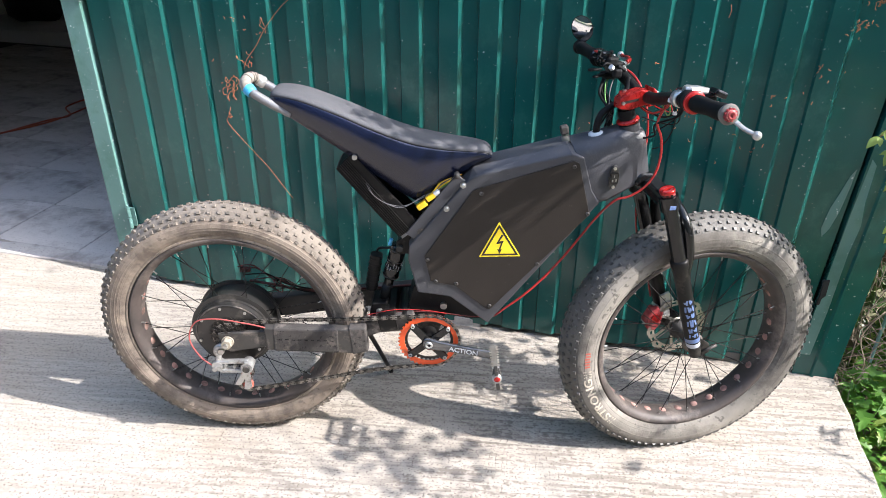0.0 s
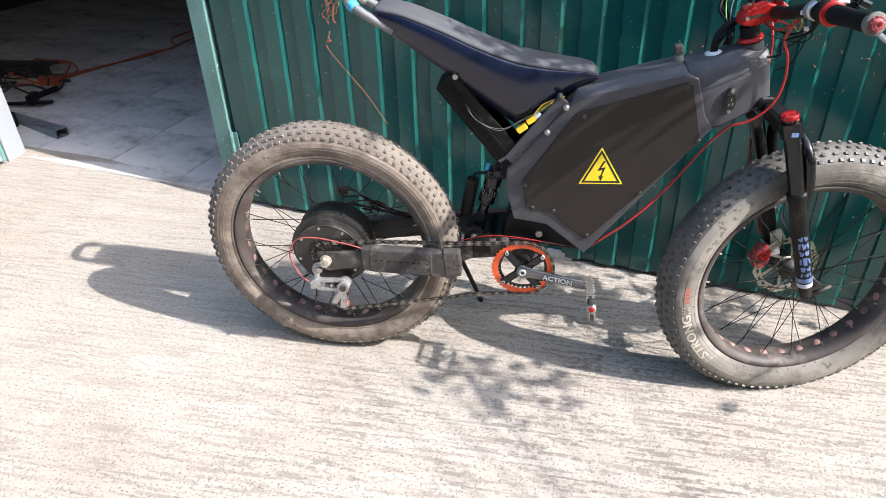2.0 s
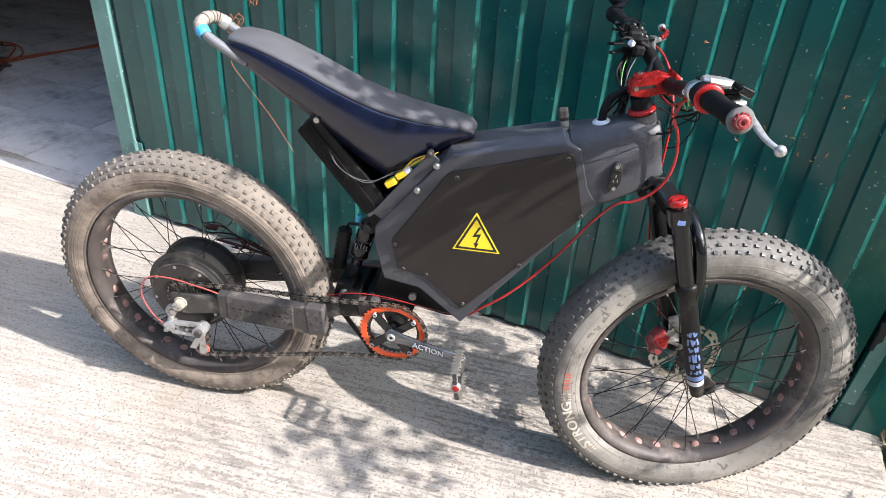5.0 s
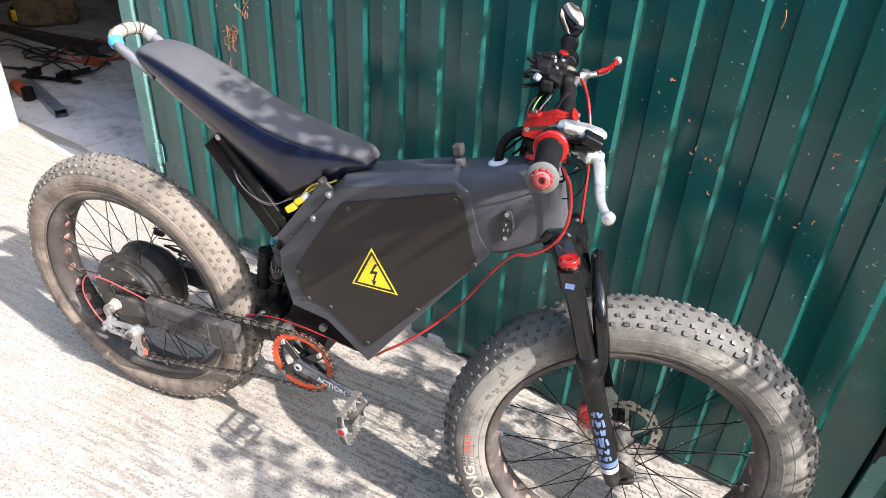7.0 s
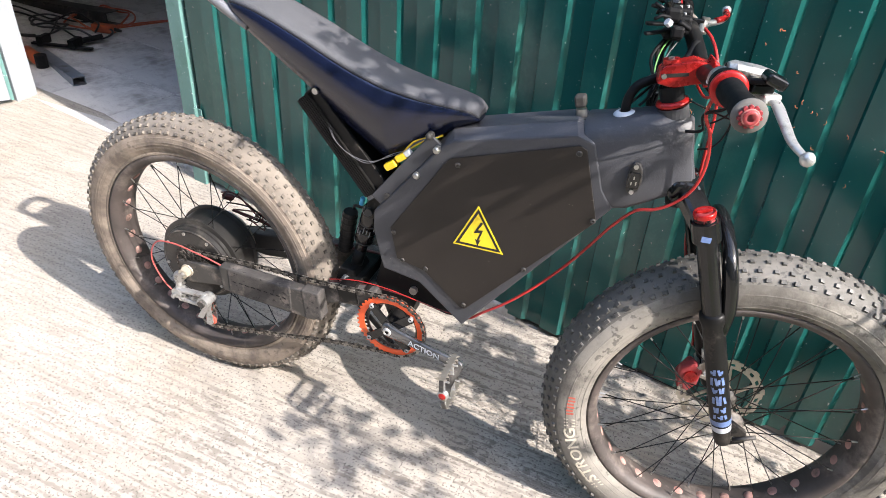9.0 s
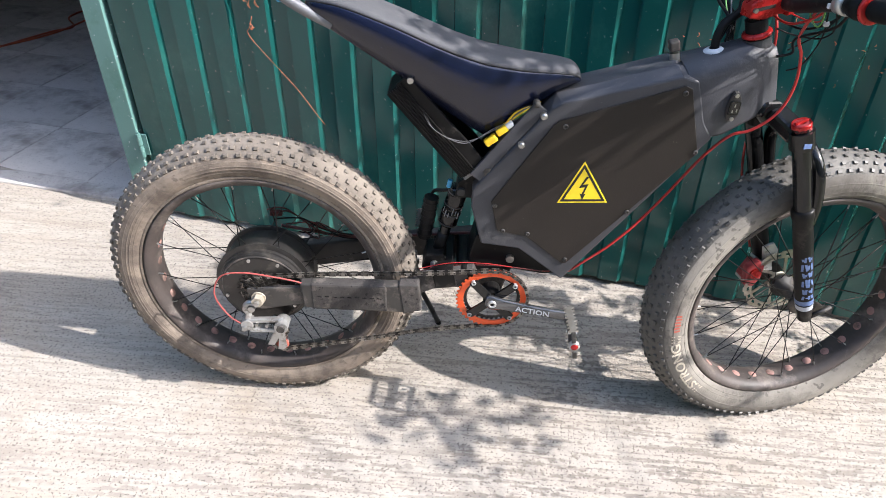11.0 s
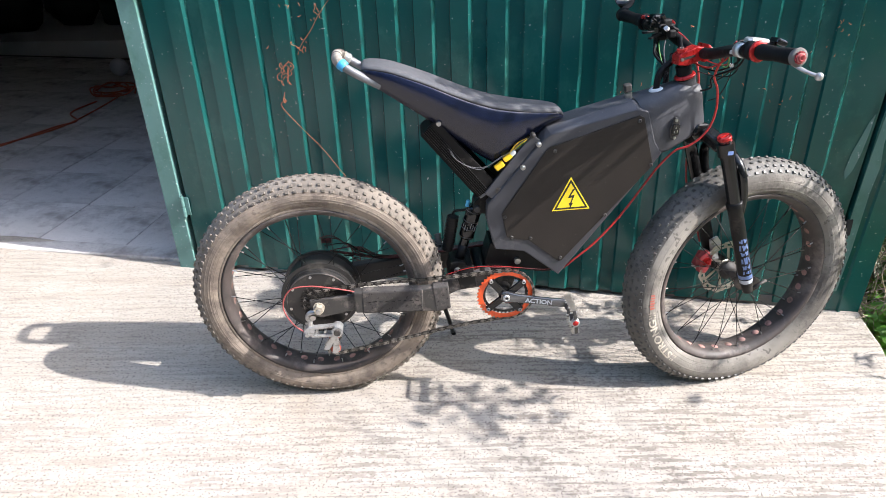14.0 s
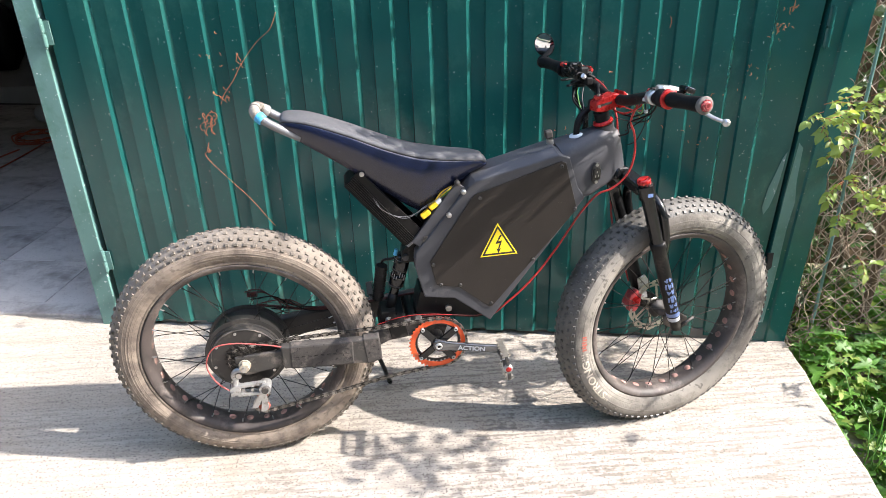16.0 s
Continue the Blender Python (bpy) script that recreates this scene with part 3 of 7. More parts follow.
# black hook shape for the catch and the shaded jog of the gap
tagged(part("door_catch", Geo().prism([(2.546, 0.318), (2.566, 0.322), (2.568, 0.262), (2.558, 0.250), (2.556, 0.225), (2.548, 0.225), (2.549, 0.300), (2.546, 0.306)], -0.018, -0.008), "gap", m=DOOR, bevel=0.0015), "small black catch low on the door post, standing for the gap's dark jog", "door catch", kind="structure")

# the open pale gate leaf on the other side of the opening
JAMB = pose(-2.405, 2.27, 0, 0, 0, -7.26)
tagged(part("door_frame_far", Geo().box((-0.05, 0.0, 1.2), (0.08, 0.10, 2.2)), "gate_frame", m=JAMB, bevel=0.004), "white painted gate post in a greyed colour", "gate post", kind="structure")
LEAF = Matrix.Translation((-2.44, 2.205, 0.0)) @ pose(0, 0, 0, 0, 0, math.degrees(math.atan2(-0.25, -0.13)))
leaf = thing("door_2", LEAF, "white painted gate leaf with inset panels, standing open in the sun", "gate leaf", kind="structure")
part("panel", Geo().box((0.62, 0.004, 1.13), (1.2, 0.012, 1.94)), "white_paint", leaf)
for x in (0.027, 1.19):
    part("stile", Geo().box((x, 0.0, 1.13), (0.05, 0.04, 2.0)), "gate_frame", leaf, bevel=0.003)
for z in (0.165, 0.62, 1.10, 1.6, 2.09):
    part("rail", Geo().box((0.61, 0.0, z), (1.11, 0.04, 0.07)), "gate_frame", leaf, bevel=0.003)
part("edge_strip", Geo().box((-0.004, 0.0, 1.13), (0.014, 0.05, 2.0)), "green_post", leaf, "green edge strip")

# ---- the electric bicycle ----
BIKE = SLOPE @ pose(-0.56, 1.395, 0, -4.46, 0, 2.68)
bike = thing("electric_bicycle", BIKE, "home-built black electric fat-tyre bicycle with navy seat on its stand", "bicycle")
AXIS_TOP, RAKE, STEER_ANGLE = Vector((1.02, 0, 1.0)), radians(20), 11.0
STEER = Matrix.Translation(AXIS_TOP) @ Matrix.Rotation(radians(STEER_ANGLE), 4, Vector((-math.sin(RAKE), 0, math.cos(RAKE)))) @ Matrix.Translation(-AXIS_TOP)
UNSTEER = STEER.inverted()


def polar(c, r, a, y):
    return Vector((c[0] + r * math.cos(a), c[1] + y, c[2] + r * math.sin(a)))


def tyre_geo(c, r_out, half):
    r_mid = r_out - half
    prof = []
    for i in range(22):
        a = radians(-152 + 304 * i / 21)
        prof.append((r_mid + half * math.cos(a) * (1.0 if math.cos(a) > 0 else 1.02), half * math.sin(a)))
    return Geo().lathe(prof, c, (0, 1, 0), 96)


def tread_geo(c, r_out, half, count, seed, rows):
    """Tall block knobs in staggered rows across the tread, each with a worn, slightly skewed top."""
    q = random.Random(seed)
    gg = Geo()
    r_mid = r_out - half
    for i in range(count):
        for ang, w, l, stag in rows:
            th = 2 * math.pi * (i + stag) / count + q.uniform(-0.004, 0.004)
            b = radians(ang)
            rad = Vector((math.cos(th), 0, math.sin(th)))
            tan = Vector((-math.sin(th), 0, math.cos(th)))
            up = rad * math.cos(b) + Vector((0, 1, 0)) * math.sin(b)
            side = rad * -math.sin(b) + Vector((0, 1, 0)) * math.cos(b)
            p = Vector(c) + rad * r_mid + up * half
            h, skew = q.uniform(0.0030, 0.0042), q.uniform(-0.0015, 0.0015)
            v = []
            for k, s, o in ((-0.002, 1.08, 0.0), (h, 0.80, skew)):
                for a1, a2 in ((-1, -1), (1, -1), (1, 1), (-1, 1)):
                    v.append(p + up * k + tan * (a1 * l / 2 * s + o) + side * (a2 * w / 2 * s))
            gg.add(v, [(4, 5, 6, 7), (0, 1, 5, 4), (1, 2, 6, 5), (2, 3, 7, 6), (3, 0, 4, 7)])
    return gg


REAR_ROWS = ((-61, 0.008, 0.011, 0.5), (-42, 0.009, 0.010, 0.0), (-20, 0.009, 0.009, 0.5), (0, 0.009, 0.010, 0.0), (20, 0.009, 0.009, 0.5), (42, 0.009, 0.010, 0.0), (61, 0.008, 0.011, 0.5))
FRONT_ROWS = ((-56, 0.0085, 0.011, 0.5), (-39, 0.008, 0.009, 0.0), (-20, 0.008, 0.0085, 0.5), (0, 0.0085, 0.008, 0.0), (20, 0.008, 0.0085, 0.5), (39, 0.008, 0.009, 0.0), (56, 0.0085, 0.011, 0.5))


def rim_geo(c):
    prof = [(0.290, -0.042), (0.284, -0.043), (0.278, -0.040), (0.270, -0.034), (0.2665, -0.020), (0.2655, 0.0), (0.2665, 0.020), (0.270, 0.034), (0.278, 0.040), (0.284, 0.043), (0.290, 0.042), (0.281, 0.036), (0.276, 0.0), (0.281, -0.036)]
    return Geo().lathe(prof, c, (0, 1, 0), 96, closed=True)


def wheel(name, c, r_out, half, rubber, base, tread, hub_r, hub_y, label, seed, base_m=None, crossing=0.35, shoulder=False):
    w = part(name, rim_geo(c), "rim", bike, label, m=base_m)
    ty = part("tyre", tyre_geo(c, r_out - 0.0055, half).mesh("tyre", [M[rubber], M[base]]), None, w, "dusty fat knobbly tyre")
    for p in ty.data.polygons:
        d = p.center - Vector(c)
        p.material_index = 1 if math.atan2(abs(d.y), math.hypot(d.x, d.z) - (r_out - 0.0055 - half)) < radians(62 if shoulder else 68) else 0
    for s in (-1, 1):
        part("sidewall_bead", Geo().lathe([(0.291, s * 0.0425), (0.295, s * 0.0440), (0.298, s * 0.0425)], c, (0, 1, 0), 96), rubber, w)
        r_mid = r_out - 0.0055 - half
        r_band = 0.302 if shoulder else 0.3185
        for r_line in (0.310, 0.3255, 0.336, 0.3445) if not shoulder else (0.3115, 0.333):
            y0, y1 = (s * math.sqrt(half * half - (r_line + e - r_mid) ** 2) for e in (-0.0018, 0.0018))
            part("sidewall_rib", Geo().lathe([(r_line - 0.0018, y0 - s * 0.0003), (r_line, (y0 + y1) / 2 + s * 0.0007), (r_line + 0.0018, y1 - s * 0.0003)], c, (0, 1, 0), 96), rubber, w)
        flank = math.sqrt(half * half - (r_band - r_mid) ** 2)
        part("sidewall_band", Geo().lathe([(r_band - 0.0015, s * (flank - 0.0012)), (r_band, s * (flank + 0.0010)), (r_band + 0.0015, s * (flank - 0.0006))], c, (0, 1, 0), 96), rubber, w)
    tagged(part("tread", tread_geo(c, r_out - 0.0058, half, 88, seed, FRONT_ROWS if shoulder else REAR_ROWS), tread, w, "worn square tread knobs"), kind="stuff")
    for i in range(32):
        a = 2 * math.pi * (i + 0.5) / 32
        d = Vector((math.cos(a), 0, math.sin(a)))
        cc = Vector(c) + d * 0.2648
        part("rim_hole", Geo().lathe([(0.0002, 0.0), (0.0102, 0.0), (0.0112, -0.0010)], cc, -d, 14), "pink", w, "faded pink rim tape in a rim hole")
    for i in range(36):
        s = 1 if i % 2 else -1
        a = 2 * math.pi * i / 36
        b = a + (crossing if (i // 2) % 2 else -crossing)
        part("spoke", Geo().tube([polar(c, hub_r, b, s * hub_y), polar(c, 0.267, a, s * 0.019)], 0.0012, 5), "black", w)
    for i in range(36):
        s = 1 if i % 2 else -1
        a = 2 * math.pi * i / 36
        part("nipple", Geo().cyl(polar(c, 0.254, a, s * 0.0205), polar(c, 0.267, a, s * 0.019), 0.002, 6), "steel", w)
    return w


RC, FC = (-0.007, -0.010, 0.374), tuple(UNSTEER @ Vector((1.307, -0.006, 0.370)))
rear = wheel("rear_wheel", RC, 0.3805, 0.050, "rubber_rear", "base_rear", "tread_rear", 0.113, 0.036, "rear wheel with a dusty brown fat tyre", 1, crossing=0.25)
FC = (1.294, -0.017, 0.3695)
front = wheel("front_wheel", FC, 0.3915, 0.057, "rubber_front", "base_front", "tread_front", 0.028, 0.034, "front wheel with a dusty dark grey fat tyre", 2, STEER, 0.9, True)

# lettering on the front tyre's near sidewall
v, f = letters("STRONG", 0.034, 0.001)
def wrap(verts, start, r0):
    """Lay flat letters on the curved sidewall, reading round the wheel."""
    half, r_mid = 0.0570, 0.3915 - 0.0055 - 0.057
    out = []
    for x, y, z in verts:
        r = r0 + z
        side = math.sqrt(max(0.0, half * half - (r - r_mid) ** 2))
        out.append(polar(FC, r, start - x / r0, -side - 0.0008 + y))
    return out


part("lettering", Geo().add(wrap([(x * 1.25, y, z) for x, y, z in v], radians(209.5), 0.326), f), "letter", front, "pale raised sidewall lettering STRONG")
for k in range(3):
    for start in (radians(225 + 1.6 * k), radians(194 - 1.6 * k)):
        stroke = wrap([(-0.0015, 0, -0.012), (0.0015, 0, -0.012), (0.0055, 0, 0.012), (0.0025, 0, 0.012)], start, 0.325)
        part("stroke", Geo().add(stroke, [(0, 1, 2, 3)]), "letter", front, "pale slanting stroke beside the lettering")
for k in range(6):
    bar_at = radians(179.5) + 0.009 * k / 0.325
    low, high = (-0.008, 0.008) if k % 2 else (-0.006, 0.009)
    part("red_mark", Geo().add(wrap([(-0.0026, 0, low), (0.0026, 0, low), (0.0030, 0, high), (-0.0018, 0, high)], bar_at, 0.325), [(0, 1, 2, 3)]), "letter_red", front, "worn red sidewall print")
# hub motor
part("hub_motor", Geo().lathe([(0.02, -0.066), (0.092, -0.066), (0.099, -0.062), (0.1005, -0.052), (0.104, -0.050), (0.104, -0.042), (0.116, -0.040), (0.116, -0.033), (0.108, -0.031), (0.108, 0.031), (0.116, 0.033), (0.116, 0.040), (0.104, 0.042), (0.10, 0.055), (0.02, 0.06)], RC, (0, 1, 0), 72, smooth=False), "motor", rear, "black hub motor drum")
for i in range(8):
    a = 2 * math.pi * (i + 0.3) / 8
    part("hub_bolt", Geo().cyl(polar(RC, 0.088, a, -0.066), polar(RC, 0.088, a, -0.0695), 0.0042, 8), "steel", rear)
part("hub_ring", Geo().lathe([(0.094, -0.0655), (0.096, -0.0668), (0.098, -0.0645)], RC, (0, 1, 0), 60), "dusty_black", rear)


def sprocket(c, r, y, thick, teeth, mat_name, parent, name="sprocket", label="", inner=0.018):
    outer = []
    for i in range(teeth * 4):
        a = 2 * math.pi * i / (teeth * 4)
        rr2 = r + (0.003 if i % 4 in (1, 2) else -0.0025)
        outer.append((rr2, a))
    vs = []
    for yy in (y, y + thick):
        for rr2, a in outer:
            vs.append(polar(c, rr2, a, yy))
        for rr2, a in outer:
            vs.append(polar(c, inner, a, yy))
    k = len(outer)
    fs = []
    for i in range(k):
        j = (i + 1) % k
        fs += [(i, j, j + k, i + k), (i + 2 * k, i + 3 * k, j + 3 * k, j + 2 * k), (i, i + 2 * k, j + 2 * k, j), (i + k, j + k, j + 3 * k, i + 3 * k)]
    return part(name, Geo().add(vs, fs), mat_name, parent, label)


for i, r in enumerate((0.056, 0.051, 0.046, 0.041, 0.036, 0.031, 0.027)):
    sprocket(RC, r, -0.068 - 0.0045 * i, 0.002, max(11, round(r * 480)), "chain", rear)
part("axle", Geo().cyl((RC[0], -0.135, RC[2]), (RC[0], 0.135, RC[2]), 0.0065, 12), "steel", rear)
part("axle_nut", Geo().cyl((RC[0], -0.126, RC[2]), (RC[0], -0.110, RC[2]), 0.0145, 6), "brass", rear, "dusty pale axle nut")
part("washer", Geo().cyl((RC[0], -0.110, RC[2]), (RC[0], -0.106, RC[2]), 0.017, 18), "brass", rear)
part("rear_brake_disc", Geo().lathe([(0.070, 0.070), (0.088, 0.070), (0.088, 0.072), (0.070, 0.072)], RC, (0, 1, 0), 48, closed=True), "rotor", rear)

# swing arm
sw = part("swing_arm", Geo().prism([(0.095, 0.424), (0.350, 0.428), (0.366, 0.420), (0.372, 0.362), (0.357, 0.348), (0.100, 0.352)], -0.112, -0.084), "dusty_black", bike, "dusty black box-section swing arm", bevel=0.004)
part("dropout", Geo().prism([(-0.034, 0.398), (0.11, 0.412), (0.11, 0.362), (-0.002, 0.336), (-0.03, 0.345)], -0.106, -0.094), "dusty_black", sw, "dusty steel dropout plate", bevel=0.004)
part("end_block", Geo().prism([(0.325, 0.432), (0.372, 0.434), (0.380, 0.358), (0.335, 0.346)], -0.1135, -0.080), "sleeve", sw, bevel=0.004)
part("inner_arm", Geo().prism([(0.355, 0.425), (0.380, 0.437), (0.500, 0.462), (0.515, 0.412), (0.405, 0.396), (0.365, 0.375)], -0.078, -0.050), "sleeve", sw, "dusty speckled arm section", bevel=0.005)
part("cross_tube", Geo().cyl((0.48, -0.074, 0.437), (0.48, 0.09, 0.437), 0.022, 18), "black", sw)
part("far_arm", Geo().prism([(-0.03, 0.39), (0.10, 0.405), (0.50, 0.462), (0.515, 0.405), (0.10, 0.335), (-0.03, 0.345)], 0.078, 0.112), "dusty_black", sw, bevel=0.005)
part("bridge", Geo().prism([(0.40, 0.445), (0.45, 0.46), (0.46, 0.41), (0.41, 0.40)], -0.08, 0.08), "black", sw, bevel=0.004)
part("arm_sleeve", Geo().prism([(0.118, 0.4265), (0.30, 0.4275), (0.30, 0.3485), (0.118, 0.3495)], -0.1135, -0.082), "sleeve", sw, "worn dusty chainstay sleeve", bevel=0.006)
for k in range(9):
    x0 = 0.135 + 0.0175 * k
    part("stitch", Geo().bar((x0, -0.1142, 0.392), (x0 + 0.010, -0.1142, 0.390 + 0.002 * (k % 2)), 0.001, 0.0016, (0, 1, 0)), "matt_black", sw)

# chain, cranks and pedals
CR = (0.546, 0.0, 0.380)
ring = part("chainring", Geo().lathe([(0.0680, -0.0865), (0.082, -0.0865), (0.082, -0.0835), (0.0680, -0.0835)], CR, (0, 1, 0), 64, closed=True, smooth=False), "orange", bike, "orange anodised chainring")
sprocket(CR, 0.0835, -0.0862, 0.0022, 42, "orange", ring, "teeth", inner=0.072)
sprocket(CR, 0.0690, -0.078, 0.002, 36, "dusty_black", ring, "inner_ring", inner=0.060)
for i in range(4):
    a = radians(42 + 90 * i)
    d0, d1 = polar(CR, 0.014, a, -0.0905), polar(CR, 0.071, a, -0.0895)
    part("spider_arm", Geo().bar(d0, d1, 0.006, 0.022), "gloss_black", ring, bevel=0.002)
    nut = part("chainring_bolt", Geo().lathe([(0.0028, 0.006), (0.0030, 0.0088), (0.0052, 0.0088), (0.0058, 0.0070), (0.0058, 0.0)], polar(CR, 0.069, a, -0.0865), (0, -1, 0), 14), "silver", ring)
    part("socket", Geo().cyl(polar(CR, 0.069, a, -0.0932), polar(CR, 0.069, a, -0.090), 0.0030, 8), "matt_black", nut)
crank = part("crank", Geo().loft([[Vector((0.546 + t * 0.178, -0.098 - 0.017 * t, 0.380 - 0.019 * t)) + Vector((0, y * 0.006, z * h)) for y, z in ((-1, -0.7), (-0.7, -1), (0.7, -1), (1, -0.7), (1, 0.7), (0.7, 1), (-0.7, 1), (-1, 0.7))] for t, h in ((-0.09, 0.008), (-0.06, 0.016), (0.0, 0.019), (0.15, 0.014), (0.6, 0.0115), (0.93, 0.0125), (1.05, 0.011), (1.09, 0.006))]), "crank", bike, "scuffed gloss black crank arm")
part("crank_bolt", Geo().lathe([(0.0045, 0.003), (0.0050, 0.0062), (0.0088, 0.0062), (0.0105, 0.004), (0.0105, 0.0)], (0.546, -0.1025, 0.380), (0, -1, 0), 18), "silver", crank)
part("socket", Geo().cyl((0.546, -0.1072, 0.380), (0.546, -0.103, 0.380), 0.0048, 8), "matt_black", crank)
v, f = letters("ACTION", 0.021, 0.0008)
tilt = -math.atan2(0.019, 0.178)
part("lettering", Geo().add([Vector((0.642 + x, -0.1058 - 0.0955 * (0.096 + x) + y * 0.5, 0.3695 + z + math.tan(tilt) * x)) for x, y, z in v], f), "decal_white", crank, "white crank lettering ACTION")
part("bottom_bracket", Geo().cyl((0.546, -0.088, 0.380), (0.546, 0.088, 0.380), 0.021, 20), "black", bike, "black bottom bracket shell")
part("crank_far", Geo().bar((0.546, 0.095, 0.380), (0.372, 0.112, 0.397), 0.012, 0.024), "gloss_black", bike, bevel=0.004)


def pedal(c, sign, metal):
    """A cage pedal whose spindle runs along y."""
    c = Vector(c)
    w = part("pedal", Geo().cyl(c + Vector((0, -sign * 0.012, 0)), c + Vector((0, sign * 0.098, 0)), 0.006, 12), metal, bike, "worn metal cage pedal with pins")
    rot = Matrix.Rotation(radians(80), 3, "Y")

    def at(x, y, z):
        return c + rot @ Vector((x, sign * y, z))
    for x in (-0.040, 0.040):
        edge = []
        for k in range(8):
            y0 = 0.008 + 0.0112 * k
            edge += [(y0, 0.0060), (y0 + 0.004, 0.0120), (y0 + 0.0065, 0.0062)]
        rim_line = edge + [(y, -z) for y, z in reversed(edge)]
        m = len(rim_line)
        plate_v = [at(x + o, y, z) for o in (-0.0016, 0.0016) for y, z in rim_line]
        faces = [(i, i + 1, i + 1 + m, i + m) for i in range(m - 1)] + [(m - 1, 0, m, 2 * m - 1)]
        for o in (0, m):
            faces += [(o + i, o + i + 1, o + m - 2 - i, o + m - 1 - i) for i in range(m // 2 - 1)]
        part("cage_plate", Geo().add(plate_v, faces), "rotor" if sign < 0 else "dusty_black", w, "serrated cage plate")
        part("cage_end", Geo().bar(at(x, 0.094, 0), at(x * 0.35, 0.101, 0), 0.004, 0.010, (0, 1, 0)), "dusty_black", w, bevel=0.0015)
    for y in (0.010, 0.036, 0.064, 0.090):
        part("cross_bar", Geo().bar(at(-0.040, y, 0.002), at(0.040, y, -0.002), 0.004, 0.009, (0, 1, 0)), "dusty_black" if y in (0.010, 0.064) else metal, w, bevel=0.0015)
    for y in (0.023, 0.050, 0.077):
        for e in (-1, 1):
            part("stud", Geo().cyl(at(e * 0.022, y, -0.010), at(e * 0.022, y, 0.010), 0.0022, 6), metal, w)
    part("body", Geo().lathe([(0.0100, 0.0), (0.0125, 0.010), (0.0095, 0.024), (0.0090, 0.060), (0.0115, 0.074), (0.0105, 0.086)], at(0, 0.004, 0), (0, sign, 0), 14), "dusty_black", w)
    part("end_ring", Geo().lathe([(0.0085, 0.006), (0.0125, 0.005), (0.0125, -0.004)], at(0, 0.094, 0), (0, sign, 0), 16), "alloy", w)
    part("end_cap", Geo().lathe([(0.0002, 0.0085), (0.005, 0.0085), (0.0080, 0.007), (0.0092, 0.003)], at(0, 0.094, 0), (0, sign, 0), 14), "red", w, "red pedal end cap")
    return w


pedal((0.728, -0.120, 0.361), -1, "silver")
pedal((0.368, 0.120, 0.398), 1, "dusty_black")

# chain: links along both runs
JW1, JW2 = Vector((0.028, -0.090, 0.256)), Vector((0.028, -0.090, 0.212))
run = [Vector((-0.007 + 0.044 * math.cos(a), -0.083, 0.374 + 0.044 * math.sin(a))) for a in [radians(x) for x in (250, 220, 190, 160, 130, 105, 88)]]
run += [Vector((0.15, -0.0855, 0.4360)), Vector((0.35, -0.0860, 0.4480)), Vector((0.50, -0.0860, 0.4610))]
run += [polar(CR, 0.085, radians(x), -0.085) for x in (100, 75, 50, 25, 0, -25, -50, -75, -97)]
run += [Vector((0.40, -0.086, 0.275)), Vector((0.22, -0.088, 0.233)), Vector((0.07, -0.090, 0.201)), JW2 + Vector((-0.005, 0, -0.018)), JW2 + Vector((-0.022, 0, 0.002)), JW1 + Vector((0.012, 0, -0.012)), JW1 + Vector((0.020, 0, 0.006)), JW1 + Vector((0.0, 0.002, 0.020))]
fine = smooth_path(run, 12)
links, last = [fine[0]], fine[0]
for p in fine[1:]:
    while (p - last).length >= 0.0127:
        last = last + (p - last).normalized() * 0.0127
        links.append(last.copy())
cg, co = Geo(), Geo()
for i in range(len(links) - 1):
    a, b = links[i], links[i + 1]
    o, gg = (0.0044, co) if i % 2 else (0.0026, cg)
    for s in (-1, 1):
        gg.bar(a + Vector((0, s * o, 0)) - (b - a) * 0.18, b + Vector((0, s * o, 0)) + (b - a) * 0.18, 0.0013, 0.0078 if i % 2 else 0.0060)
    cg.cyl(a + Vector((0, -0.0056, 0)), a + Vector((0, 0.0056, 0)), 0.0026, 6)
chain = part("chain", cg, "chain", bike, "oily dusty bicycle chain")
tagged(part("link_plate", co, "chain_plate", chain), "worn bright outer link plates", kind="stuff")

# rear derailleur
der = part("derailleur", Geo().bar((-0.043, -0.118, 0.311), (0.044, -0.112, 0.313), 0.014, 0.011), "alloy", bike, "worn silver rear derailleur", bevel=0.003)
part("lower_link", Geo().bar((-0.036, -0.120, 0.285), (0.038, -0.116, 0.283), 0.014, 0.011), "alloy", der, bevel=0.003)
part("inner_link", Geo().bar((-0.036, -0.104, 0.300), (0.040, -0.100, 0.298), 0.004, 0.020), "dusty_black", der)
part("hanger", Geo().tube(smooth_path([(-0.020, -0.112, 0.362), (-0.034, -0.113, 0.360), (-0.042, -0.113, 0.345), (-0.036, -0.113, 0.330), (-0.040, -0.114, 0.315)], 5), 0.0075, 10), "alloy", der, "hooked mech hanger")
part("pivot", Geo().cyl((-0.040, -0.126, 0.300), (-0.040, -0.100, 0.300), 0.0150, 16), "alloy", der)
part("pivot", Geo().cyl((-0.026, -0.120, 0.346), (-0.026, -0.104, 0.346), 0.0085, 14), "steel", der)
part("pivot", Geo().cyl((0.042, -0.130, 0.299), (0.042, -0.094, 0.299), 0.0165, 16), "alloy", der)
for x, z in ((-0.018, 0.301), (0.006, 0.298)):
    part("limit_screw", Geo().cyl((x, -0.124, z), (x, -0.112, z), 0.0042, 10), "steel", der)
part("cable_clamp", Geo().cyl((-0.046, -0.134, 0.294), (-0.046, -0.126, 0.294), 0.006, 12), "steel", der)
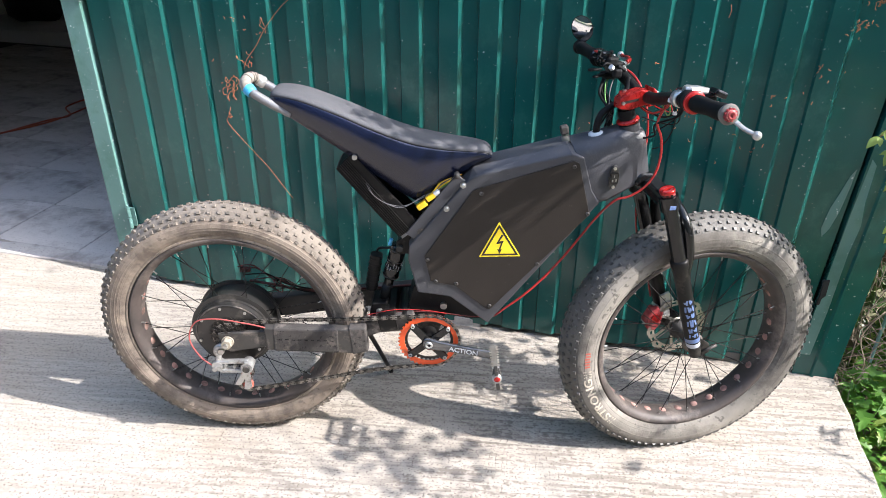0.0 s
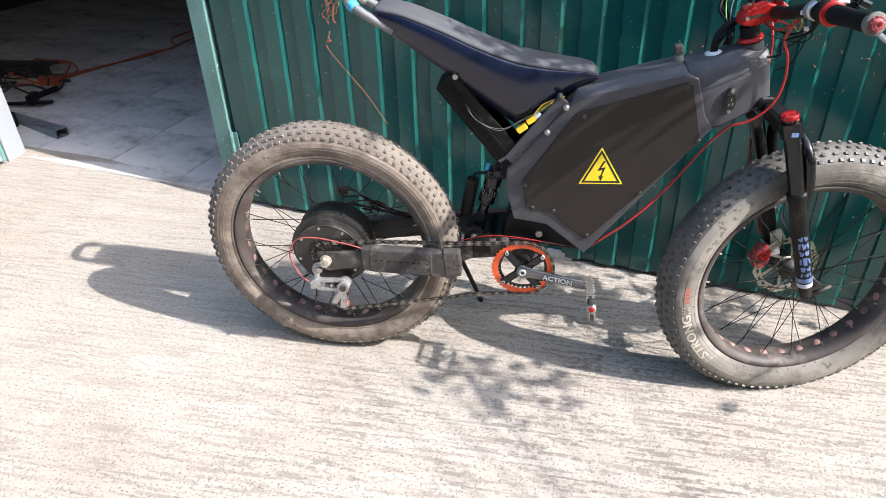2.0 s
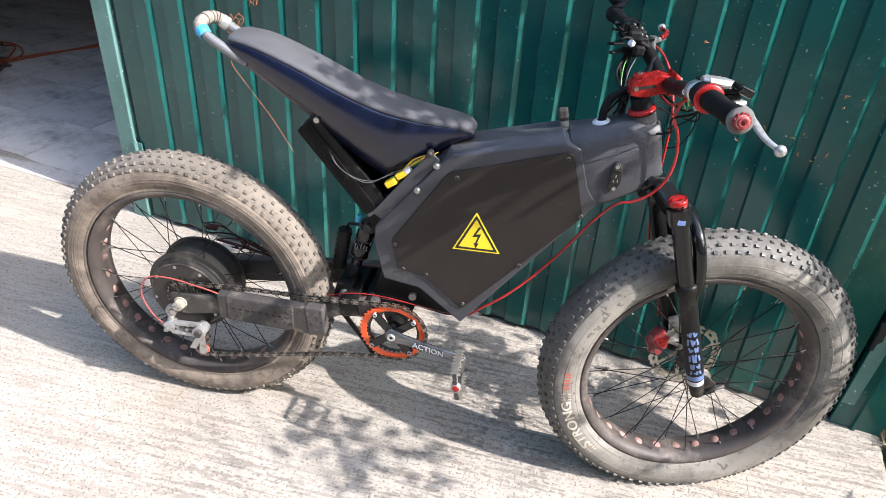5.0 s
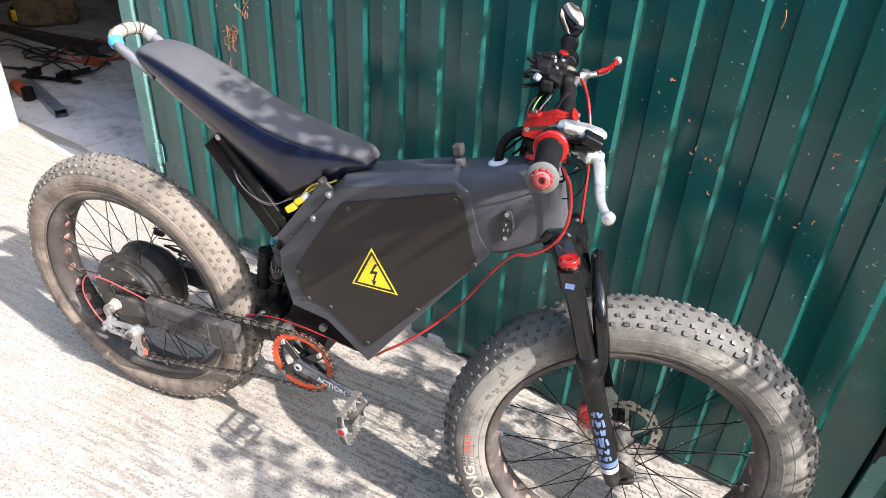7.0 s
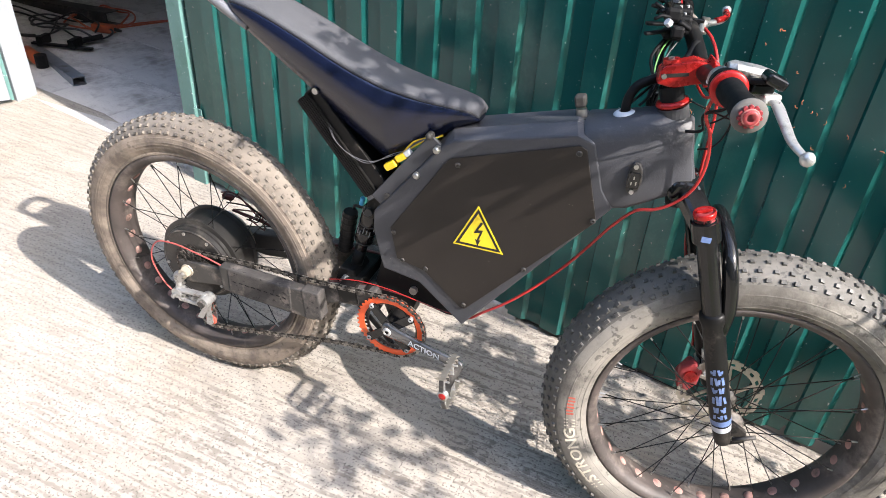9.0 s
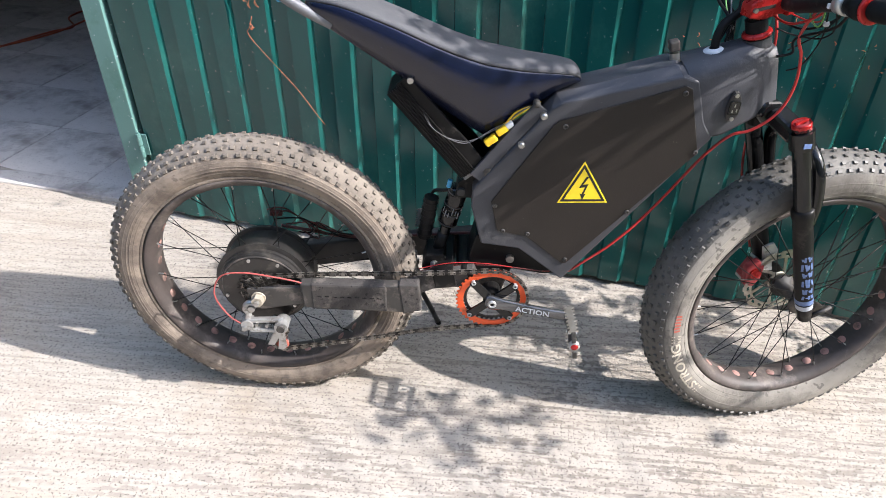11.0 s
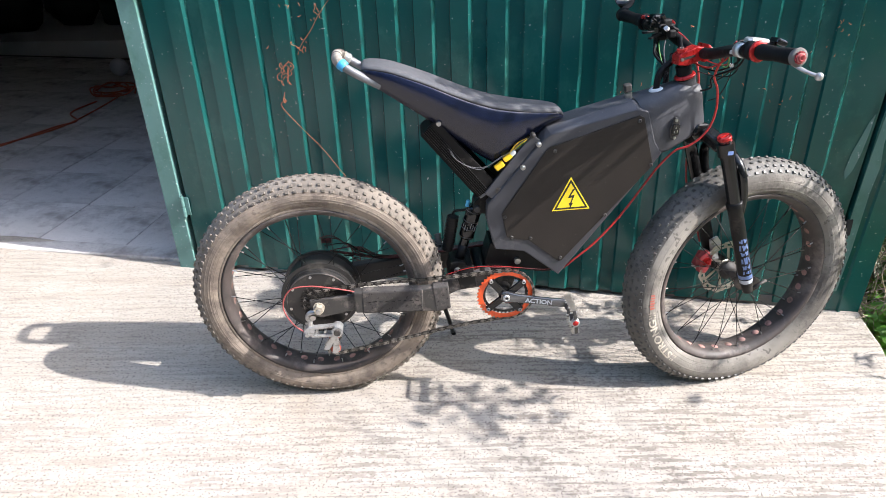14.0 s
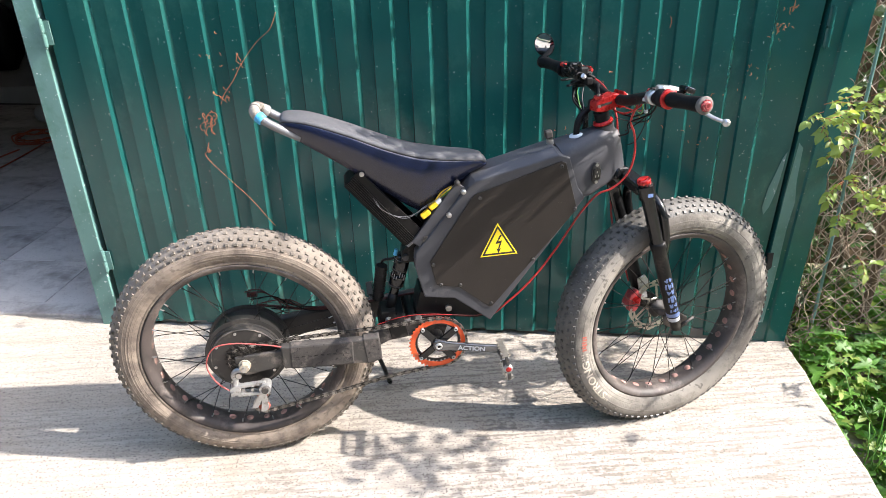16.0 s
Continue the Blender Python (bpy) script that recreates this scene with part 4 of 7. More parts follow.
part("spring_barrel", Geo().cyl((0.042, -0.136, 0.299), (0.042, -0.130, 0.299), 0.010, 14), "dusty_black", der)
for yy in (-0.099, -0.081):
    part("cage_plate", Geo().prism([(0.030, 0.300), (0.050, 0.292), (0.040, 0.258), (0.042, 0.210), (0.030, 0.198), (0.018, 0.200), (0.024, 0.240), (0.010, 0.214), (-0.008, 0.214), (0.016, 0.258)], yy - 0.0012, yy + 0.0012), "alloy", der, "forked silver cage plate", bevel=0.0006)
for j in (JW1, JW2):
    part("jockey_wheel", Geo().lathe([(0.004, -0.004), (0.016, -0.003), (0.017, 0), (0.016, 0.003), (0.004, 0.004)], j, (0, 1, 0), 20), "letter_red", der, "small reddish jockey wheel")
part("shift_cable", Geo().tube(smooth_path([(-0.048, -0.118, 0.292), (-0.085, -0.116, 0.325), (-0.108, -0.115, 0.385), (-0.085, -0.114, 0.440), (-0.03, -0.113, 0.452), (0.04, -0.110, 0.440), (0.085, -0.107, 0.428), (0.112, -0.104, 0.416)], 6), 0.0020, 8), "pale_red", bike, "faded red shift cable housing")
part("motor_cable", Geo().tube(smooth_path([(0.02, 0.06, 0.47), (0.08, 0.075, 0.45), (0.2, 0.085, 0.425), (0.4, 0.07, 0.455), (0.5, 0.03, 0.49), (0.58, 0.0, 0.50)], 6), 0.0040, 8), "dark_red", bike, "dark red motor cable")
q = random.Random(17)
for k in range(7):
    mess = [(-0.01 + 0.012 * k, 0.055, 0.505 - 0.008 * k), (0.04 + 0.01 * k, 0.062, 0.512 - 0.012 * k), (0.10, 0.072, 0.470), (0.16, 0.085, 0.435), (0.24, 0.086, 0.428)]
    mess = [(x + q.uniform(-0.012, 0.012), y + q.uniform(-0.006, 0.006), z + q.uniform(-0.012, 0.012)) for x, y, z in mess]
    part("motor_wire", Geo().tube(smooth_path(mess, 5), 0.0020, 6), "matt_black" if k % 3 == 2 else "dark_red", bike, "thin tangled motor wire")
part("wire_plug", Geo().box((0.012, 0.058, 0.508), (0.030, 0.012, 0.014)), "dark_red", bike, "small dark red wire plug", bevel=0.002)

# stand
stand = part("kickstand", Geo().tube([(0.345, 0.080, 0.335), (0.365, 0.095, 0.26), (0.400, 0.175, 0.11), (0.417, 0.216, 0.030)], 0.0075, 10), "black", bike, "black kickstand")
part("foot", Geo().cyl((0.416, 0.214, 0.034), (0.420, 0.222, 0.018), 0.0085, 12), "matt_black", stand)

# ---- box frame ----
FACE = [(0.485, 0.665), (0.633, 0.858), (0.651, 0.870), (0.879, 0.934), (0.912, 0.925), (0.942, 0.842), (0.966, 0.807), (0.708, 0.427), (0.599, 0.511), (0.511, 0.522), (0.484, 0.620)]
LIFT = {1: 0.004, 2: 0.012, 3: 0.016, 4: 0.016}
rings = []
for y, k in ((-0.059, 0), (-0.033, 1), (0.033, 1), (0.059, 0)):
    rings.append([(x - (0.010 * k if i in LIFT else 0), y, z + k * LIFT.get(i, 0)) for i, (x, z) in enumerate(FACE)])
box = part("battery_box", Geo().loft(rings, smooth=False), "box", bike, "charcoal painted sheet-metal battery box frame", bevel=0.004)
PLATE = [(0.526, 0.637), (0.641, 0.826), (0.650, 0.834), (0.886, 0.918), (0.900, 0.912), (0.943, 0.778), (0.940, 0.769), (0.712, 0.478), (0.702, 0.477), (0.612, 0.549), (0.545, 0.562)]
part("cover_plate", Geo().prism(PLATE, -0.0625, -0.0585), "plate", box, "matt brown-black cover plate", bevel=0.0015)
FAR = Geo().prism(PLATE, 0.0585, 0.0625)
part("cover_plate", FAR, "plate", box, bevel=0.0015)
for x, z in ((0.664, 0.823), (0.888, 0.903), (0.938, 0.776), (0.826, 0.625), (0.708, 0.489), (0.614, 0.557), (0.558, 0.562), (0.535, 0.628)):
    s = part("screw", Geo().lathe([(0.0002, 0.0), (0.0055, 0.0), (0.0058, 0.0012), (0.004, 0.0030), (0.0018, 0.0034), (0.0017, 0.0018), (0.0002, 0.0018)], (x, -0.0622, z), (0, -1, 0), 14), "dusty_black", box, "dark socket screw")
# warning sticker
T = [Vector((0.7155, -0.063, 0.746)), Vector((0.670, -0.063, 0.642)), Vector((0.779, -0.063, 0.6475))]
tc = (T[0] + T[1] + T[2]) / 3


def tri(scale, y0, y1):
    return Geo().prism([((p.x - tc.x) * scale + tc.x, (p.z - tc.z) * scale + tc.z) for p in T], y0, y1)


sticker = part("warning_sticker", tri(1.0, -0.0629, -0.0624), "yellow", box, "yellow triangular high-voltage warning sticker", bevel=0.0001)
g = Geo()
outer = [((p.x - tc.x) * 0.90 + tc.x, (p.z - tc.z) * 0.90 + tc.z) for p in T]
inner = [((p.x - tc.x) * 0.74 + tc.x, (p.z - tc.z) * 0.74 + tc.z) for p in T]
g.add([(x, -0.0632, z) for x, z in outer + inner], [(i, (i + 1) % 3, (i + 1) % 3 + 3, i + 3) for i in range(3)])
part("border", g, "ink", sticker)
bolt = [(0.003, 0.027), (-0.010, -0.003), (0.0035, 0.0), (-0.0015, -0.019), (-0.006, -0.017), (0.0015, -0.034), (0.0075, -0.0175), (0.003, -0.0185), (0.0105, 0.0085), (-0.0015, 0.006), (0.009, 0.026)]
part("lightning_sign", Geo().add([(0.7215 + x * 0.95, -0.0632, 0.678 + z * 0.95 + 0.006) for x, z in bolt], [(0, 1, 9, 10), (1, 2, 8, 9), (2, 3, 7, 8), (4, 5, 6, 7, 3)]), "ink", sticker)


def rounded(a, b, hw, k=0.25):
    """A rounded ring between a bottom point a and a top point b of the middle plane."""
    a, b = Vector(a), Vector(b)
    return [a.lerp(b, t) + Vector((0, s * hw, 0)) for t, s in ((0, -0.7), (0.06, -0.95), (0.15, -1), (0.8, -1), (0.92, -0.85), (1, -0.5), (1, 0.5), (0.92, 0.85), (0.8, 1), (0.15, 1), (0.06, 0.95), (0, 0.7))]


part("neck", Geo().loft([rounded((0.955, 0, 0.797), (0.880, 0, 0.951), 0.0585), rounded((0.99, 0, 0.806), (0.94, 0, 0.968), 0.055), rounded((1.04, 0, 0.836), (0.995, 0, 0.988), 0.045), rounded((1.075, 0, 0.855), (1.034, 0, 0.992), 0.034), rounded((1.092, 0, 0.860), (1.060, 0, 0.985), 0.024)], smooth=True), "box", bike, "charcoal sheet-metal steering neck", bevel=0.003)
AX = Vector((math.sin(RAKE), 0, -math.cos(RAKE)))
part("headset", Geo().lathe([(0.020, 0.002), (0.0275, 0.003), (0.0285, 0.006), (0.0265, 0.010), (0.020, 0.012)], AXIS_TOP, -AX, 32), "red", bike, "red anodised headset cup")
part("head_tube", Geo().cyl(AXIS_TOP + AX * 0.0, AXIS_TOP + AX * 0.165, 0.026, 24), "box", bike)
part("lower_cup", Geo().cyl(AXIS_TOP + AX * 0.165, AXIS_TOP + AX * 0.182, 0.028, 24, 0.031), "black", bike)
# charging socket, knob and cable grommet
sock = part("charge_socket", Geo().prism([(0.981, 0.853), (0.987, 0.846), (0.995, 0.847), (1.001, 0.857), (1.004, 0.876), (1.000, 0.897), (0.993, 0.908), (0.985, 0.908), (0.980, 0.897), (0.977, 0.876)], -0.0610, -0.052), "dusty_black", bike, "dark three-pin charging socket", bevel=0.0015)
part("socket_rim", Geo().prism([(0.980, 0.862), (1.000, 0.862), (1.001, 0.866), (1.001, 0.888), (0.998, 0.892), (0.983, 0.892), (0.980, 0.888)], -0.0645, -0.0605), "gloss_black", sock, "raised black socket rim", bevel=0.0012)
part("socket_well", Geo().prism([(0.983, 0.865), (0.998, 0.865), (0.998, 0.889), (0.983, 0.889)], -0.0650, -0.0640), "ink", sock)
for x, z in ((0.987, 0.870), (0.995, 0.872), (0.990, 0.882)):
    part("pin", Geo().box((x, -0.0652, z), (0.0022, 0.001, 0.006)), "steel", sock)
for z in (0.902, 0.853):
    part("socket_screw", Geo().cyl((0.990 + (z - 0.877) * -0.05, -0.0645, z), (0.990 + (z - 0.877) * -0.05, -0.054, z), 0.0042, 10), "steel", sock)
knob = part("key_switch", Geo().cyl((0.872, 0.0, 0.944), (0.868, 0.0, 0.962), 0.010, 16), "steel", bike, "steel key switch on the box's top")
part("switch_flange", Geo().cyl((0.873, 0.0, 0.941), (0.872, 0.0, 0.948), 0.0155, 20), "dusty_black", knob)
part("key", Geo().box((0.864, 0.0, 0.976), (0.020, 0.022, 0.022), Matrix.Rotation(radians(-15), 3, "Y")), "dusty_black", knob, "dark key head", bevel=0.004)
part("grommet", Geo().lathe([(0.010, 0.0), (0.020, 0.0), (0.020, 0.004), (0.013, 0.009), (0.010, 0.009)], (0.945, 0.0, 0.966), (-0.22, 0, 0.97), 24), "white_plastic", bike, "pale cable grommet")
part("cable_sleeve", Geo().tube(smooth_path([(0.945, 0.0, 0.965), (0.944, 0.002, 0.995), (0.955, 0.01, 1.02), (0.985, 0.03, 1.035), (1.02, 0.06, 1.06), (1.03, 0.10, 1.085)], 6), 0.0085, 10), "matt_black", bike, "thick black cable sleeve")

# ---- seat ----
STATIONS = [  # x, top z, crease z, crease half width, keel z, keel half width
    (0.150, 1.050, 1.042, 0.034, 1.026, 0.028),
    (0.158, 1.056, 1.047, 0.046, 1.014, 0.038),
    (0.180, 1.057, 1.048, 0.054, 1.000, 0.044),
    (0.230, 1.049, 1.040, 0.060, 0.968, 0.046),
    (0.320, 1.018, 1.009, 0.062, 0.908, 0.044),
    (0.380, 0.994, 0.984, 0.062, 0.862, 0.041),
    (0.436, 0.973, 0.963, 0.062, 0.821, 0.038),
    (0.490, 0.957, 0.947, 0.061, 0.786, 0.035),
    (0.510, 0.953, 0.943, 0.060, 0.780, 0.034),
    (0.552, 0.946, 0.936, 0.057, 0.812, 0.034),
    (0.592, 0.941, 0.931, 0.052, 0.842, 0.034),
    (0.640, 0.937, 0.927, 0.045, 0.878, 0.032),
    (0.672, 0.931, 0.921, 0.036, 0.893, 0.026),
    (0.686, 0.920, 0.912, 0.028, 0.900, 0.018),
]
side_rings, top_rings = [], []
for x, zt, zc, hw, zk, kw in STATIONS:
    d, bulge = zc - zk, min(0.009, 0.06 * (zc - zk))
    half = [(hw - 0.001, zc), (hw + 0.35 * bulge, zc - 0.06 * d), (hw + 0.9 * bulge, zc - 0.18 * d), (hw + bulge, zc - 0.30 * d), (hw + 0.7 * bulge, zc - 0.45 * d), ((hw + kw) / 2, zc - 0.72 * d), (kw, zk + 0.006), (kw * 0.7, zk)]
    side_rings.append([(x, -y, z) for y, z in half] + [(x, y, z) for y, z in reversed(half)])
    top_rings.append([(x, -hw + 0.0025, zc - 0.003), (x, -hw * 0.97 + 0.002, zc + 0.4 * (zt - zc)), (x, -hw * 0.75, zc + 0.85 * (zt - zc)), (x, -hw * 0.3, zt), (x, hw * 0.3, zt), (x, hw * 0.75, zc + 0.85 * (zt - zc)), (x, hw * 0.97 - 0.002, zc + 0.4 * (zt - zc)), (x, hw - 0.0025, zc - 0.003)])


def refine(rings, k=4):
    cols = [smooth_path([r[i] for r in rings], k) for i in range(len(rings[0]))]
    return [[c[j] for c in cols] for j in range(len(cols[0]))]


seat = part("seat", Geo().loft(refine(side_rings)), "seat_side", bike, "long motocross seat with navy vinyl sides")
part("seat_top", Geo().loft(refine(top_rings)), "seat_top", seat, "grey grippy seat top")
for s in (-1, 1):
    part("piping", Geo().tube(smooth_path([(x, s * (hw - 0.001), zc) for x, zt, zc, hw, zk, kw in STATIONS], 4), 0.0022, 6), "seat_seam", seat)
# grab loop behind the seat
loop_pts = smooth_path([(0.20, -0.045, 1.005), (0.155, -0.047, 1.028), (0.118, -0.047, 1.050), (0.096, -0.036, 1.066), (0.090, 0.0, 1.072), (0.096, 0.036, 1.068), (0.118, 0.047, 1.052), (0.155, 0.047, 1.030), (0.20, 0.045, 1.005)], 6)
loop = part("grab_loop", Geo().tube(loop_pts, 0.0105, 12), "tube_grey", bike, "grey tubular grab loop")
part("cord_wrap", Geo().tube([p for p in loop_pts[16:36]], 0.0128, 12), "cord", loop, "beige cord wrapping")
for k in range(9):
    p = loop_pts[17 + 2 * k]
    d = (loop_pts[18 + 2 * k] - p).normalized()
    part("cord_turn", Geo().lathe([(0.0120, -0.0022), (0.0142, 0), (0.0120, 0.0022)], p, d, 14), "cord_dark" if k in (3, 5, 6, 7) else "cord", loop)
for i0 in (15, 35):
    p = loop_pts[i0]
    d = (loop_pts[i0 + 1] - p).normalized()
    part("tape_ring", Geo().lathe([(0.011, -0.011), (0.0145, -0.009), (0.0138, -0.004), (0.0155, 0.002), (0.0140, 0.006), (0.011, 0.009)], p, d, 18), "blue" if i0 == 15 else "silver", loop, "bright blue tape" if i0 == 15 else "silver tape")

# ---- seat strut, controller, linkage ----
strut = part("seat_strut", Geo().bar((0.330, -0.040, 0.900), (0.512, -0.040, 0.697), 0.010, 0.034).bar((0.330, 0.040, 0.900), (0.512, 0.040, 0.697), 0.010, 0.034), "black", bike, "black seat strut plates", bevel=0.002)
part("strut_bolt", Geo().cyl((0.348, -0.054, 0.903), (0.348, -0.044, 0.903), 0.0065, 12), "steel", strut)
part("strut_bolt", Geo().cyl((0.515, -0.056, 0.706), (0.515, -0.040, 0.706), 0.0095, 12), "dusty_black", strut)
ctrl = part("motor_controller", Geo().prism([(0.304, 0.874), (0.328, 0.894), (0.490, 0.706), (0.464, 0.684)], -0.046, 0.046), "matt_black", bike, "finned black motor controller", bevel=0.002)
fin = Vector((0.4765 - 0.316, 0, 0.695 - 0.884)).normalized()
nrm = Vector((-fin.z, 0, fin.x))
for k in range(6):
    o = nrm * (-0.0135 + 0.0054 * k)
    a = Vector((0.318, -0.0485, 0.884)) + o
    part("fin", Geo().bar(a, a + fin * 0.243, 0.005, 0.0022), "black", ctrl)
for k in range(7):
    yy = -0.042 + 0.014 * k
    a = Vector((0.318, yy, 0.884)) - nrm * 0.019
    part("rear_fin", Geo().bar(a, a + fin * 0.243, 0.002, 0.010), "matt_black", ctrl)
part("end_cap", Geo().bar(Vector((0.318, 0, 0.884)) + fin * 0.244, Vector((0.318, 0, 0.884)) + fin * 0.252, 0.094, 0.036), "tube_grey", ctrl, "thin grey end plate")
for k in range(2):
    part("signal_wire", Geo().tube(smooth_path([(0.375 + 0.004 * k, -0.049, 0.835), (0.39 + 0.004 * k, -0.053, 0.808 - 0.004 * k), (0.425 + 0.006 * k, -0.054, 0.784 - 0.004 * k), (0.47, -0.05, 0.776 - 0.004 * k), (0.52, -0.045, 0.800 + 0.004 * k), (0.58, -0.04, 0.832)], 6), 0.0009, 6), "grey_wire", bike, "thin grey signal wire")
gus = part("rear_gusset", Geo().bar((0.612, -0.050, 0.860), (0.488, -0.050, 0.690), 0.008, 0.030).bar((0.612, 0.050, 0.860), (0.488, 0.050, 0.690), 0.008, 0.030), "box", bike, "charcoal gusset plates", bevel=0.002)
for x, z, mt in ((0.618, 0.843, "steel"), (0.579, 0.777, "steel"), (0.601, 0.868, "dusty_black")):
    part("gusset_bolt", Geo().cyl((x, -0.064, z), (x, -0.050, z), 0.0075, 12).ball((x, -0.064, z), (0.007, 0.004, 0.007), 10), mt, gus)
plugs = part("power_plug", Geo().box((0.516, -0.045, 0.778), (0.028, 0.016, 0.016), Matrix.Rotation(radians(-38), 3, "Y")), "yellow_plug", bike, "yellow power plugs and wires", bevel=0.003)
part("plug_half", Geo().box((0.538, -0.042, 0.801), (0.026, 0.018, 0.015), Matrix.Rotation(radians(-38), 3, "Y")), "yellow_plug", plugs, bevel=0.003)
part("plug_cover", Geo().box((0.552, -0.044, 0.814), (0.016, 0.014, 0.014), Matrix.Rotation(radians(-38), 3, "Y")), "white_plastic", plugs, bevel=0.003)
part("brown_wire", Geo().tube(smooth_path([(0.55, -0.03, 0.78), (0.57, -0.035, 0.775), (0.56, -0.035, 0.75), (0.59, -0.03, 0.80), (0.60, -0.02, 0.84)], 5), 0.006, 8), "sack", plugs)
for k, mt in enumerate(("green_wire", "yellow_plug", "grey_wire", "yellow_plug")):
    part("wire", Geo().tube(smooth_path([(0.535, -0.035 - 0.004 * k, 0.800), (0.56, -0.040, 0.822 + 0.005 * k), (0.59, -0.035, 0.845 + 0.003 * k), (0.615, -0.02, 0.856)], 5), 0.0022, 6), mt, plugs)
shock = part("shock_absorber", Geo().cyl((0.462, 0, 0.655), (0.408, 0, 0.440), 0.011, 16), "black", bike, "black air shock absorber")
up, low = Vector((0.462, 0, 0.655)), Vector((0.408, 0, 0.440))
ax = (low - up).normalized()
part("air_can", Geo().lathe([(0.001, 0.018), (0.018, 0.018), (0.0225, 0.026), (0.0225, 0.072), (0.0205, 0.075), (0.0205, 0.080), (0.0225, 0.083), (0.0225, 0.118), (0.0195, 0.124), (0.001, 0.124)], up, ax, 24), "gloss_black", shock, "gloss black air can")
for d in (0.034, 0.066, 0.090, 0.118):
    part("band", Geo().lathe([(0.022, -0.002), (0.0232, -0.001), (0.0232, 0.001), (0.022, 0.002)], up + ax * d, ax, 24), "dusty_black", shock, "thin dull band")
for k in range(7):
    a0 = radians(-150 + 20 * k)
    st = up + ax * (0.068 + 0.006 * (k % 3)) + Vector((0.0231 * math.cos(a0), 0.0231 * math.sin(a0), 0))
    part("label_bar", Geo().bar(st, st + ax * (0.012 + 0.005 * (k % 2)), 0.0012, 0.0022), "tube_grey", shock)
part("shaft", Geo().cyl(up + ax * 0.112, up + ax * 0.150, 0.0135, 16), "gloss_black", shock)
part("lower_body", Geo().lathe([(0.001, 0.148), (0.0145, 0.148), (0.0145, 0.205), (0.001, 0.205)], up, ax, 20), "black", shock)
part("reservoir", Geo().cyl((0.394, 0.01, 0.600), (0.378, 0.01, 0.490), 0.017, 18), "black", shock, "black shock reservoir")
part("reservoir_hose", Geo().tube(smooth_path([(0.392, 0.03, 0.590), (0.400, 0.02, 0.612), (0.425, 0.01, 0.620), (0.445, 0.0, 0.632)], 5), 0.004, 8), "black", shock)
for k in range(6):
    part("reservoir_rib", Geo().lathe([(0.0165, -0.0035), (0.0190, 0.0), (0.0165, 0.0035)], Vector((0.394, 0.01, 0.600)).lerp(Vector((0.378, 0.01, 0.490)), 0.1 + 0.16 * k), (-0.14, 0, -0.99), 18), "black", shock)
part("reservoir_cap", Geo().cyl((0.380, 0.03, 0.500), (0.379, 0.03, 0.492), 0.011, 14), "alloy", shock)
part("blue_dial", Geo().cyl((0.432, -0.012, 0.642), (0.436, -0.012, 0.660), 0.0055, 12), "blue", shock, "small blue damping dial")
part("shock_bolt", Geo().cyl((0.460, -0.034, 0.640), (0.460, 0.034, 0.640), 0.009, 12), "dusty_black", shock)
part("shock_bolt", Geo().cyl((0.405, -0.040, 0.442), (0.405, 0.040, 0.442), 0.010, 12), "steel", shock)
part("lower_mount", Geo().prism([(0.375, 0.425), (0.385, 0.466), (0.425, 0.470), (0.445, 0.43), (0.42, 0.41)], -0.036, 0.036), "black", bike, "black lower shock mount", bevel=0.003)
part("upper_mount", Geo().prism([(0.447, 0.625), (0.452, 0.66), (0.50, 0.70), (0.51, 0.66), (0.49, 0.62)], -0.024, 0.024), "black", bike, "black upper shock mount", bevel=0.003)
cradle = part("motor_cradle", Geo().prism([(0.50, 0.535), (0.615, 0.515), (0.700, 0.432), (0.665, 0.428), (0.59, 0.44), (0.566, 0.355), (0.526, 0.358), (0.500, 0.42), (0.485, 0.47)], -0.042, 0.042), "black", bike, "black pivot cradle under the box", bevel=0.004)
part("pivot_bolt", Geo().cyl((0.583, -0.052, 0.474), (0.583, -0.040, 0.474), 0.0095, 12), "steel", cradle)
part("pivot_bolt", Geo().cyl((0.403, -0.052, 0.441), (0.403, -0.036, 0.441), 0.008, 12), "steel", cradle)
for dz in (0.0, 0.007):
    part("red_lead", Geo().tube(smooth_path([(0.37, -0.057, 0.434 + dz), (0.43, -0.056, 0.451 + dz), (0.482, -0.055, 0.456 + dz), (0.54, -0.053, 0.456 + dz / 2), (0.592, -0.052, 0.452), (0.663, -0.050, 0.443), (0.70, -0.04, 0.440)], 6), 0.0012, 7), "red_cable" if dz else "dark_red", bike, "thin red wire")

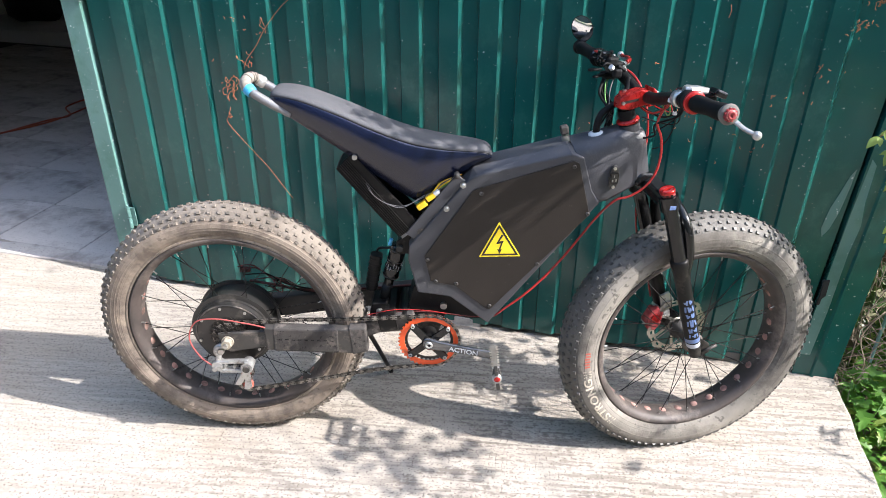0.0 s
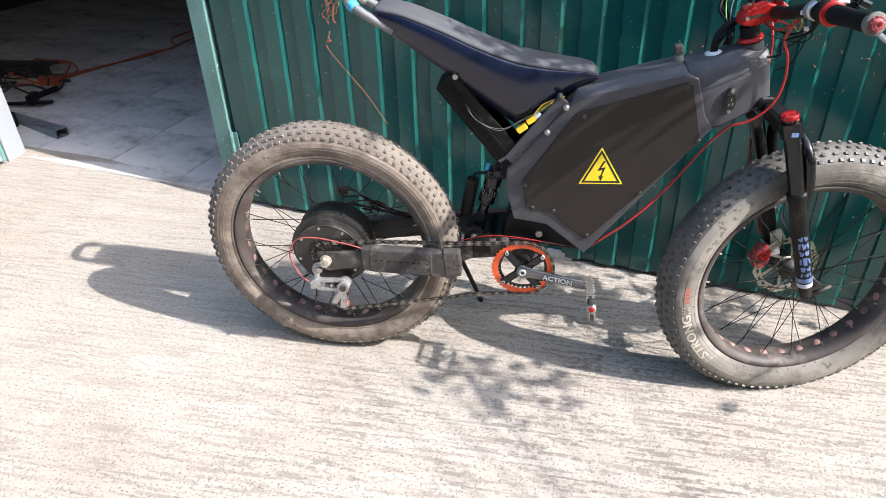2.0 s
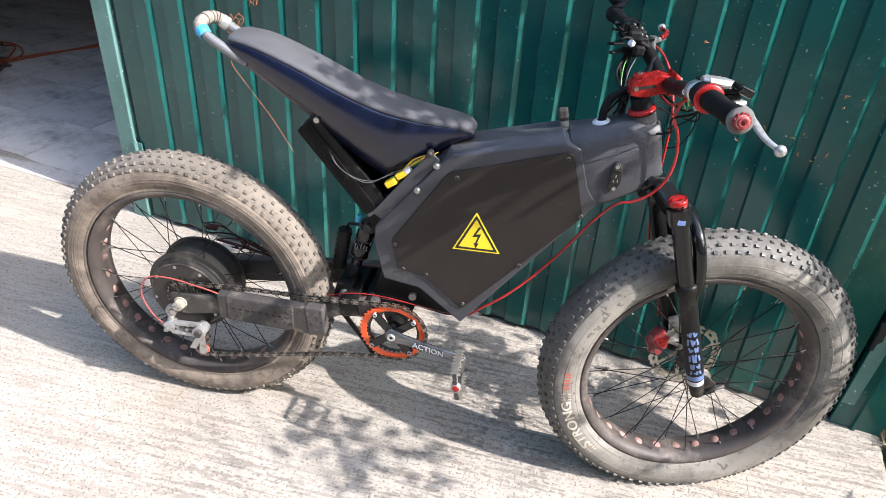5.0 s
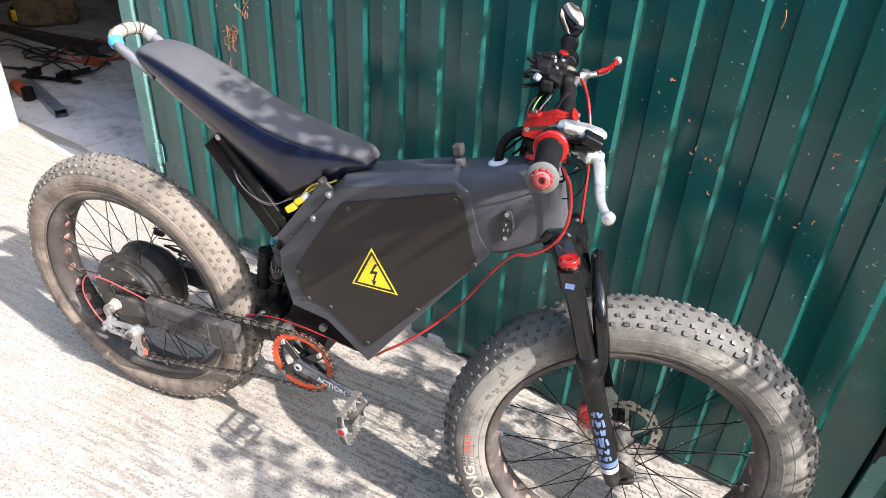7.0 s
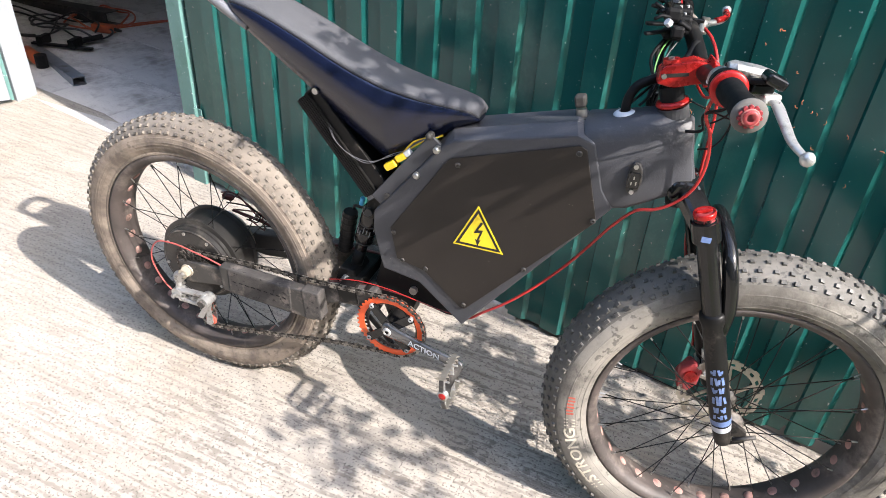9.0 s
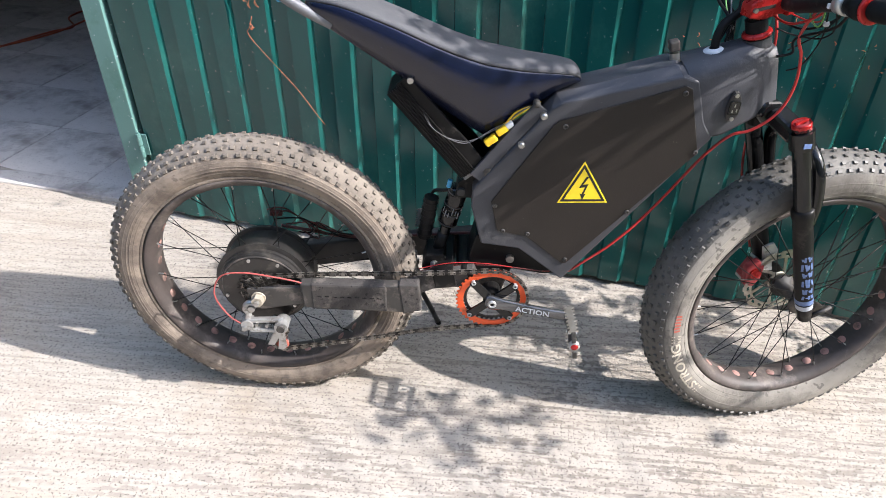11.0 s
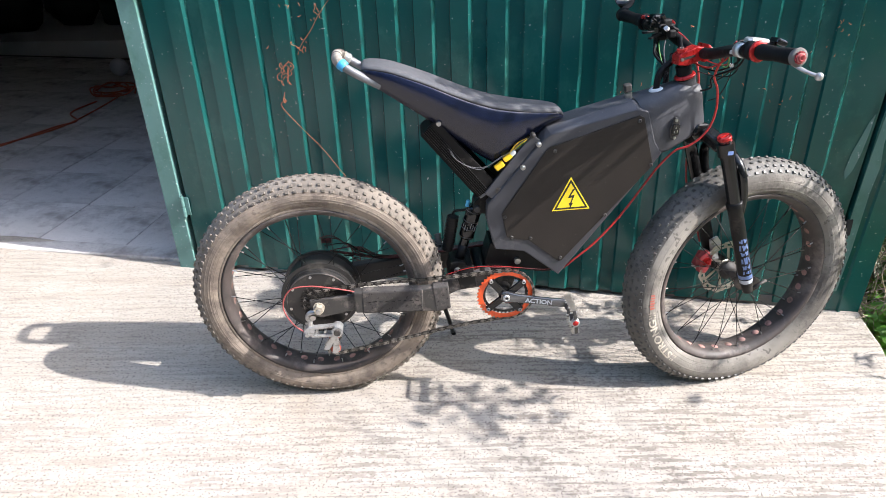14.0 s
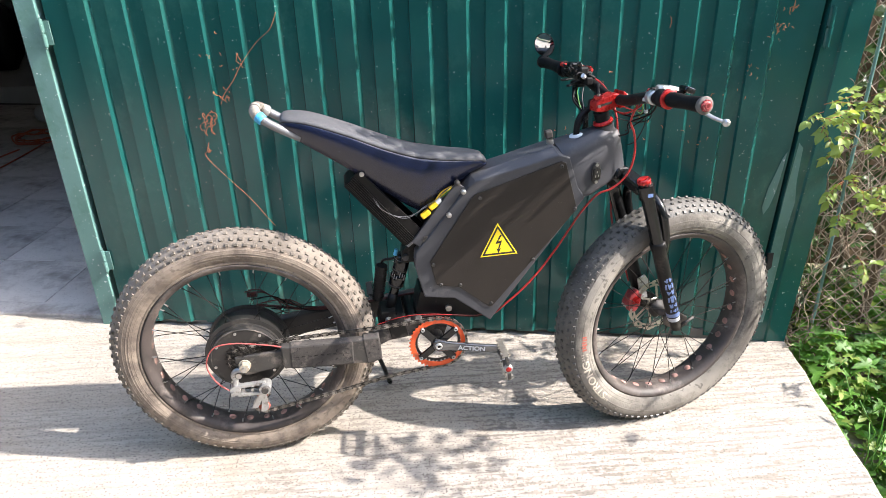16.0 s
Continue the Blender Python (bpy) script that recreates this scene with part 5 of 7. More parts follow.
# ---- fork ----
LEG_TOP, LEG_BOT = Vector((1.106, 0, 0.838)), Vector((1.281, 0, 0.352))
LD = (LEG_BOT - LEG_TOP).normalized()
fork = part("fork", Geo().prism([(1.040, 0.852), (1.052, 0.880), (1.092, 0.880), (1.112, 0.860), (1.108, 0.826), (1.066, 0.826)], -0.040, 0.040), "gloss_black", bike, "gloss black suspension fork crown", bevel=0.010, seg=3, m=STEER)
for s in (-1, 1):
    y = -0.098 if s < 0 else 0.082
    o = Vector((0, y, 0))
    part("stanchion", Geo().cyl(LEG_TOP + o - LD * 0.012, LEG_TOP + o + LD * 0.19, 0.0185, 20), "gloss_black", fork, "black stanchion tube")
    leg = part("lower_leg", Geo().lathe([(0.001, 0), (0.0195, 0.0), (0.0235, 0.004), (0.0235, 0.020), (0.0205, 0.03), (0.0205, 0.25), (0.0185, 0.29), (0.0150, 0.325), (0.001, 0.328)], LEG_TOP + o + LD * 0.185, LD, 24), "black", fork, "black fork lower leg")
    part("dropout", Geo().prism([(1.255, 0.40), (1.285, 0.41), (1.318, 0.39), (1.322, 0.362), (1.296, 0.350), (1.272, 0.352)], y - s * 0.006 - 0.006, y - s * 0.006 + 0.006), "black", fork, bevel=0.003)
    part("leg_cap", Geo().lathe([(0.0002, 0.005), (0.006, 0.005), (0.007, 0.009), (0.012, 0.009), (0.0165, 0.007), (0.0185, 0.002), (0.0185, -0.006)], LEG_TOP + o - LD * 0.012, -LD, 20), "dull_red" if s < 0 else "black", fork, "red fork cap" if s < 0 else "")
    if s < 0:
        part("cap_bar", Geo().bar(LEG_TOP + o - LD * 0.021 + Vector((-0.013, 0, -0.004)), LEG_TOP + o - LD * 0.023 + Vector((0.013, 0, 0.004)), 0.006, 0.007), "red", fork, "red adjuster bar", bevel=0.002)
        part("cap_ring", Geo().lathe([(0.0150, 0.008), (0.0178, 0.0105), (0.0192, 0.006), (0.0185, 0.0)], LEG_TOP + o - LD * 0.012, -LD, 24), "red", fork)
    part("crown_sleeve", Geo().cyl(LEG_TOP + o - LD * 0.004, LEG_TOP + o + LD * 0.034, 0.0245, 22), "gloss_black", fork)
    part("crown_arm", Geo().bar((1.082, s * 0.030, 0.856), LEG_TOP + o * 0.92 + LD * 0.014, 0.044, 0.034, (1, 0, 0)), "gloss_black", fork, bevel=0.008)
    if s < 0:
        # only the outer side carries the print
        for k, (t0, t1) in enumerate(((0.305, 0.322), (0.325, 0.347), (0.35, 0.367), (0.37, 0.397), (0.40, 0.417), (0.42, 0.434))):
            for j, a0 in enumerate((-42, -24, -6, 12)):
                lean = (4, -5, 7, -3)[(j + k) % 4]
                top, end = (0.002, 0.001) if (j + k) % 3 else (0.006, 0.004)
                pts = []
                for t, a in ((t0 + top, a0), (t0 + top, a0 + 14), (t1 - end, a0 + 14 + lean), (t1 - end, a0 + lean)):
                    u1, u2 = Vector((0, -1, 0)), Vector((-LD.z, 0, LD.x))
                    pts.append(LEG_TOP + o + LD * t + (u1 * math.cos(radians(a)) + u2 * math.sin(radians(a))) * 0.0211)
                part("decal_bar", Geo().add(pts, [(0, 1, 2, 3)]), "decal_blue", leg, "blue decal bar")
        band = Geo().lathe([(0.0207, 0.0), (0.0199, 0.014)], LEG_TOP + o + LD * 0.440, LD, 24)
        part("decal_band", band, "decal_blue", leg)
        part("decal_band", Geo().lathe([(0.0199, 0.0), (0.0187, 0.014)], LEG_TOP + o + LD * 0.458, LD, 24), "decal_white", leg, "pale decal band")
        part("top_decal", Geo().box(LEG_TOP + Vector((-0.004, -0.1225, 0)) + LD * 0.022, (0.016, 0.002, 0.010)), "decal_blue", leg)
arch = smooth_path([LEG_TOP + Vector((0.010, -0.098, 0)) + LD * 0.23, LEG_TOP + Vector((0.030, -0.098, 0)) + LD * 0.17, LEG_TOP + Vector((0.038, -0.094, 0)) + LD * 0.09, LEG_TOP + Vector((0.042, -0.05, 0)) + LD * 0.045, LEG_TOP + Vector((0.043, 0, 0)) + LD * 0.035, LEG_TOP + Vector((0.042, 0.05, 0)) + LD * 0.045, LEG_TOP + Vector((0.038, 0.078, 0)) + LD * 0.09, LEG_TOP + Vector((0.030, 0.082, 0)) + LD * 0.17, LEG_TOP + Vector((0.010, 0.082, 0)) + LD * 0.23], 5)
part("arch", Geo().tube(arch, 0.0145, 12), "gloss_black", fork, "black fork brace")
part("steerer", Geo().cyl(AXIS_TOP + AX * 0.18, AXIS_TOP - AX * 0.07, 0.0145, 18), "black", fork)
# front hub, brake disc and caliper
part("hub", Geo().lathe([(0.012, -0.068), (0.016, -0.062), (0.018, -0.045), (0.031, -0.040), (0.031, -0.034), (0.017, -0.028), (0.017, 0.028), (0.031, 0.034), (0.031, 0.040), (0.022, 0.048), (0.014, 0.062)], FC, (0, 1, 0), 28), "dusty_black", front, "dark front hub")
part("axle", Geo().cyl((FC[0], -0.098, FC[2]), (FC[0], 0.098, FC[2]), 0.006, 12), "steel", front)
part("quick_release", Geo().tube([(FC[0], -0.102, FC[2]), (FC[0] + 0.018, -0.106, FC[2] + 0.012), (FC[0] + 0.04, -0.104, FC[2] + 0.02)], 0.0045, 8), "dusty_black", front)
disc = Geo()
for i in range(40):
    a0, a1 = 2 * math.pi * i / 40, 2 * math.pi * (i + 1) / 40
    wob = 0.003 * math.sin(i * math.pi / 2)
    for r0, r1 in ((0.070, 0.076), (0.083, 0.090 + wob)):
        vs = [polar(FC, r, a, yy) for yy in (0.058, 0.0602) for r, a in ((r0, a0), (r1, a0), (r1, a1), (r0, a1))]
        disc.add(vs, [(0, 1, 2, 3), (7, 6, 5, 4), (1, 5, 6, 2), (0, 3, 7, 4)])
    if i % 2 == 0:
        vs = [polar(FC, r, a, yy) for yy in (0.058, 0.0602) for r, a in ((0.075, a0), (0.084, a0 + 0.05), (0.084, a1 + 0.05), (0.075, a1))]
        disc.add(vs, [(0, 1, 2, 3), (7, 6, 5, 4), (1, 5, 6, 2), (0, 4, 5, 1), (2, 6, 7, 3)])
for i in range(6):
    a = 2 * math.pi * i / 6
    disc.bar(polar(FC, 0.024, a, 0.059), polar(FC, 0.073, a + 0.5, 0.059), 0.002, 0.008)
disc.lathe([(0.018, 0.058), (0.027, 0.058), (0.027, 0.060), (0.018, 0.060)], FC, (0, 1, 0), 24, closed=True)
part("brake_disc", disc, "rotor", front, "drilled steel brake disc")
cal = part("brake_caliper", Geo().box((FC[0] - 0.072, 0.066, FC[2] + 0.026), (0.036, 0.036, 0.054), Matrix.Rotation(radians(25), 3, "Y")), "dull_red", bike, "worn red brake caliper", bevel=0.007, m=STEER)
part("caliper_cap", Geo().cyl((FC[0] - 0.072, 0.036, FC[2] + 0.030), (FC[0] - 0.072, 0.048, FC[2] + 0.030), 0.015, 16), "red", cal)
part("caliper_bolt", Geo().cyl((FC[0] - 0.060, 0.040, FC[2] + 0.055), (FC[0] - 0.060, 0.09, FC[2] + 0.055), 0.005, 10), "steel", cal)
part("caliper_bolt", Geo().cyl((FC[0] - 0.085, 0.040, FC[2] - 0.002), (FC[0] - 0.085, 0.09, FC[2] - 0.002), 0.005, 10), "steel", cal)
part("caliper_body", Geo().prism([(FC[0] - 0.098, FC[2] + 0.048), (FC[0] - 0.070, FC[2] + 0.066), (FC[0] - 0.050, FC[2] + 0.050), (FC[0] - 0.052, FC[2] + 0.010), (FC[0] - 0.068, FC[2] - 0.014), (FC[0] - 0.094, FC[2] - 0.006)], 0.040, 0.060), "dull_red", cal, "dusty red caliper half", bevel=0.004)
part("mount_plate", Geo().prism([(FC[0] - 0.066, FC[2] + 0.100), (FC[0] - 0.040, FC[2] + 0.112), (FC[0] - 0.018, FC[2] + 0.085), (FC[0] - 0.030, FC[2] + 0.060), (FC[0] - 0.020, FC[2] + 0.030), (FC[0] - 0.044, FC[2] + 0.028), (FC[0] - 0.056, FC[2] + 0.064)], 0.048, 0.056), "silver", cal, "bright alloy caliper mount", bevel=0.002)
part("caliper_bracket", Geo().bar((FC[0] - 0.045, 0.080, FC[2] + 0.085), (FC[0] - 0.02, 0.084, FC[2] + 0.02), 0.010, 0.022), "silver", cal, bevel=0.002)

# ---- handlebar, stem and controls ----
stem = part("stem", Geo().prism([(0.982, 1.037), (0.981, 1.060), (0.990, 1.069), (1.034, 1.084), (1.060, 1.080), (1.062, 1.050), (1.040, 1.044), (1.010, 1.034)], -0.0185, 0.0185), "red", bike, "red anodised stem", bevel=0.003, m=STEER)
part("stem_slot", Geo().box((1.006, -0.0188, 1.056), (0.044, 0.002, 0.006), Matrix.Rotation(radians(-12), 3, "Y")), "ink", stem)
for s in (-1, 1):
    for z in (1.052, 1.076):
        part("stem_bolt", Geo().cyl((1.066, s * 0.018, z), (1.075, s * 0.018, z + 0.001), 0.0045, 10), "steel", stem)
part("stem_bolt", Geo().cyl((0.989, -0.023, 1.052), (0.989, -0.018, 1.052), 0.0045, 10), "steel", stem)
part("face_plate", Geo().prism([(1.054, 1.042), (1.070, 1.048), (1.072, 1.082), (1.060, 1.090)], -0.024, 0.024), "red", stem, bevel=0.003)
part("top_cap", Geo().cyl((0.999, 0, 1.070), (0.997, 0, 1.078), 0.0135, 20), "red", stem, "red stem cap")
part("top_bolt", Geo().cyl((0.997, 0, 1.0775), (0.9965, 0, 1.081), 0.005, 10), "steel", stem)
part("spacer", Geo().cyl(AXIS_TOP - AX * 0.011, AXIS_TOP - AX * 0.036, 0.0205, 24), "matt_black", stem, "black headset spacer")
BAR = [(1.033, -0.375, 1.110), (1.036, -0.25, 1.104), (1.044, -0.16, 1.094), (1.050, -0.09, 1.078), (1.052, -0.045, 1.068), (1.052, 0, 1.066)]
BAR = BAR + [(1.052, 0.045, 1.068), (1.050, 0.09, 1.081), (1.042, 0.165, 1.103), (1.034, 0.262, 1.116), (1.033, 0.401, 1.124)]
bar_path = smooth_path(BAR, 6)
bar_ob = part("handlebar", Geo().tube(bar_path, 0.0145, 16), "black", bike, "black riser handlebar", m=STEER)


def grip(s):
    a, b = (Vector((1.036, -0.246, 1.104)), Vector((1.033, -0.374, 1.110))) if s < 0 else (Vector((1.034, 0.262, 1.116)), Vector((1.033, 0.400, 1.124)))
    d = (b - a).normalized()
    prof = [(0.012, 0)]
    L = (b - a).length
    for i in range(14):
        t = i / 13
        prof += [(0.0172 + 0.001 * math.sin(t * 9), L * t * 0.98), (0.0158 + 0.001 * math.sin(t * 9), L * (t + 0.035) * 0.98)]
    prof.append((0.012, L))
    gr = part("grip", Geo().lathe(prof, a, d, 24), "matt_black", bar_ob, "ribbed black rubber grip")
    part("grip_collar", Geo().lathe([(0.012, -0.004), (0.0225, -0.005), (0.0248, -0.002), (0.0248, 0.002), (0.0225, 0.005), (0.012, 0.004)], a, d, 28), "red" if s < 0 else "matt_black", gr, "red grip collar" if s < 0 else "")
    part("grip_flange", Geo().lathe([(0.012, -0.010), (0.0180, -0.008), (0.0208, 0.001), (0.0200, 0.004), (0.012, 0.005)], b, d, 28), "dusty_grey" if s < 0 else "matt_black", gr)
    part("bar_end", Geo().lathe([(0.0002, 0.009), (0.006, 0.009), (0.009, 0.010), (0.0105, 0.008), (0.0125, 0.004), (0.0125, -0.004)], b, d, 22), "dull_red" if s < 0 else "matt_black", gr, "red bar-end plug" if s < 0 else "")
    for k in range(11 if s < 0 else 0):
        e = polar((0, 0, 0), 0.0112, k * 2 * math.pi / 11, 0)
        e = b + Vector((e[0], 0, e[2]))
        part("plug_lobe", Geo().cyl(e, e + d * 0.0086, 0.0036, 9, 0.0026), "dull_red", gr)
    if s < 0:
        part("plug_groove", Geo().lathe([(0.0086, 0.0102), (0.0100, 0.0108), (0.0106, 0.0096)], b, d, 22), "dull_pink", gr)
    part("plug_ring", Geo().lathe([(0.0045, 0.0125), (0.0075, 0.0135), (0.009, 0.0115)], b, d, 18), "dull_red" if s < 0 else "matt_black", gr)


def lever(s):
    ca = Vector((1.041, s * 0.178, 1.097 if s < 0 else 1.105))
    lv = part("brake_lever", Geo().lathe([(0.0127, -0.011), (0.018, -0.011), (0.018, 0.011), (0.0127, 0.011)], ca, (0, 1, 0), 20, closed=True), "silver" if s < 0 else "dusty_black", bar_ob, "hydraulic brake lever")
    if s < 0:
        # a flat bright cylinder body lying forward of the bar
        rings = [[Vector((x, -0.190 + 0.006 * t, 1.121 - 0.008 * t)) + Vector((0, y * w * 0.9, z * w * 0.8)) for y, z in ((-1, -0.5), (1, -0.5), (1.1, 0.1), (0.7, 0.6), (-0.7, 0.6), (-1.1, 0.1))] for x, t, w in ((1.040, 0, 0.010), (1.050, 0.1, 0.017), (1.085, 0.6, 0.018), (1.104, 0.9, 0.014), (1.112, 1.0, 0.007))]
        part("reservoir", Geo().loft(rings, smooth=False), "silver", lv, "silver master cylinder", bevel=0.002)
        part("knuckle", Geo().box((1.094, -0.216, 1.092), (0.030, 0.030, 0.016), Matrix.Rotation(radians(25), 3, "Z")), "silver", lv, bevel=0.004)
        part("lever_hinge", Geo().box((1.080, -0.222, 1.106), (0.034, 0.022, 0.014), Matrix.Rotation(radians(20), 3, "Z")), "gloss_black", lv, bevel=0.003)
    else:
        part("reservoir", Geo().tube([(1.046, 0.176, 1.100), (1.062, 0.180, 1.104), (1.078, 0.200, 1.106)], [0.010, 0.009, 0.007], 10), "silver", lv, "slim silver cylinder body")
    part("cylinder_cap", Geo().box((1.0535, s * 0.160, 1.110), (0.022, 0.008, 0.018)), "gloss_black", lv, bevel=0.002)
    part("banjo", Geo().cyl((1.060, s * 0.152, 1.108), (1.056, s * 0.130, 1.098), 0.006, 10), "steel", lv)
    if s < 0:
        line = [(1.074, -0.200, 1.100), (1.102, -0.226, 1.092), (1.108, -0.268, 1.080), (1.112, -0.315, 1.067), (1.123, -0.349, 1.060)]
    else:
        line = [(1.074, 0.200, 1.104), (1.106, 0.226, 1.108), (1.124, 0.27, 1.110), (1.130, 0.315, 1.106), (1.140, 0.349, 1.110)]
    blade = smooth_path(line, 5)
    if s < 0:
        rings = []
        for i, p in enumerate(blade):
            run_dir = (blade[min(i + 1, len(blade) - 1)] - blade[max(i - 1, 0)]).normalized()
            wide = run_dir.cross(Vector((0, 0, 1))).normalized()
            thick = wide.cross(run_dir)
            w = 0.0098 - 0.0045 * (i / (len(blade) - 1)) ** 1.4
            rings.append([p + wide * (w * math.cos(a)) + thick * (0.0042 * math.sin(a)) for a in [2 * math.pi * j / 12 for j in range(12)]])
        part("blade", Geo().loft(rings), "silver", lv, "scuffed flat lever blade")
    else:
        part("blade", Geo().tube(blade, [(0.0074 if s < 0 else 0.0066) - 0.00016 * i for i in range(len(blade))], 10), "silver", lv, "polished lever blade")
    part("ball_end", Geo().ball(blade[-1], 0.0095, 12), "silver", lv)
    if s > 0:
        part("blade_face", Geo().tube([p + Vector((0.002, 0, 0.004)) for p in blade[3:-3]], 0.0058, 8), "red", lv, "red lever inlay")
    part("clamp_pivot", Geo().cyl((1.074, s * 0.200, 1.086), (1.074, s * 0.200, 1.116), 0.008, 12), "steel", lv)


for s in (-1, 1):
    grip(s)
    lever(s)
# thumb throttle pod on the right, with its black tip
thr = part("throttle", Geo().lathe([(0.0127, -0.014), (0.0205, -0.014), (0.0220, 0.0), (0.0205, 0.014), (0.0127, 0.014)], (1.037, -0.222, 1.102), (0, 1, 0.05), 22, closed=True), "matt_black", bar_ob, "black throttle housing")
part("thumb_lever", Geo().box((1.090, -0.240, 1.122), (0.030, 0.032, 0.015), Matrix.Rotation(radians(20), 3, "Y")), "gloss_black", thr, "glossy black thumb lever", bevel=0.005, seg=3)
part("thumb_arm", Geo().bar((1.046, -0.226, 1.112), (1.082, -0.238, 1.118), 0.010, 0.007), "matt_black", thr, bevel=0.002)
# switch cluster, shifter and small knobs on the left
clu = part("switch_cluster", Geo().box((1.030, 0.195, 1.110), (0.032, 0.048, 0.026)), "matt_black", bar_ob, "black switch cluster with small buttons", bevel=0.006)
part("switch_pod", Geo().box((1.026, 0.145, 1.100), (0.030, 0.022, 0.032)), "matt_black", clu, bevel=0.006)
part("shifter", Geo().box((1.016, 0.165, 1.078), (0.036, 0.042, 0.018)), "matt_black", clu, bevel=0.008)
part("shift_paddle", Geo().bar((1.005, 0.150, 1.085), (0.965, 0.135, 1.078), 0.012, 0.006), "matt_black", clu, bevel=0.002)
part("shift_paddle", Geo().bar((1.005, 0.185, 1.090), (0.968, 0.178, 1.088), 0.012, 0.006), "matt_black", clu, bevel=0.002)
part("black_button", Geo().cyl((1.016, 0.140, 1.112), (1.006, 0.136, 1.122), 0.0060, 14), "matt_black", clu)
part("silver_button", Geo().cyl((1.030, 0.190, 1.128), (1.028, 0.188, 1.135), 0.0045, 10), "matt_black", clu)
part("black_button", Geo().cyl((1.014, 0.200, 1.120), (1.006, 0.198, 1.128), 0.005, 10), "matt_black", clu)
part("red_button", Geo().box((1.034, 0.282, 1.1165), (0.020, 0.030, 0.010)), "red", clu, "red switch on the grip's inner end", bevel=0.004)
part("switch_pod", Geo().box((1.004, 0.136, 1.118), (0.030, 0.042, 0.026)), "matt_black", clu, bevel=0.007)
part("switch_pod", Geo().box((1.006, 0.184, 1.122), (0.028, 0.030, 0.030)), "gloss_black", clu, bevel=0.006)
part("switch_pod", Geo().box((1.010, 0.216, 1.114), (0.026, 0.022, 0.022)), "matt_black", clu, bevel=0.005)
part("black_button", Geo().cyl((0.996, 0.126, 1.130), (0.990, 0.124, 1.140), 0.0065, 12), "gloss_black", clu)
for k in range(6):
    part("toggle", Geo().tube([(1.010, 0.120 + 0.018 * k, 1.112), (0.984 + 0.006 * (k % 3), 0.114 + 0.018 * k, 1.116 + 0.007 * (k % 2)), (0.972 + 0.010 * (k % 2), 0.106 + 0.018 * k, 1.110 + 0.010 * (k % 3))], 0.0032, 7), "gloss_black" if k % 2 else "matt_black", clu)
part("switch_pod", Geo().box((1.016, 0.112, 1.092), (0.022, 0.018, 0.022)), "matt_black", clu, bevel=0.005)
part("display", Geo().box((1.026, 0.122, 1.104), (0.026, 0.028, 0.010), Matrix.Rotation(radians(25), 3, "Y")), "matt_black", clu, bevel=0.004)
part("silver_button", Geo().cyl((1.000, 0.108, 1.104), (0.993, 0.105, 1.109), 0.0065, 14), "white_plastic", clu)
for x, y, z in ((1.022, 0.176, 1.1235), (1.036, 0.186, 1.1235), (1.020, 0.206, 1.1235), (1.028, 0.150, 1.1165)):
    part("silver_button", Geo().cyl((x, y, z - 0.002), (x - 0.001, y, z + 0.003), 0.0032, 10), "silver", clu, "small bright button")
part("cluster_rim", Geo().box((1.030, 0.222, 1.108), (0.030, 0.006, 0.028)), "gloss_black", clu, bevel=0.002)
clu.matrix_basis = Matrix.Translation((-0.008, -0.036, 0.014))
# round mirror on the left end
MC = Vector((1.031, 0.392, 1.177))
MN = (Vector((-0.45, -0.85, -0.16))).normalized()
MX = Matrix.Translation(MC) @ MN.to_track_quat("Z", "Y").to_matrix().to_4x4() @ Matrix.Rotation(radians(24), 4, "Z") @ Matrix.Diagonal((0.80, 0.98, 1, 1))
mir = part("mirror", Geo().lathe([(0.0005, -0.010), (0.020, -0.009), (0.034, -0.003), (0.0385, 0.003), (0.0375, 0.006), (0.036, 0.004)], (0, 0, 0), (0, 0, 1), 36), "matt_black", bar_ob, "small round bar-end mirror", m=MX)
part("mirror_glass", Geo().lathe([(0.0003, 0.0066), (0.012, 0.0064), (0.024, 0.0056), (0.0362, 0.0042)], (0, 0, 0), (0, 0, 1), 36), mirror_mat, mir, "mirror glass")
part("mirror_arm", Geo().tube(smooth_path([MC - MN * 0.006, MC + Vector((0.014, 0.004, -0.024)), Vector((1.044, 0.396, 1.142)), Vector((1.034, 0.392, 1.126))], 5), 0.006, 10), "matt_black", bar_ob, "black mirror arm")
part("mirror_clamp", Geo().lathe([(0.0127, -0.009), (0.019, -0.009), (0.019, 0.009), (0.0127, 0.009)], (1.036, 0.240, 1.113), (0, 1, 0), 20, closed=True), "matt_black", bar_ob, "black clamp ring")

# cables and hoses
def hose(name, pts, r, mat_name, label, k=7):
    return part(name, Geo().tube(smooth_path(pts, k), r, 9), mat_name, bike, label)


S = STEER


def sp(x, y, z):
    return tuple(S @ Vector((x, y, z)))


hose("brake_hose", [sp(1.062, -0.130, 1.110), sp(1.066, -0.085, 1.065), (1.072, -0.058, 1.020), (1.088, -0.054, 0.985), (1.097, -0.053, 0.942), (1.095, -0.053, 0.900), (1.083, -0.054, 0.868), (1.064, -0.054, 0.844), (1.038, -0.052, 0.824), (1.006, -0.045, 0.808), (0.972, -0.034, 0.758), (0.940, -0.030, 0.700), (0.902, -0.035, 0.640), (0.852, -0.048, 0.578), (0.800, -0.055, 0.522), (0.752, -0.056, 0.478), (0.725, -0.05, 0.448), (0.700, -0.03, 0.428), (0.66, -0.02, 0.44)], 0.0030, "red_cable", "red brake hose looping to the frame")
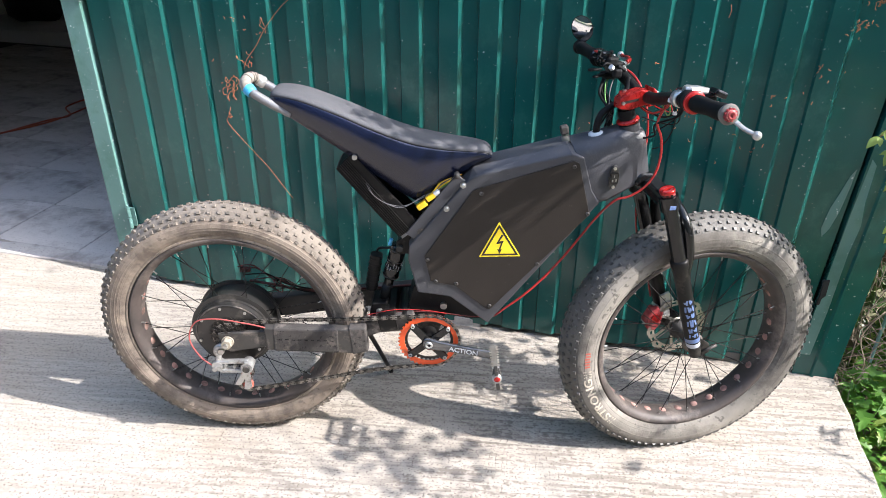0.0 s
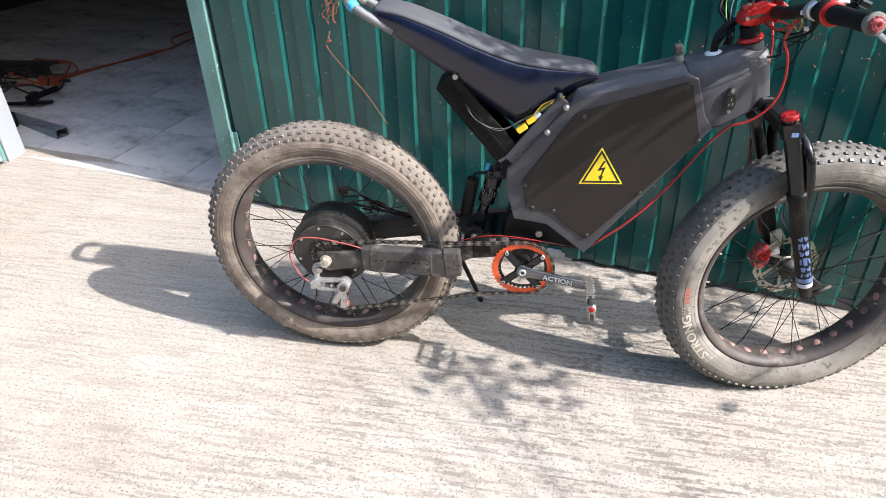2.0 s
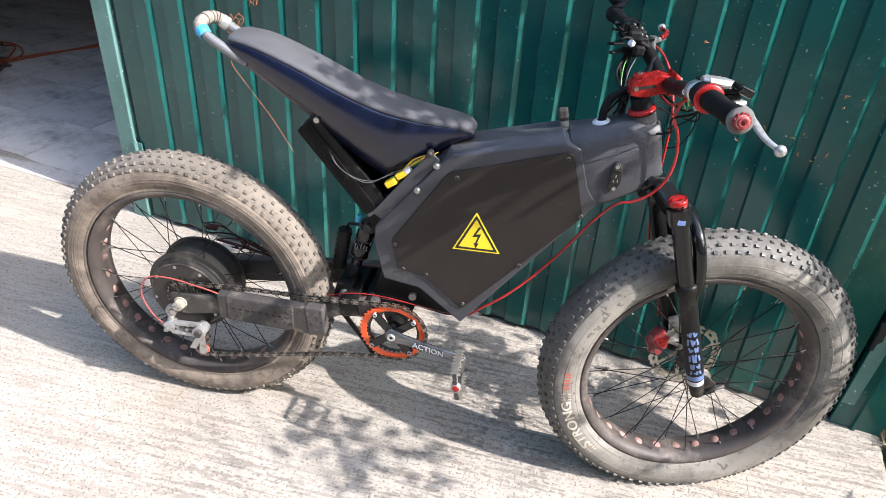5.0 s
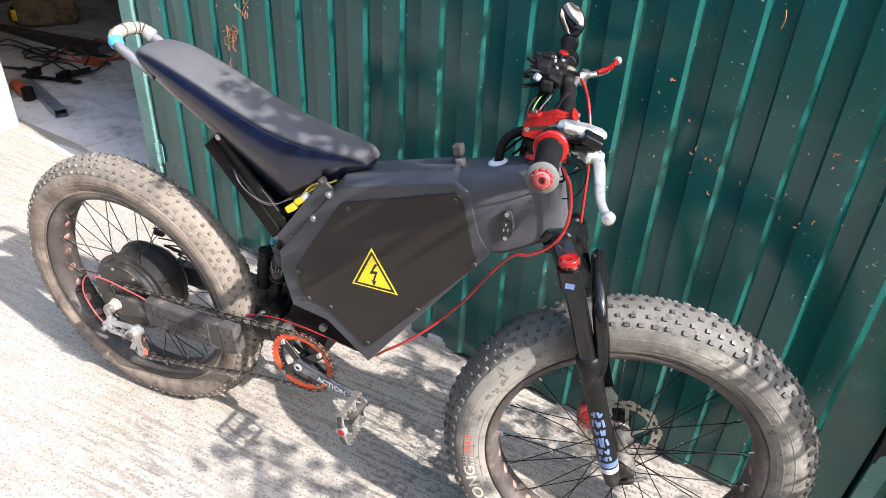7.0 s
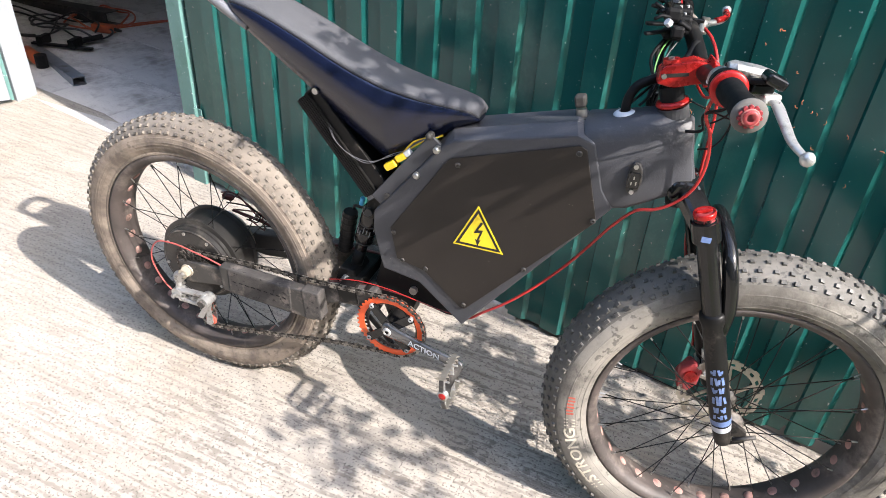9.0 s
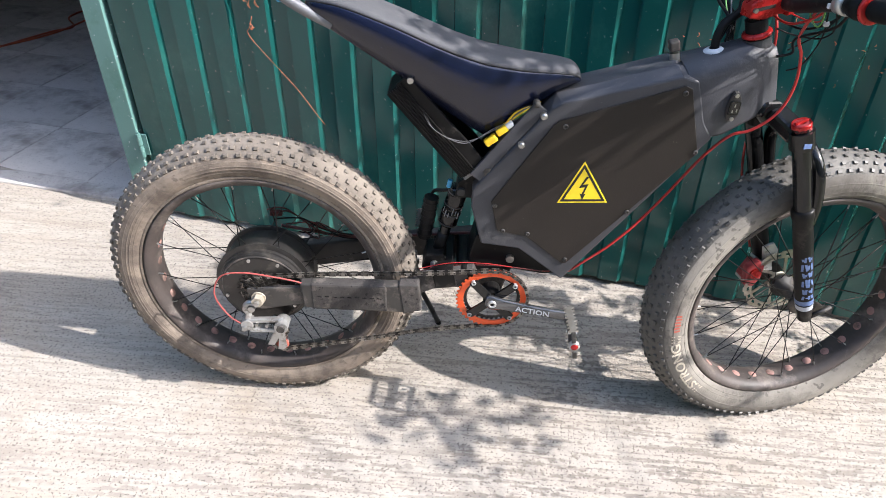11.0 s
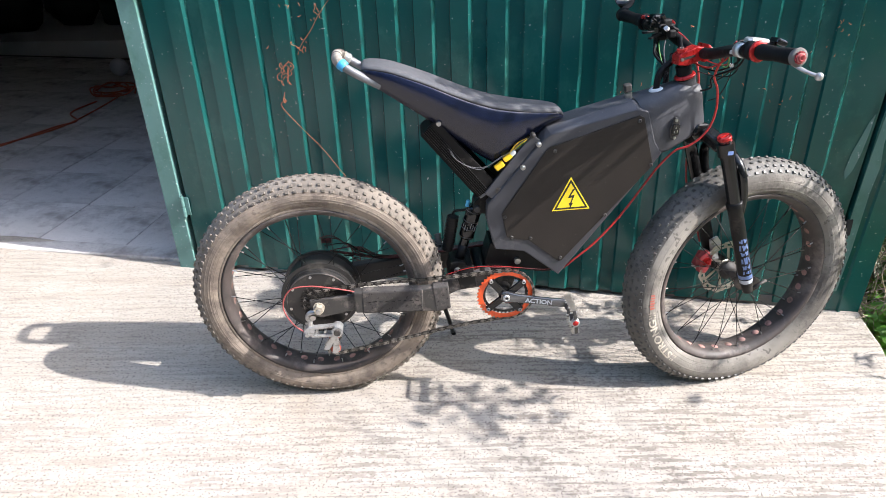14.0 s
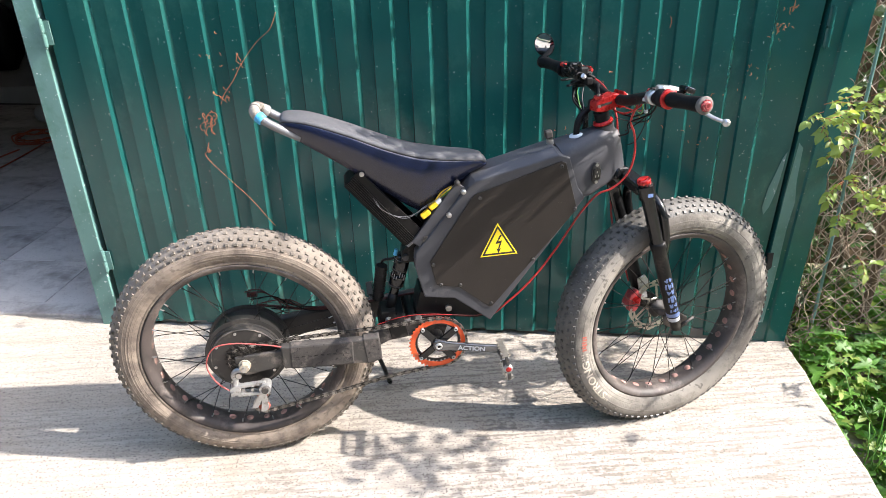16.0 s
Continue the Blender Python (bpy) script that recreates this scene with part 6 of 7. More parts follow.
hose("brake_hose", [sp(1.066, 0.176, 1.104), sp(1.082, 0.130, 1.09), sp(1.096, 0.090, 1.05), sp(1.108, 0.065, 0.98), sp(1.115, 0.07, 0.88), sp(1.125, 0.09, 0.76), sp(1.155, 0.108, 0.64), sp(1.205, 0.108, 0.52), sp(FC[0] - 0.075, 0.085, FC[2] + 0.08)], 0.0030, "red_cable", "red front brake hose")
hose("red_wire", [sp(1.046, -0.15, 1.10), sp(1.06, -0.10, 1.06), sp(1.06, -0.03, 1.03), sp(1.05, 0.03, 1.04), sp(1.045, 0.06, 1.055)], 0.0024, "red_cable", "thin red cable round the bar")
hose("black_wire", [sp(1.04, -0.20, 1.10), sp(1.07, -0.14, 1.05), sp(1.06, -0.06, 1.01), (1.075, -0.045, 0.985), (1.05, -0.04, 0.975)], 0.0026, "matt_black", "black throttle wire")
hose("black_wire", [sp(1.04, -0.17, 1.10), sp(1.085, -0.12, 1.06), sp(1.09, -0.03, 1.02), sp(1.07, 0.05, 1.03), sp(1.03, 0.09, 1.05), (0.99, 0.05, 1.03), (0.95, 0.0, 0.99)], 0.0024, "matt_black", "black control wire")
hose("black_wire", [sp(1.03, 0.16, 1.10), sp(1.00, 0.12, 1.06), (0.985, 0.06, 1.02), (0.975, 0.03, 0.995), (0.965, 0.01, 0.985)], 0.0026, "matt_black", "black control wire")
for k in range(3):
    hose("black_cable", [sp(1.022 - 0.008 * k, 0.175 - 0.022 * k, 1.092), sp(1.000 - 0.010 * k, 0.135 - 0.015 * k, 1.062 - 0.004 * k), (0.992 - 0.008 * k, 0.070 - 0.008 * k, 1.020), (0.988 - 0.006 * k, 0.040 - 0.004 * k, 0.990), (0.985, 0.020, 0.965)], 0.0036, "matt_black", "black control cable")
hose("grey_wire", [sp(1.03, 0.17, 1.10), sp(1.01, 0.13, 1.05), (0.995, 0.07, 1.01), (0.985, 0.04, 1.0)], 0.0022, "grey_wire", "thin grey wire")
LOOPS = (
    ([(1.060, -0.160, 1.092), (1.078, -0.125, 1.060), (1.092, -0.085, 1.028), (1.086, -0.050, 1.000), (1.060, -0.046, 0.985)], "black_wire", "matt_black", "thin black wire looping to the neck"),
    ([(1.050, -0.150, 1.090), (1.085, -0.120, 1.040), (1.100, -0.070, 1.012), (1.080, -0.030, 1.008), (1.040, -0.026, 1.020)], "black_wire", "matt_black", "thin black wire looping to the neck"),
    ([(1.046, -0.130, 1.086), (1.062, -0.112, 1.052), (1.068, -0.092, 1.040), (1.060, -0.078, 1.058), (1.046, -0.080, 1.086)], "green_wire", "green_wire", "thin green wire wound round the bar"),
    ([(1.064, -0.105, 1.072), (1.088, -0.075, 1.045), (1.094, -0.030, 1.036), (1.080, 0.020, 1.044), (1.060, 0.060, 1.066)], "red_wire", "red_cable", "thin red wire in front of the stem"),
    ([(1.020, 0.150, 1.092), (0.996, 0.110, 1.070), (0.986, 0.075, 1.040), (0.990, 0.050, 1.010)], "green_wire", "green_wire", "thin green wire behind the stem"),
    ([(1.028, 0.130, 1.090), (1.004, 0.095, 1.060), (0.992, 0.062, 1.030), (0.986, 0.040, 0.998)], "grey_wire", "grey_wire", "thin grey wire behind the stem"),
    ([(1.070, -0.110, 1.070), (1.098, -0.080, 1.020), (1.100, -0.062, 0.980), (1.088, -0.055, 0.955), (1.070, -0.045, 0.945)], "black_wire", "matt_black", "thin black wire hanging before the neck"),
)
for line, kind_name, mat_key, text in LOOPS:
    hose(kind_name, [sp(*p) for p in line], 0.0015, mat_key, text)
for x, y, z in ((1.072, -0.092, 1.082), (1.085, -0.095, 1.045), (1.03, -0.16, 1.09)):
    p = S @ Vector((x, y, z))
    part("cable_tie", Geo().box(p, (0.010, 0.008, 0.009)), "white_plastic", bike, "white cable clip", bevel=0.002)

# ---- things in the garage ----
def on_floor(x, y, h=0.0):
    return (x, y, floor_z(x) + h)


def cable(name, pts, r, mat, label, k=8, h=0.006):
    gg = Geo().tube(smooth_path([on_floor(x, y, h + dz) for x, y, dz in pts], k), r, 6)
    return tagged(part(name, gg, mat), label, "cable")


def coil_points(cx, cy, rx, ry, turns, seed, lift=0.03):
    q = random.Random(seed)
    out = []
    for i in range(turns * 9):
        a = i * 2 * math.pi / 9
        f = 0.75 + 0.35 * q.random()
        out.append((cx + rx * f * math.cos(a) + q.uniform(-0.03, 0.03), cy + ry * f * math.sin(a) + q.uniform(-0.03, 0.03), q.random() * lift))
    return out


cable("extension_cable", coil_points(-3.12, 3.35, 0.20, 0.20, 2, 1, 0.06) + [(-2.85, 3.55, 0), (-2.7, 3.95, 0), (-2.62, 4.1, 0), (-2.75, 4.3, 0), (-2.7, 4.6, 0)], 0.006, "cable_orange", "orange extension cable in a loose heap on the garage floor")
cable("extension_cable", coil_points(-2.68, 4.85, 0.14, 0.16, 4, 2, 0.05) + [(-2.62, 4.2, 0), (-2.68, 3.9, 0), (-2.85, 3.6, 0), (-3.0, 3.3, 0)], 0.006, "cable_orange", "orange cable coiled on the garage floor near the step")
cable("power_cable", coil_points(-3.05, 3.08, 0.26, 0.16, 2, 3, 0.08), 0.006, "cable_black", "black power cable tangled on the garage floor")
cable("power_cable", coil_points(-3.35, 3.0, 0.33, 0.16, 2, 4, 0.08), 0.006, "cable_black", "black cable in loose loops beside a steel tube")

TUBE = Matrix.Translation(on_floor(-2.352, 2.515, 0.005)) @ pose(0, 0, 0, 0, 2.0, 156)
steel_tube = thing("steel_tube", TUBE, "grey square steel tube lying on the garage floor, its end open", "steel tube")
g = Geo()
ring_o = [(-0.031, 0.0), (0.031, 0.0), (0.031, 0.042), (-0.031, 0.042)]
ring_i = [(-0.028, 0.003), (0.028, 0.003), (0.028, 0.039), (-0.028, 0.039)]
v = [(x, y, z) for x in (0.0, 0.85) for ring in (ring_o, ring_i) for y, z in ring]
f = []
for i in range(4):
    j = (i + 1) % 4
    f += [(i, j, j + 8, i + 8), (i + 4, i + 12, j + 12, j + 4), (i, i + 4, j + 4, j), (i + 8, j + 8, j + 12, i + 12)]
part("wall", g.add(v, f), "tube_blue", steel_tube)

BEAM = Matrix.Translation(on_floor(-2.99, 3.31, 0.0)) @ pose(0, 0, 0, 0, 2, 177)
beam = thing("steel_channel", BEAM, "long dark steel channel lying on the garage floor", "steel channel")
part("web", Geo().box((0.75, 0, 0.045), (1.5, 0.008, 0.09)), "dusty_black", beam)
part("flange", Geo().box((0.75, -0.048, 0.086), (1.5, 0.092, 0.008)), "dusty_black", beam)
part("flange", Geo().box((0.75, -0.048, 0.004), (1.5, 0.092, 0.008)), "dusty_black", beam)

CLAMP = Matrix.Translation(on_floor(-2.86, 2.86, 0.0)) @ pose(0, 0, 0, 0, 2, 20)
clamp = thing("bench_clamp", CLAMP, "black steel bar clamp lying among cables on the floor", "clamp")
part("bar", Geo().box((0, 0, 0.02), (0.34, 0.03, 0.012)), "matt_black", clamp, bevel=0.002)
part("jaw", Geo().box((-0.12, 0.03, 0.035), (0.03, 0.10, 0.05)), "matt_black", clamp, bevel=0.004)
part("jaw", Geo().box((0.06, 0.03, 0.035), (0.035, 0.10, 0.05)), "matt_black", clamp, bevel=0.004)
part("handle", Geo().cyl((0.06, 0.08, 0.03), (0.16, 0.15, 0.05), 0.016, 12), "matt_black", clamp)
PLUG = Matrix.Translation(on_floor(-2.93, 3.22, 0.0)) @ pose(0, 0, 0, 0, 2, 15)
plug = thing("socket_block", PLUG, "orange cable socket block on the garage floor", "socket")
part("body", Geo().box((0, 0, 0.028), (0.14, 0.055, 0.05)), "cable_orange", plug, bevel=0.01)
part("cable_grommet", Geo().cyl((0.07, 0, 0.028), (0.11, 0, 0.024), 0.012, 10, 0.008), "cable_black", plug)
GRINDER = Matrix.Translation(on_floor(-2.80, 2.63, 0.0)) @ pose(0, 0, 0, 0, 2, -20)
grinder = thing("power_tool", GRINDER, "small orange and black power tool lying on the garage floor", "power tool")
part("body", Geo().loft([[(x, r * math.cos(a), 0.035 + r * math.sin(a)) for a in [2 * math.pi * j / 12 for j in range(12)]] for x, r in ((-0.1, 0.024), (-0.08, 0.032), (0.0, 0.03), (0.06, 0.035), (0.09, 0.028))]), "cable_orange", grinder)
part("head", Geo().cyl((0.11, 0, 0.005), (0.11, 0, 0.07), 0.03, 14), "matt_black", grinder)

g = Geo()
rings = []
q = random.Random(9)
for z, w, d in ((0.0, 0.29, 0.20), (0.05, 0.33, 0.23), (0.13, 0.34, 0.23), (0.22, 0.30, 0.20), (0.32, 0.31, 0.19), (0.42, 0.27, 0.14), (0.50, 0.29, 0.10), (0.57, 0.25, 0.05)):
    ring = []
    for k in range(28):
        a = 2 * math.pi * k / 28
        cx, cy = math.cos(a), math.sin(a)
        crease = 1 + 0.22 * noise.noise((cx * 1.6, cy * 1.6, z * 6.0)) + 0.10 * noise.noise((cx * 5, cy * 5, z * 15))
        ring.append(Vector((w * crease * math.copysign(abs(cx) ** 0.55, cx), d * crease * math.copysign(abs(cy) ** 0.65, cy), z + (0.05 * noise.noise((cx * 3, cy * 3, 7.0)) if z > 0.3 else 0.0))))
    rings.append(ring)
sack = part("paper_sack", g.loft(rings), "sack", m=Matrix.Translation(on_floor(-3.98, 3.73)) @ pose(0, 0, 0, 0, 2, 70) @ Matrix.Scale(0.66, 4))
tagged(sack, "crumpled brown paper sack standing on the dim garage floor", "sack")
BOTTLE = Matrix.Translation(on_floor(-3.84, 3.385, 0.093)) @ Matrix.Scale(0.7, 4)
yb = thing("spray_can", BOTTLE, "yellow and black spray can standing on the steel channel", "spray can")
part("can", Geo().lathe([(0.001, 0), (0.026, 0), (0.026, 0.09), (0.02, 0.105), (0.001, 0.105)], axis=(0, 0, 1), n=18), "yellow_plug", yb)
part("cap", Geo().lathe([(0.001, 0.105), (0.018, 0.105), (0.016, 0.135), (0.001, 0.135)], axis=(0, 0, 1), n=18), "matt_black", yb)
LZ = 0.30


def lumpy(name, c, r, seed, mat, label, cat):
    gg = Geo()
    rings = []
    for i in range(11):
        a = math.pi * i / 10
        ring = []
        for j in range(20):
            b = 2 * math.pi * j / 20
            d = Vector((max(math.sin(a), 0.02) * math.cos(b), max(math.sin(a), 0.02) * math.sin(b), -math.cos(a)))
            s = 1 + 0.22 * noise.noise(d * 1.7 + Vector((seed, 0, 0))) + 0.08 * noise.noise(d * 5 + Vector((0, seed, 0)))
            ring.append(Vector((d.x * r[0] * s, d.y * r[1] * s, max(-r[2] * 0.8, d.z * r[2] * s) + r[2] * 0.8)))
        rings.append(ring)
    return tagged(part(name, gg.loft(rings), mat, m=Matrix.Translation(c)), label, cat)


lumpy("rubbish_bag", (-4.55, 7.05, LZ), (0.32, 0.28, 0.45), 1.3, "bag", "full black plastic bag on the step at the back", "bag")
lumpy("rubbish_bag", (-4.05, 7.35, LZ), (0.27, 0.25, 0.40), 4.1, "bag", "black plastic bag slumped beside a dark green barrel", "bag")
barrel = thing("barrel", Matrix.Translation((-3.55, 7.4, LZ)), "dark green plastic barrel on the step in the dim garage", "barrel")
part("body", Geo().lathe([(0.001, 0), (0.20, 0), (0.22, 0.03), (0.235, 0.3), (0.22, 0.58), (0.2, 0.6), (0.001, 0.6)], axis=(0, 0, 1), n=28), "bottle", barrel)
part("lid", Geo().lathe([(0.001, 0.6), (0.21, 0.6), (0.21, 0.63), (0.001, 0.63)], axis=(0, 0, 1), n=28), "matt_black", barrel)
tagged(part("ball", Geo().ball(on_floor(-2.86, 5.45, 0.075), 0.075, 16), "white_plastic"), "small pale ball on the garage floor by the step", "ball")

# ---- dry vines on the door ----
def vine(name, lines, r, label):
    gg = Geo()
    for ln in lines:
        gg.tube(smooth_path([(u, -0.0185 - 0.003 * (i % 2), z) for i, (u, z) in enumerate(ln)], 5), r, 5)
    return tagged(part(name, gg, "twig", m=DOOR), label, "vine")


def curl(u, z, s, k, seed):
    """A small wandering tendril."""
    q = random.Random(seed)
    out, a = [(u, z)], q.uniform(0, 6.28)
    for _ in range(k * 2):
        a += q.uniform(-1.3, 1.3)
        pu, pz = out[-1]
        nu, nz = pu + 0.28 * s * math.cos(a), pz + 0.36 * s * math.sin(a)
        if abs(nu - u) > s or abs(nz - z) > 1.4 * s:
            a += 2.2
            nu, nz = pu + 0.2 * s * math.cos(a), pz + 0.2 * s * math.sin(a)
        out.append((nu, nz))
    return out


vine("dry_vine", [[(0.825, 1.21), (0.80, 1.16), (0.75, 1.12), (0.69, 1.052), (0.655, 1.0), (0.617, 0.954), (0.60, 0.92)], curl(0.69, 1.06, 0.02, 7, 1), curl(0.60, 0.94, 0.02, 8, 2), curl(0.63, 0.93, 0.015, 6, 3)], 0.0009, "dry orange vine tendril clinging to the green door")
vine("dry_vine", [curl(0.535, 0.85, 0.03, 16, 4), curl(0.555, 0.865, 0.025, 12, 5), [(0.535, 0.79), (0.525, 0.76), (0.515, 0.745), (0.53, 0.72), (0.586, 0.651), (0.65, 0.58), (0.70, 0.505), (0.726, 0.472)], curl(0.525, 0.77, 0.014, 7, 6)], 0.0009, "curled dry orange vine with one long hanging strand")
def flecks(u, z, du, dz, count, seed):
    """Short stubs of torn vine scattered round a point."""
    q = random.Random(seed)
    out = []
    for _ in range(count):
        a, b, t, k = u + q.gauss(0, du), z + q.gauss(0, dz), q.uniform(0, 6.28), q.uniform(0.002, 0.006)
        out.append([(a, b), (a + k * math.cos(t), b + k * math.sin(t)), (a + k * 1.9 * math.cos(t + 0.4), b + k * 1.9 * math.sin(t + 0.4))])
    return out


vine("dry_vine", [curl(2.47, 1.17, 0.016, 10, 7), [(2.475, 1.25), (2.472, 1.20), (2.468, 1.17)], curl(2.44, 1.11, 0.012, 7, 8)] + flecks(2.45, 1.12, 0.025, 0.03, 16, 9) + flecks(2.38, 1.00, 0.02, 0.02, 7, 10) + flecks(2.29, 0.91, 0.03, 0.02, 6, 11), 0.0012, "scraps of dry orange vine stuck to the green door")
vine("dry_vine", [[(2.088, 1.165), (2.092, 1.15), (2.089, 1.13)]] + flecks(1.75, 0.78, 0.03, 0.03, 6, 12) + flecks(2.0, 0.82, 0.06, 0.03, 8, 13) + flecks(2.2, 0.72, 0.05, 0.05, 7, 14) + flecks(1.9, 1.0, 0.05, 0.05, 5, 15), 0.0010, "small scraps of dry vine on the green door")
vine("dry_vine", flecks(0.62, 1.03, 0.05, 0.06, 10, 16) + flecks(0.55, 0.88, 0.02, 0.03, 8, 17), 0.0010, "torn ends of a dry vine on the green door")

# ---- fence and plants beside the drive ----
FENCE = pose(1.50, 1.80, 0, 0, 0, -9)
fence = thing("wire_fence", FENCE, "rusty chain-link fence beside the garage, overgrown with dry vines", "fence")
for x in (0.05, 1.9):
    part("post", Geo().cyl((x, 0, -0.4), (x, 0, 1.75), 0.006, 10), "green_post", fence, "thin blue-green steel rod")
part("top_wire", Geo().tube([(0, 0, 1.6), (2.6, 0, 1.6)], 0.002, 5), "wire", fence)
g = Geo()
for i in range(-28, 46):
    for s in (1, -1):
        pts = []
        for j in range(33):
            z = -0.35 + j * 0.06
            x = i * 0.06 + s * (z + 0.35)
            if 0 <= x <= 2.6:
                pts.append((x, 0.003 * s * (1 if j % 2 else -1), z))
        if len(pts) > 1:
            g.tube(pts, 0.0016, 3)
tagged(part("mesh", g, "wire", fence), "diamond wire mesh", kind="stuff")

boards = thing("board_fence", pose(1.62, 2.75, 0, 0, 0, -9), "weathered brown board fence behind the wire mesh", "fence")
q = random.Random(21)
for i in range(18):
    part("board", Geo().box((i * 0.125 + 0.06, q.uniform(-0.01, 0.01), 0.72 + q.uniform(-0.04, 0.04)), (0.115, 0.022, 2.1)), "wood", boards)
part("rail", Geo().box((1.1, 0.03, 1.2), (2.3, 0.04, 0.07)), "wood", boards)

g = Geo()
q = random.Random(31)
for i in range(380):
    x, z = q.uniform(-0.04, 0.85), q.uniform(-0.30, 0.85)
    y = q.uniform(-0.09, 0.05)
    pts = [Vector((x, y, z))]
    d = Vector((q.uniform(-1, 1), q.uniform(-0.4, 0.4), q.uniform(-1, 1))).normalized()
    for _ in range(q.randint(4, 9)):
        d = (d + Vector((q.uniform(-0.7, 0.7), q.uniform(-0.4, 0.4), q.uniform(-0.8, 0.6)))).normalized()
        nx = pts[-1] + d * q.uniform(0.04, 0.10)
        nx.y = max(-0.11, min(0.08, nx.y))
        nx.x = max(-0.06, nx.x)
        pts.append(nx)
    g.tube(smooth_path(pts, 3), q.uniform(0.0007, 0.0021), 4)
tagged(part("dry_vine_tangle", g, "dry", m=FENCE), "tangle of dry brown vine stems on the fence", "vine", kind="stuff")
trunk = Geo().tube(smooth_path([(0.26, 0.05, -0.35), (0.28, 0.06, 0.1), (0.25, 0.04, 0.6), (0.30, 0.06, 1.1), (0.28, 0.06, 1.7)], 5), 0.017, 9)
tagged(part("vine_trunk", trunk, "bark", m=FENCE), "old brown climbing stem on the fence", "stem")


def leaf_mesh(name, mat, length, width, fold=0.25, droop=0.25):
    rows = ((0.0, 0.04), (0.2, 0.75), (0.45, 1.0), (0.7, 0.72), (1.0, 0.03))
    v, f = [], []
    for t, w in rows:
        z = -droop * length * t * t
        h = width / 2 * w
        v += [(t * length, -h, z + fold * h), (t * length, 0, z), (t * length, h, z + fold * h)]
    for i in range(4):
        a = i * 3
        f += [(a, a + 1, a + 4, a + 3), (a + 1, a + 2, a + 5, a + 4)]
    gg = Geo().add(v, f, True)
    return gg.mesh(name, M[mat]), (v, f)


def facing(p, d, up, roll=0.0):
    """A pose at p whose x runs along d and whose z leans to up."""
    d = Vector(d).normalized()
    s = Vector(up).cross(d).normalized()
    m = Matrix((d, s, d.cross(s))).transposed().to_4x4()
    return Matrix.Translation(p) @ m @ pose(0, 0, 0, roll)


young, young_data = leaf_mesh("leaf", "leaf_light", 0.056, 0.032)


def lobed_mesh(name, mat, size):
    """A leaf with five pointed lobes round its stalk end, folded along the midrib."""
    v = [(0.30 * size, 0, 0)]
    outline = ((0, 0.02), (-0.14, 0.24), (0.06, 0.40), (0.30, 0.13), (0.56, 0.50), (0.55, 0.16), (0.80, 0.20), (1.20, 0.0))
    ring = [(x, y) for x, y in outline] + [(x, -y) for x, y in reversed(outline[:-1])]
    v += [(x * size, y * size, size * (0.30 * abs(y) - 0.22 * x * x)) for x, y in ring]
    k = len(ring)
    f = [(0, 1 + i, 1 + (i + 1) % k) for i in range(k)]
    return Geo().add(v, f, True).mesh(name, M[mat]), (v, f)


broad, broad_data = lobed_mesh("leaf", "leaf", 0.085)
bright, bright_data = lobed_mesh("leaf", "leaf_light", 0.072)

def leaf_heap(spots_in, data):
    gg = Geo()
    for m in spots_in:
        gg.add([m @ Vector(v) for v in data[0]], data[1], True)
    return gg


# a climbing shrub with sprays of small paired leaflets
shrub = thing("climbing_shrub", Matrix.Identity(4), "climbing shrub with sprays of yellow-green leaves hanging over the fence", "shrub")
q = random.Random(41)
stem_geo = Geo()
spots = []
KNOTS = ((1.24, 0.965, 0.036, 9), (1.165, 0.945, 0.020, 4), (1.31, 0.975, 0.03, 5), (1.26, 0.89, 0.022, 4), (1.36, 1.02, 0.03, 4), (1.40, 0.73, 0.028, 5), (1.31, 0.76, 0.014, 2), (1.47, 0.66, 0.03, 4), (1.46, 0.90, 0.03, 4), (1.54, 0.97, 0.05, 7), (1.50, 0.45, 0.04, 3), (1.62, 0.72, 0.06, 7), (1.34, 0.64, 0.02, 2))
for kx, kz, wide, count in KNOTS:
    for i in range(count):
        p = on_drive(kx + q.gauss(0, wide), 1.62 + q.uniform(-0.04, 0.05), kz + q.gauss(0, wide))
        d = Vector((q.uniform(-1.0, 0.8), q.uniform(-0.7, 0.1), q.uniform(-0.5, 0.7))).normalized()
        pts = [p]
        for s in range(4):
            d = (d + Vector((q.uniform(-0.25, 0.25), q.uniform(-0.25, 0.15), q.uniform(-0.3, 0.05)))).normalized()
            pts.append(pts[-1] + d * q.uniform(0.012, 0.022))
        stem_geo.tube(pts, 0.0011, 4)
        for s in range(1, 5):
            side = d.cross(Vector((0, 0, 1))).normalized()
            for sg in (-1, 1):
                spots.append((pts[s], (d * q.uniform(0.3, 1.0) + side * sg + Vector((0, 0, q.uniform(-0.5, 0.3)))).normalized(), q.uniform(0.28, 0.56)))
        spots.append((pts[-1], d, q.uniform(0.5, 0.8)))
q.shuffle(spots)
tagged(part("stem", stem_geo, "twig", shrub), "thin brown stems", kind="stuff")


def tip(p, d, s):
    return facing(p, d, (q.uniform(-0.6, 0.9), q.uniform(-0.9, 0.1), 1)) @ Matrix.Scale(s, 4)


tagged(part("leaves", leaf_heap([tip(*sp_) for sp_ in spots[300:]], young_data), "leaf_light", shrub), "young yellow-green leaves", kind="stuff")
for sp_ in spots[:300]:
    part("leaf", young, None, shrub, m=tip(*sp_))


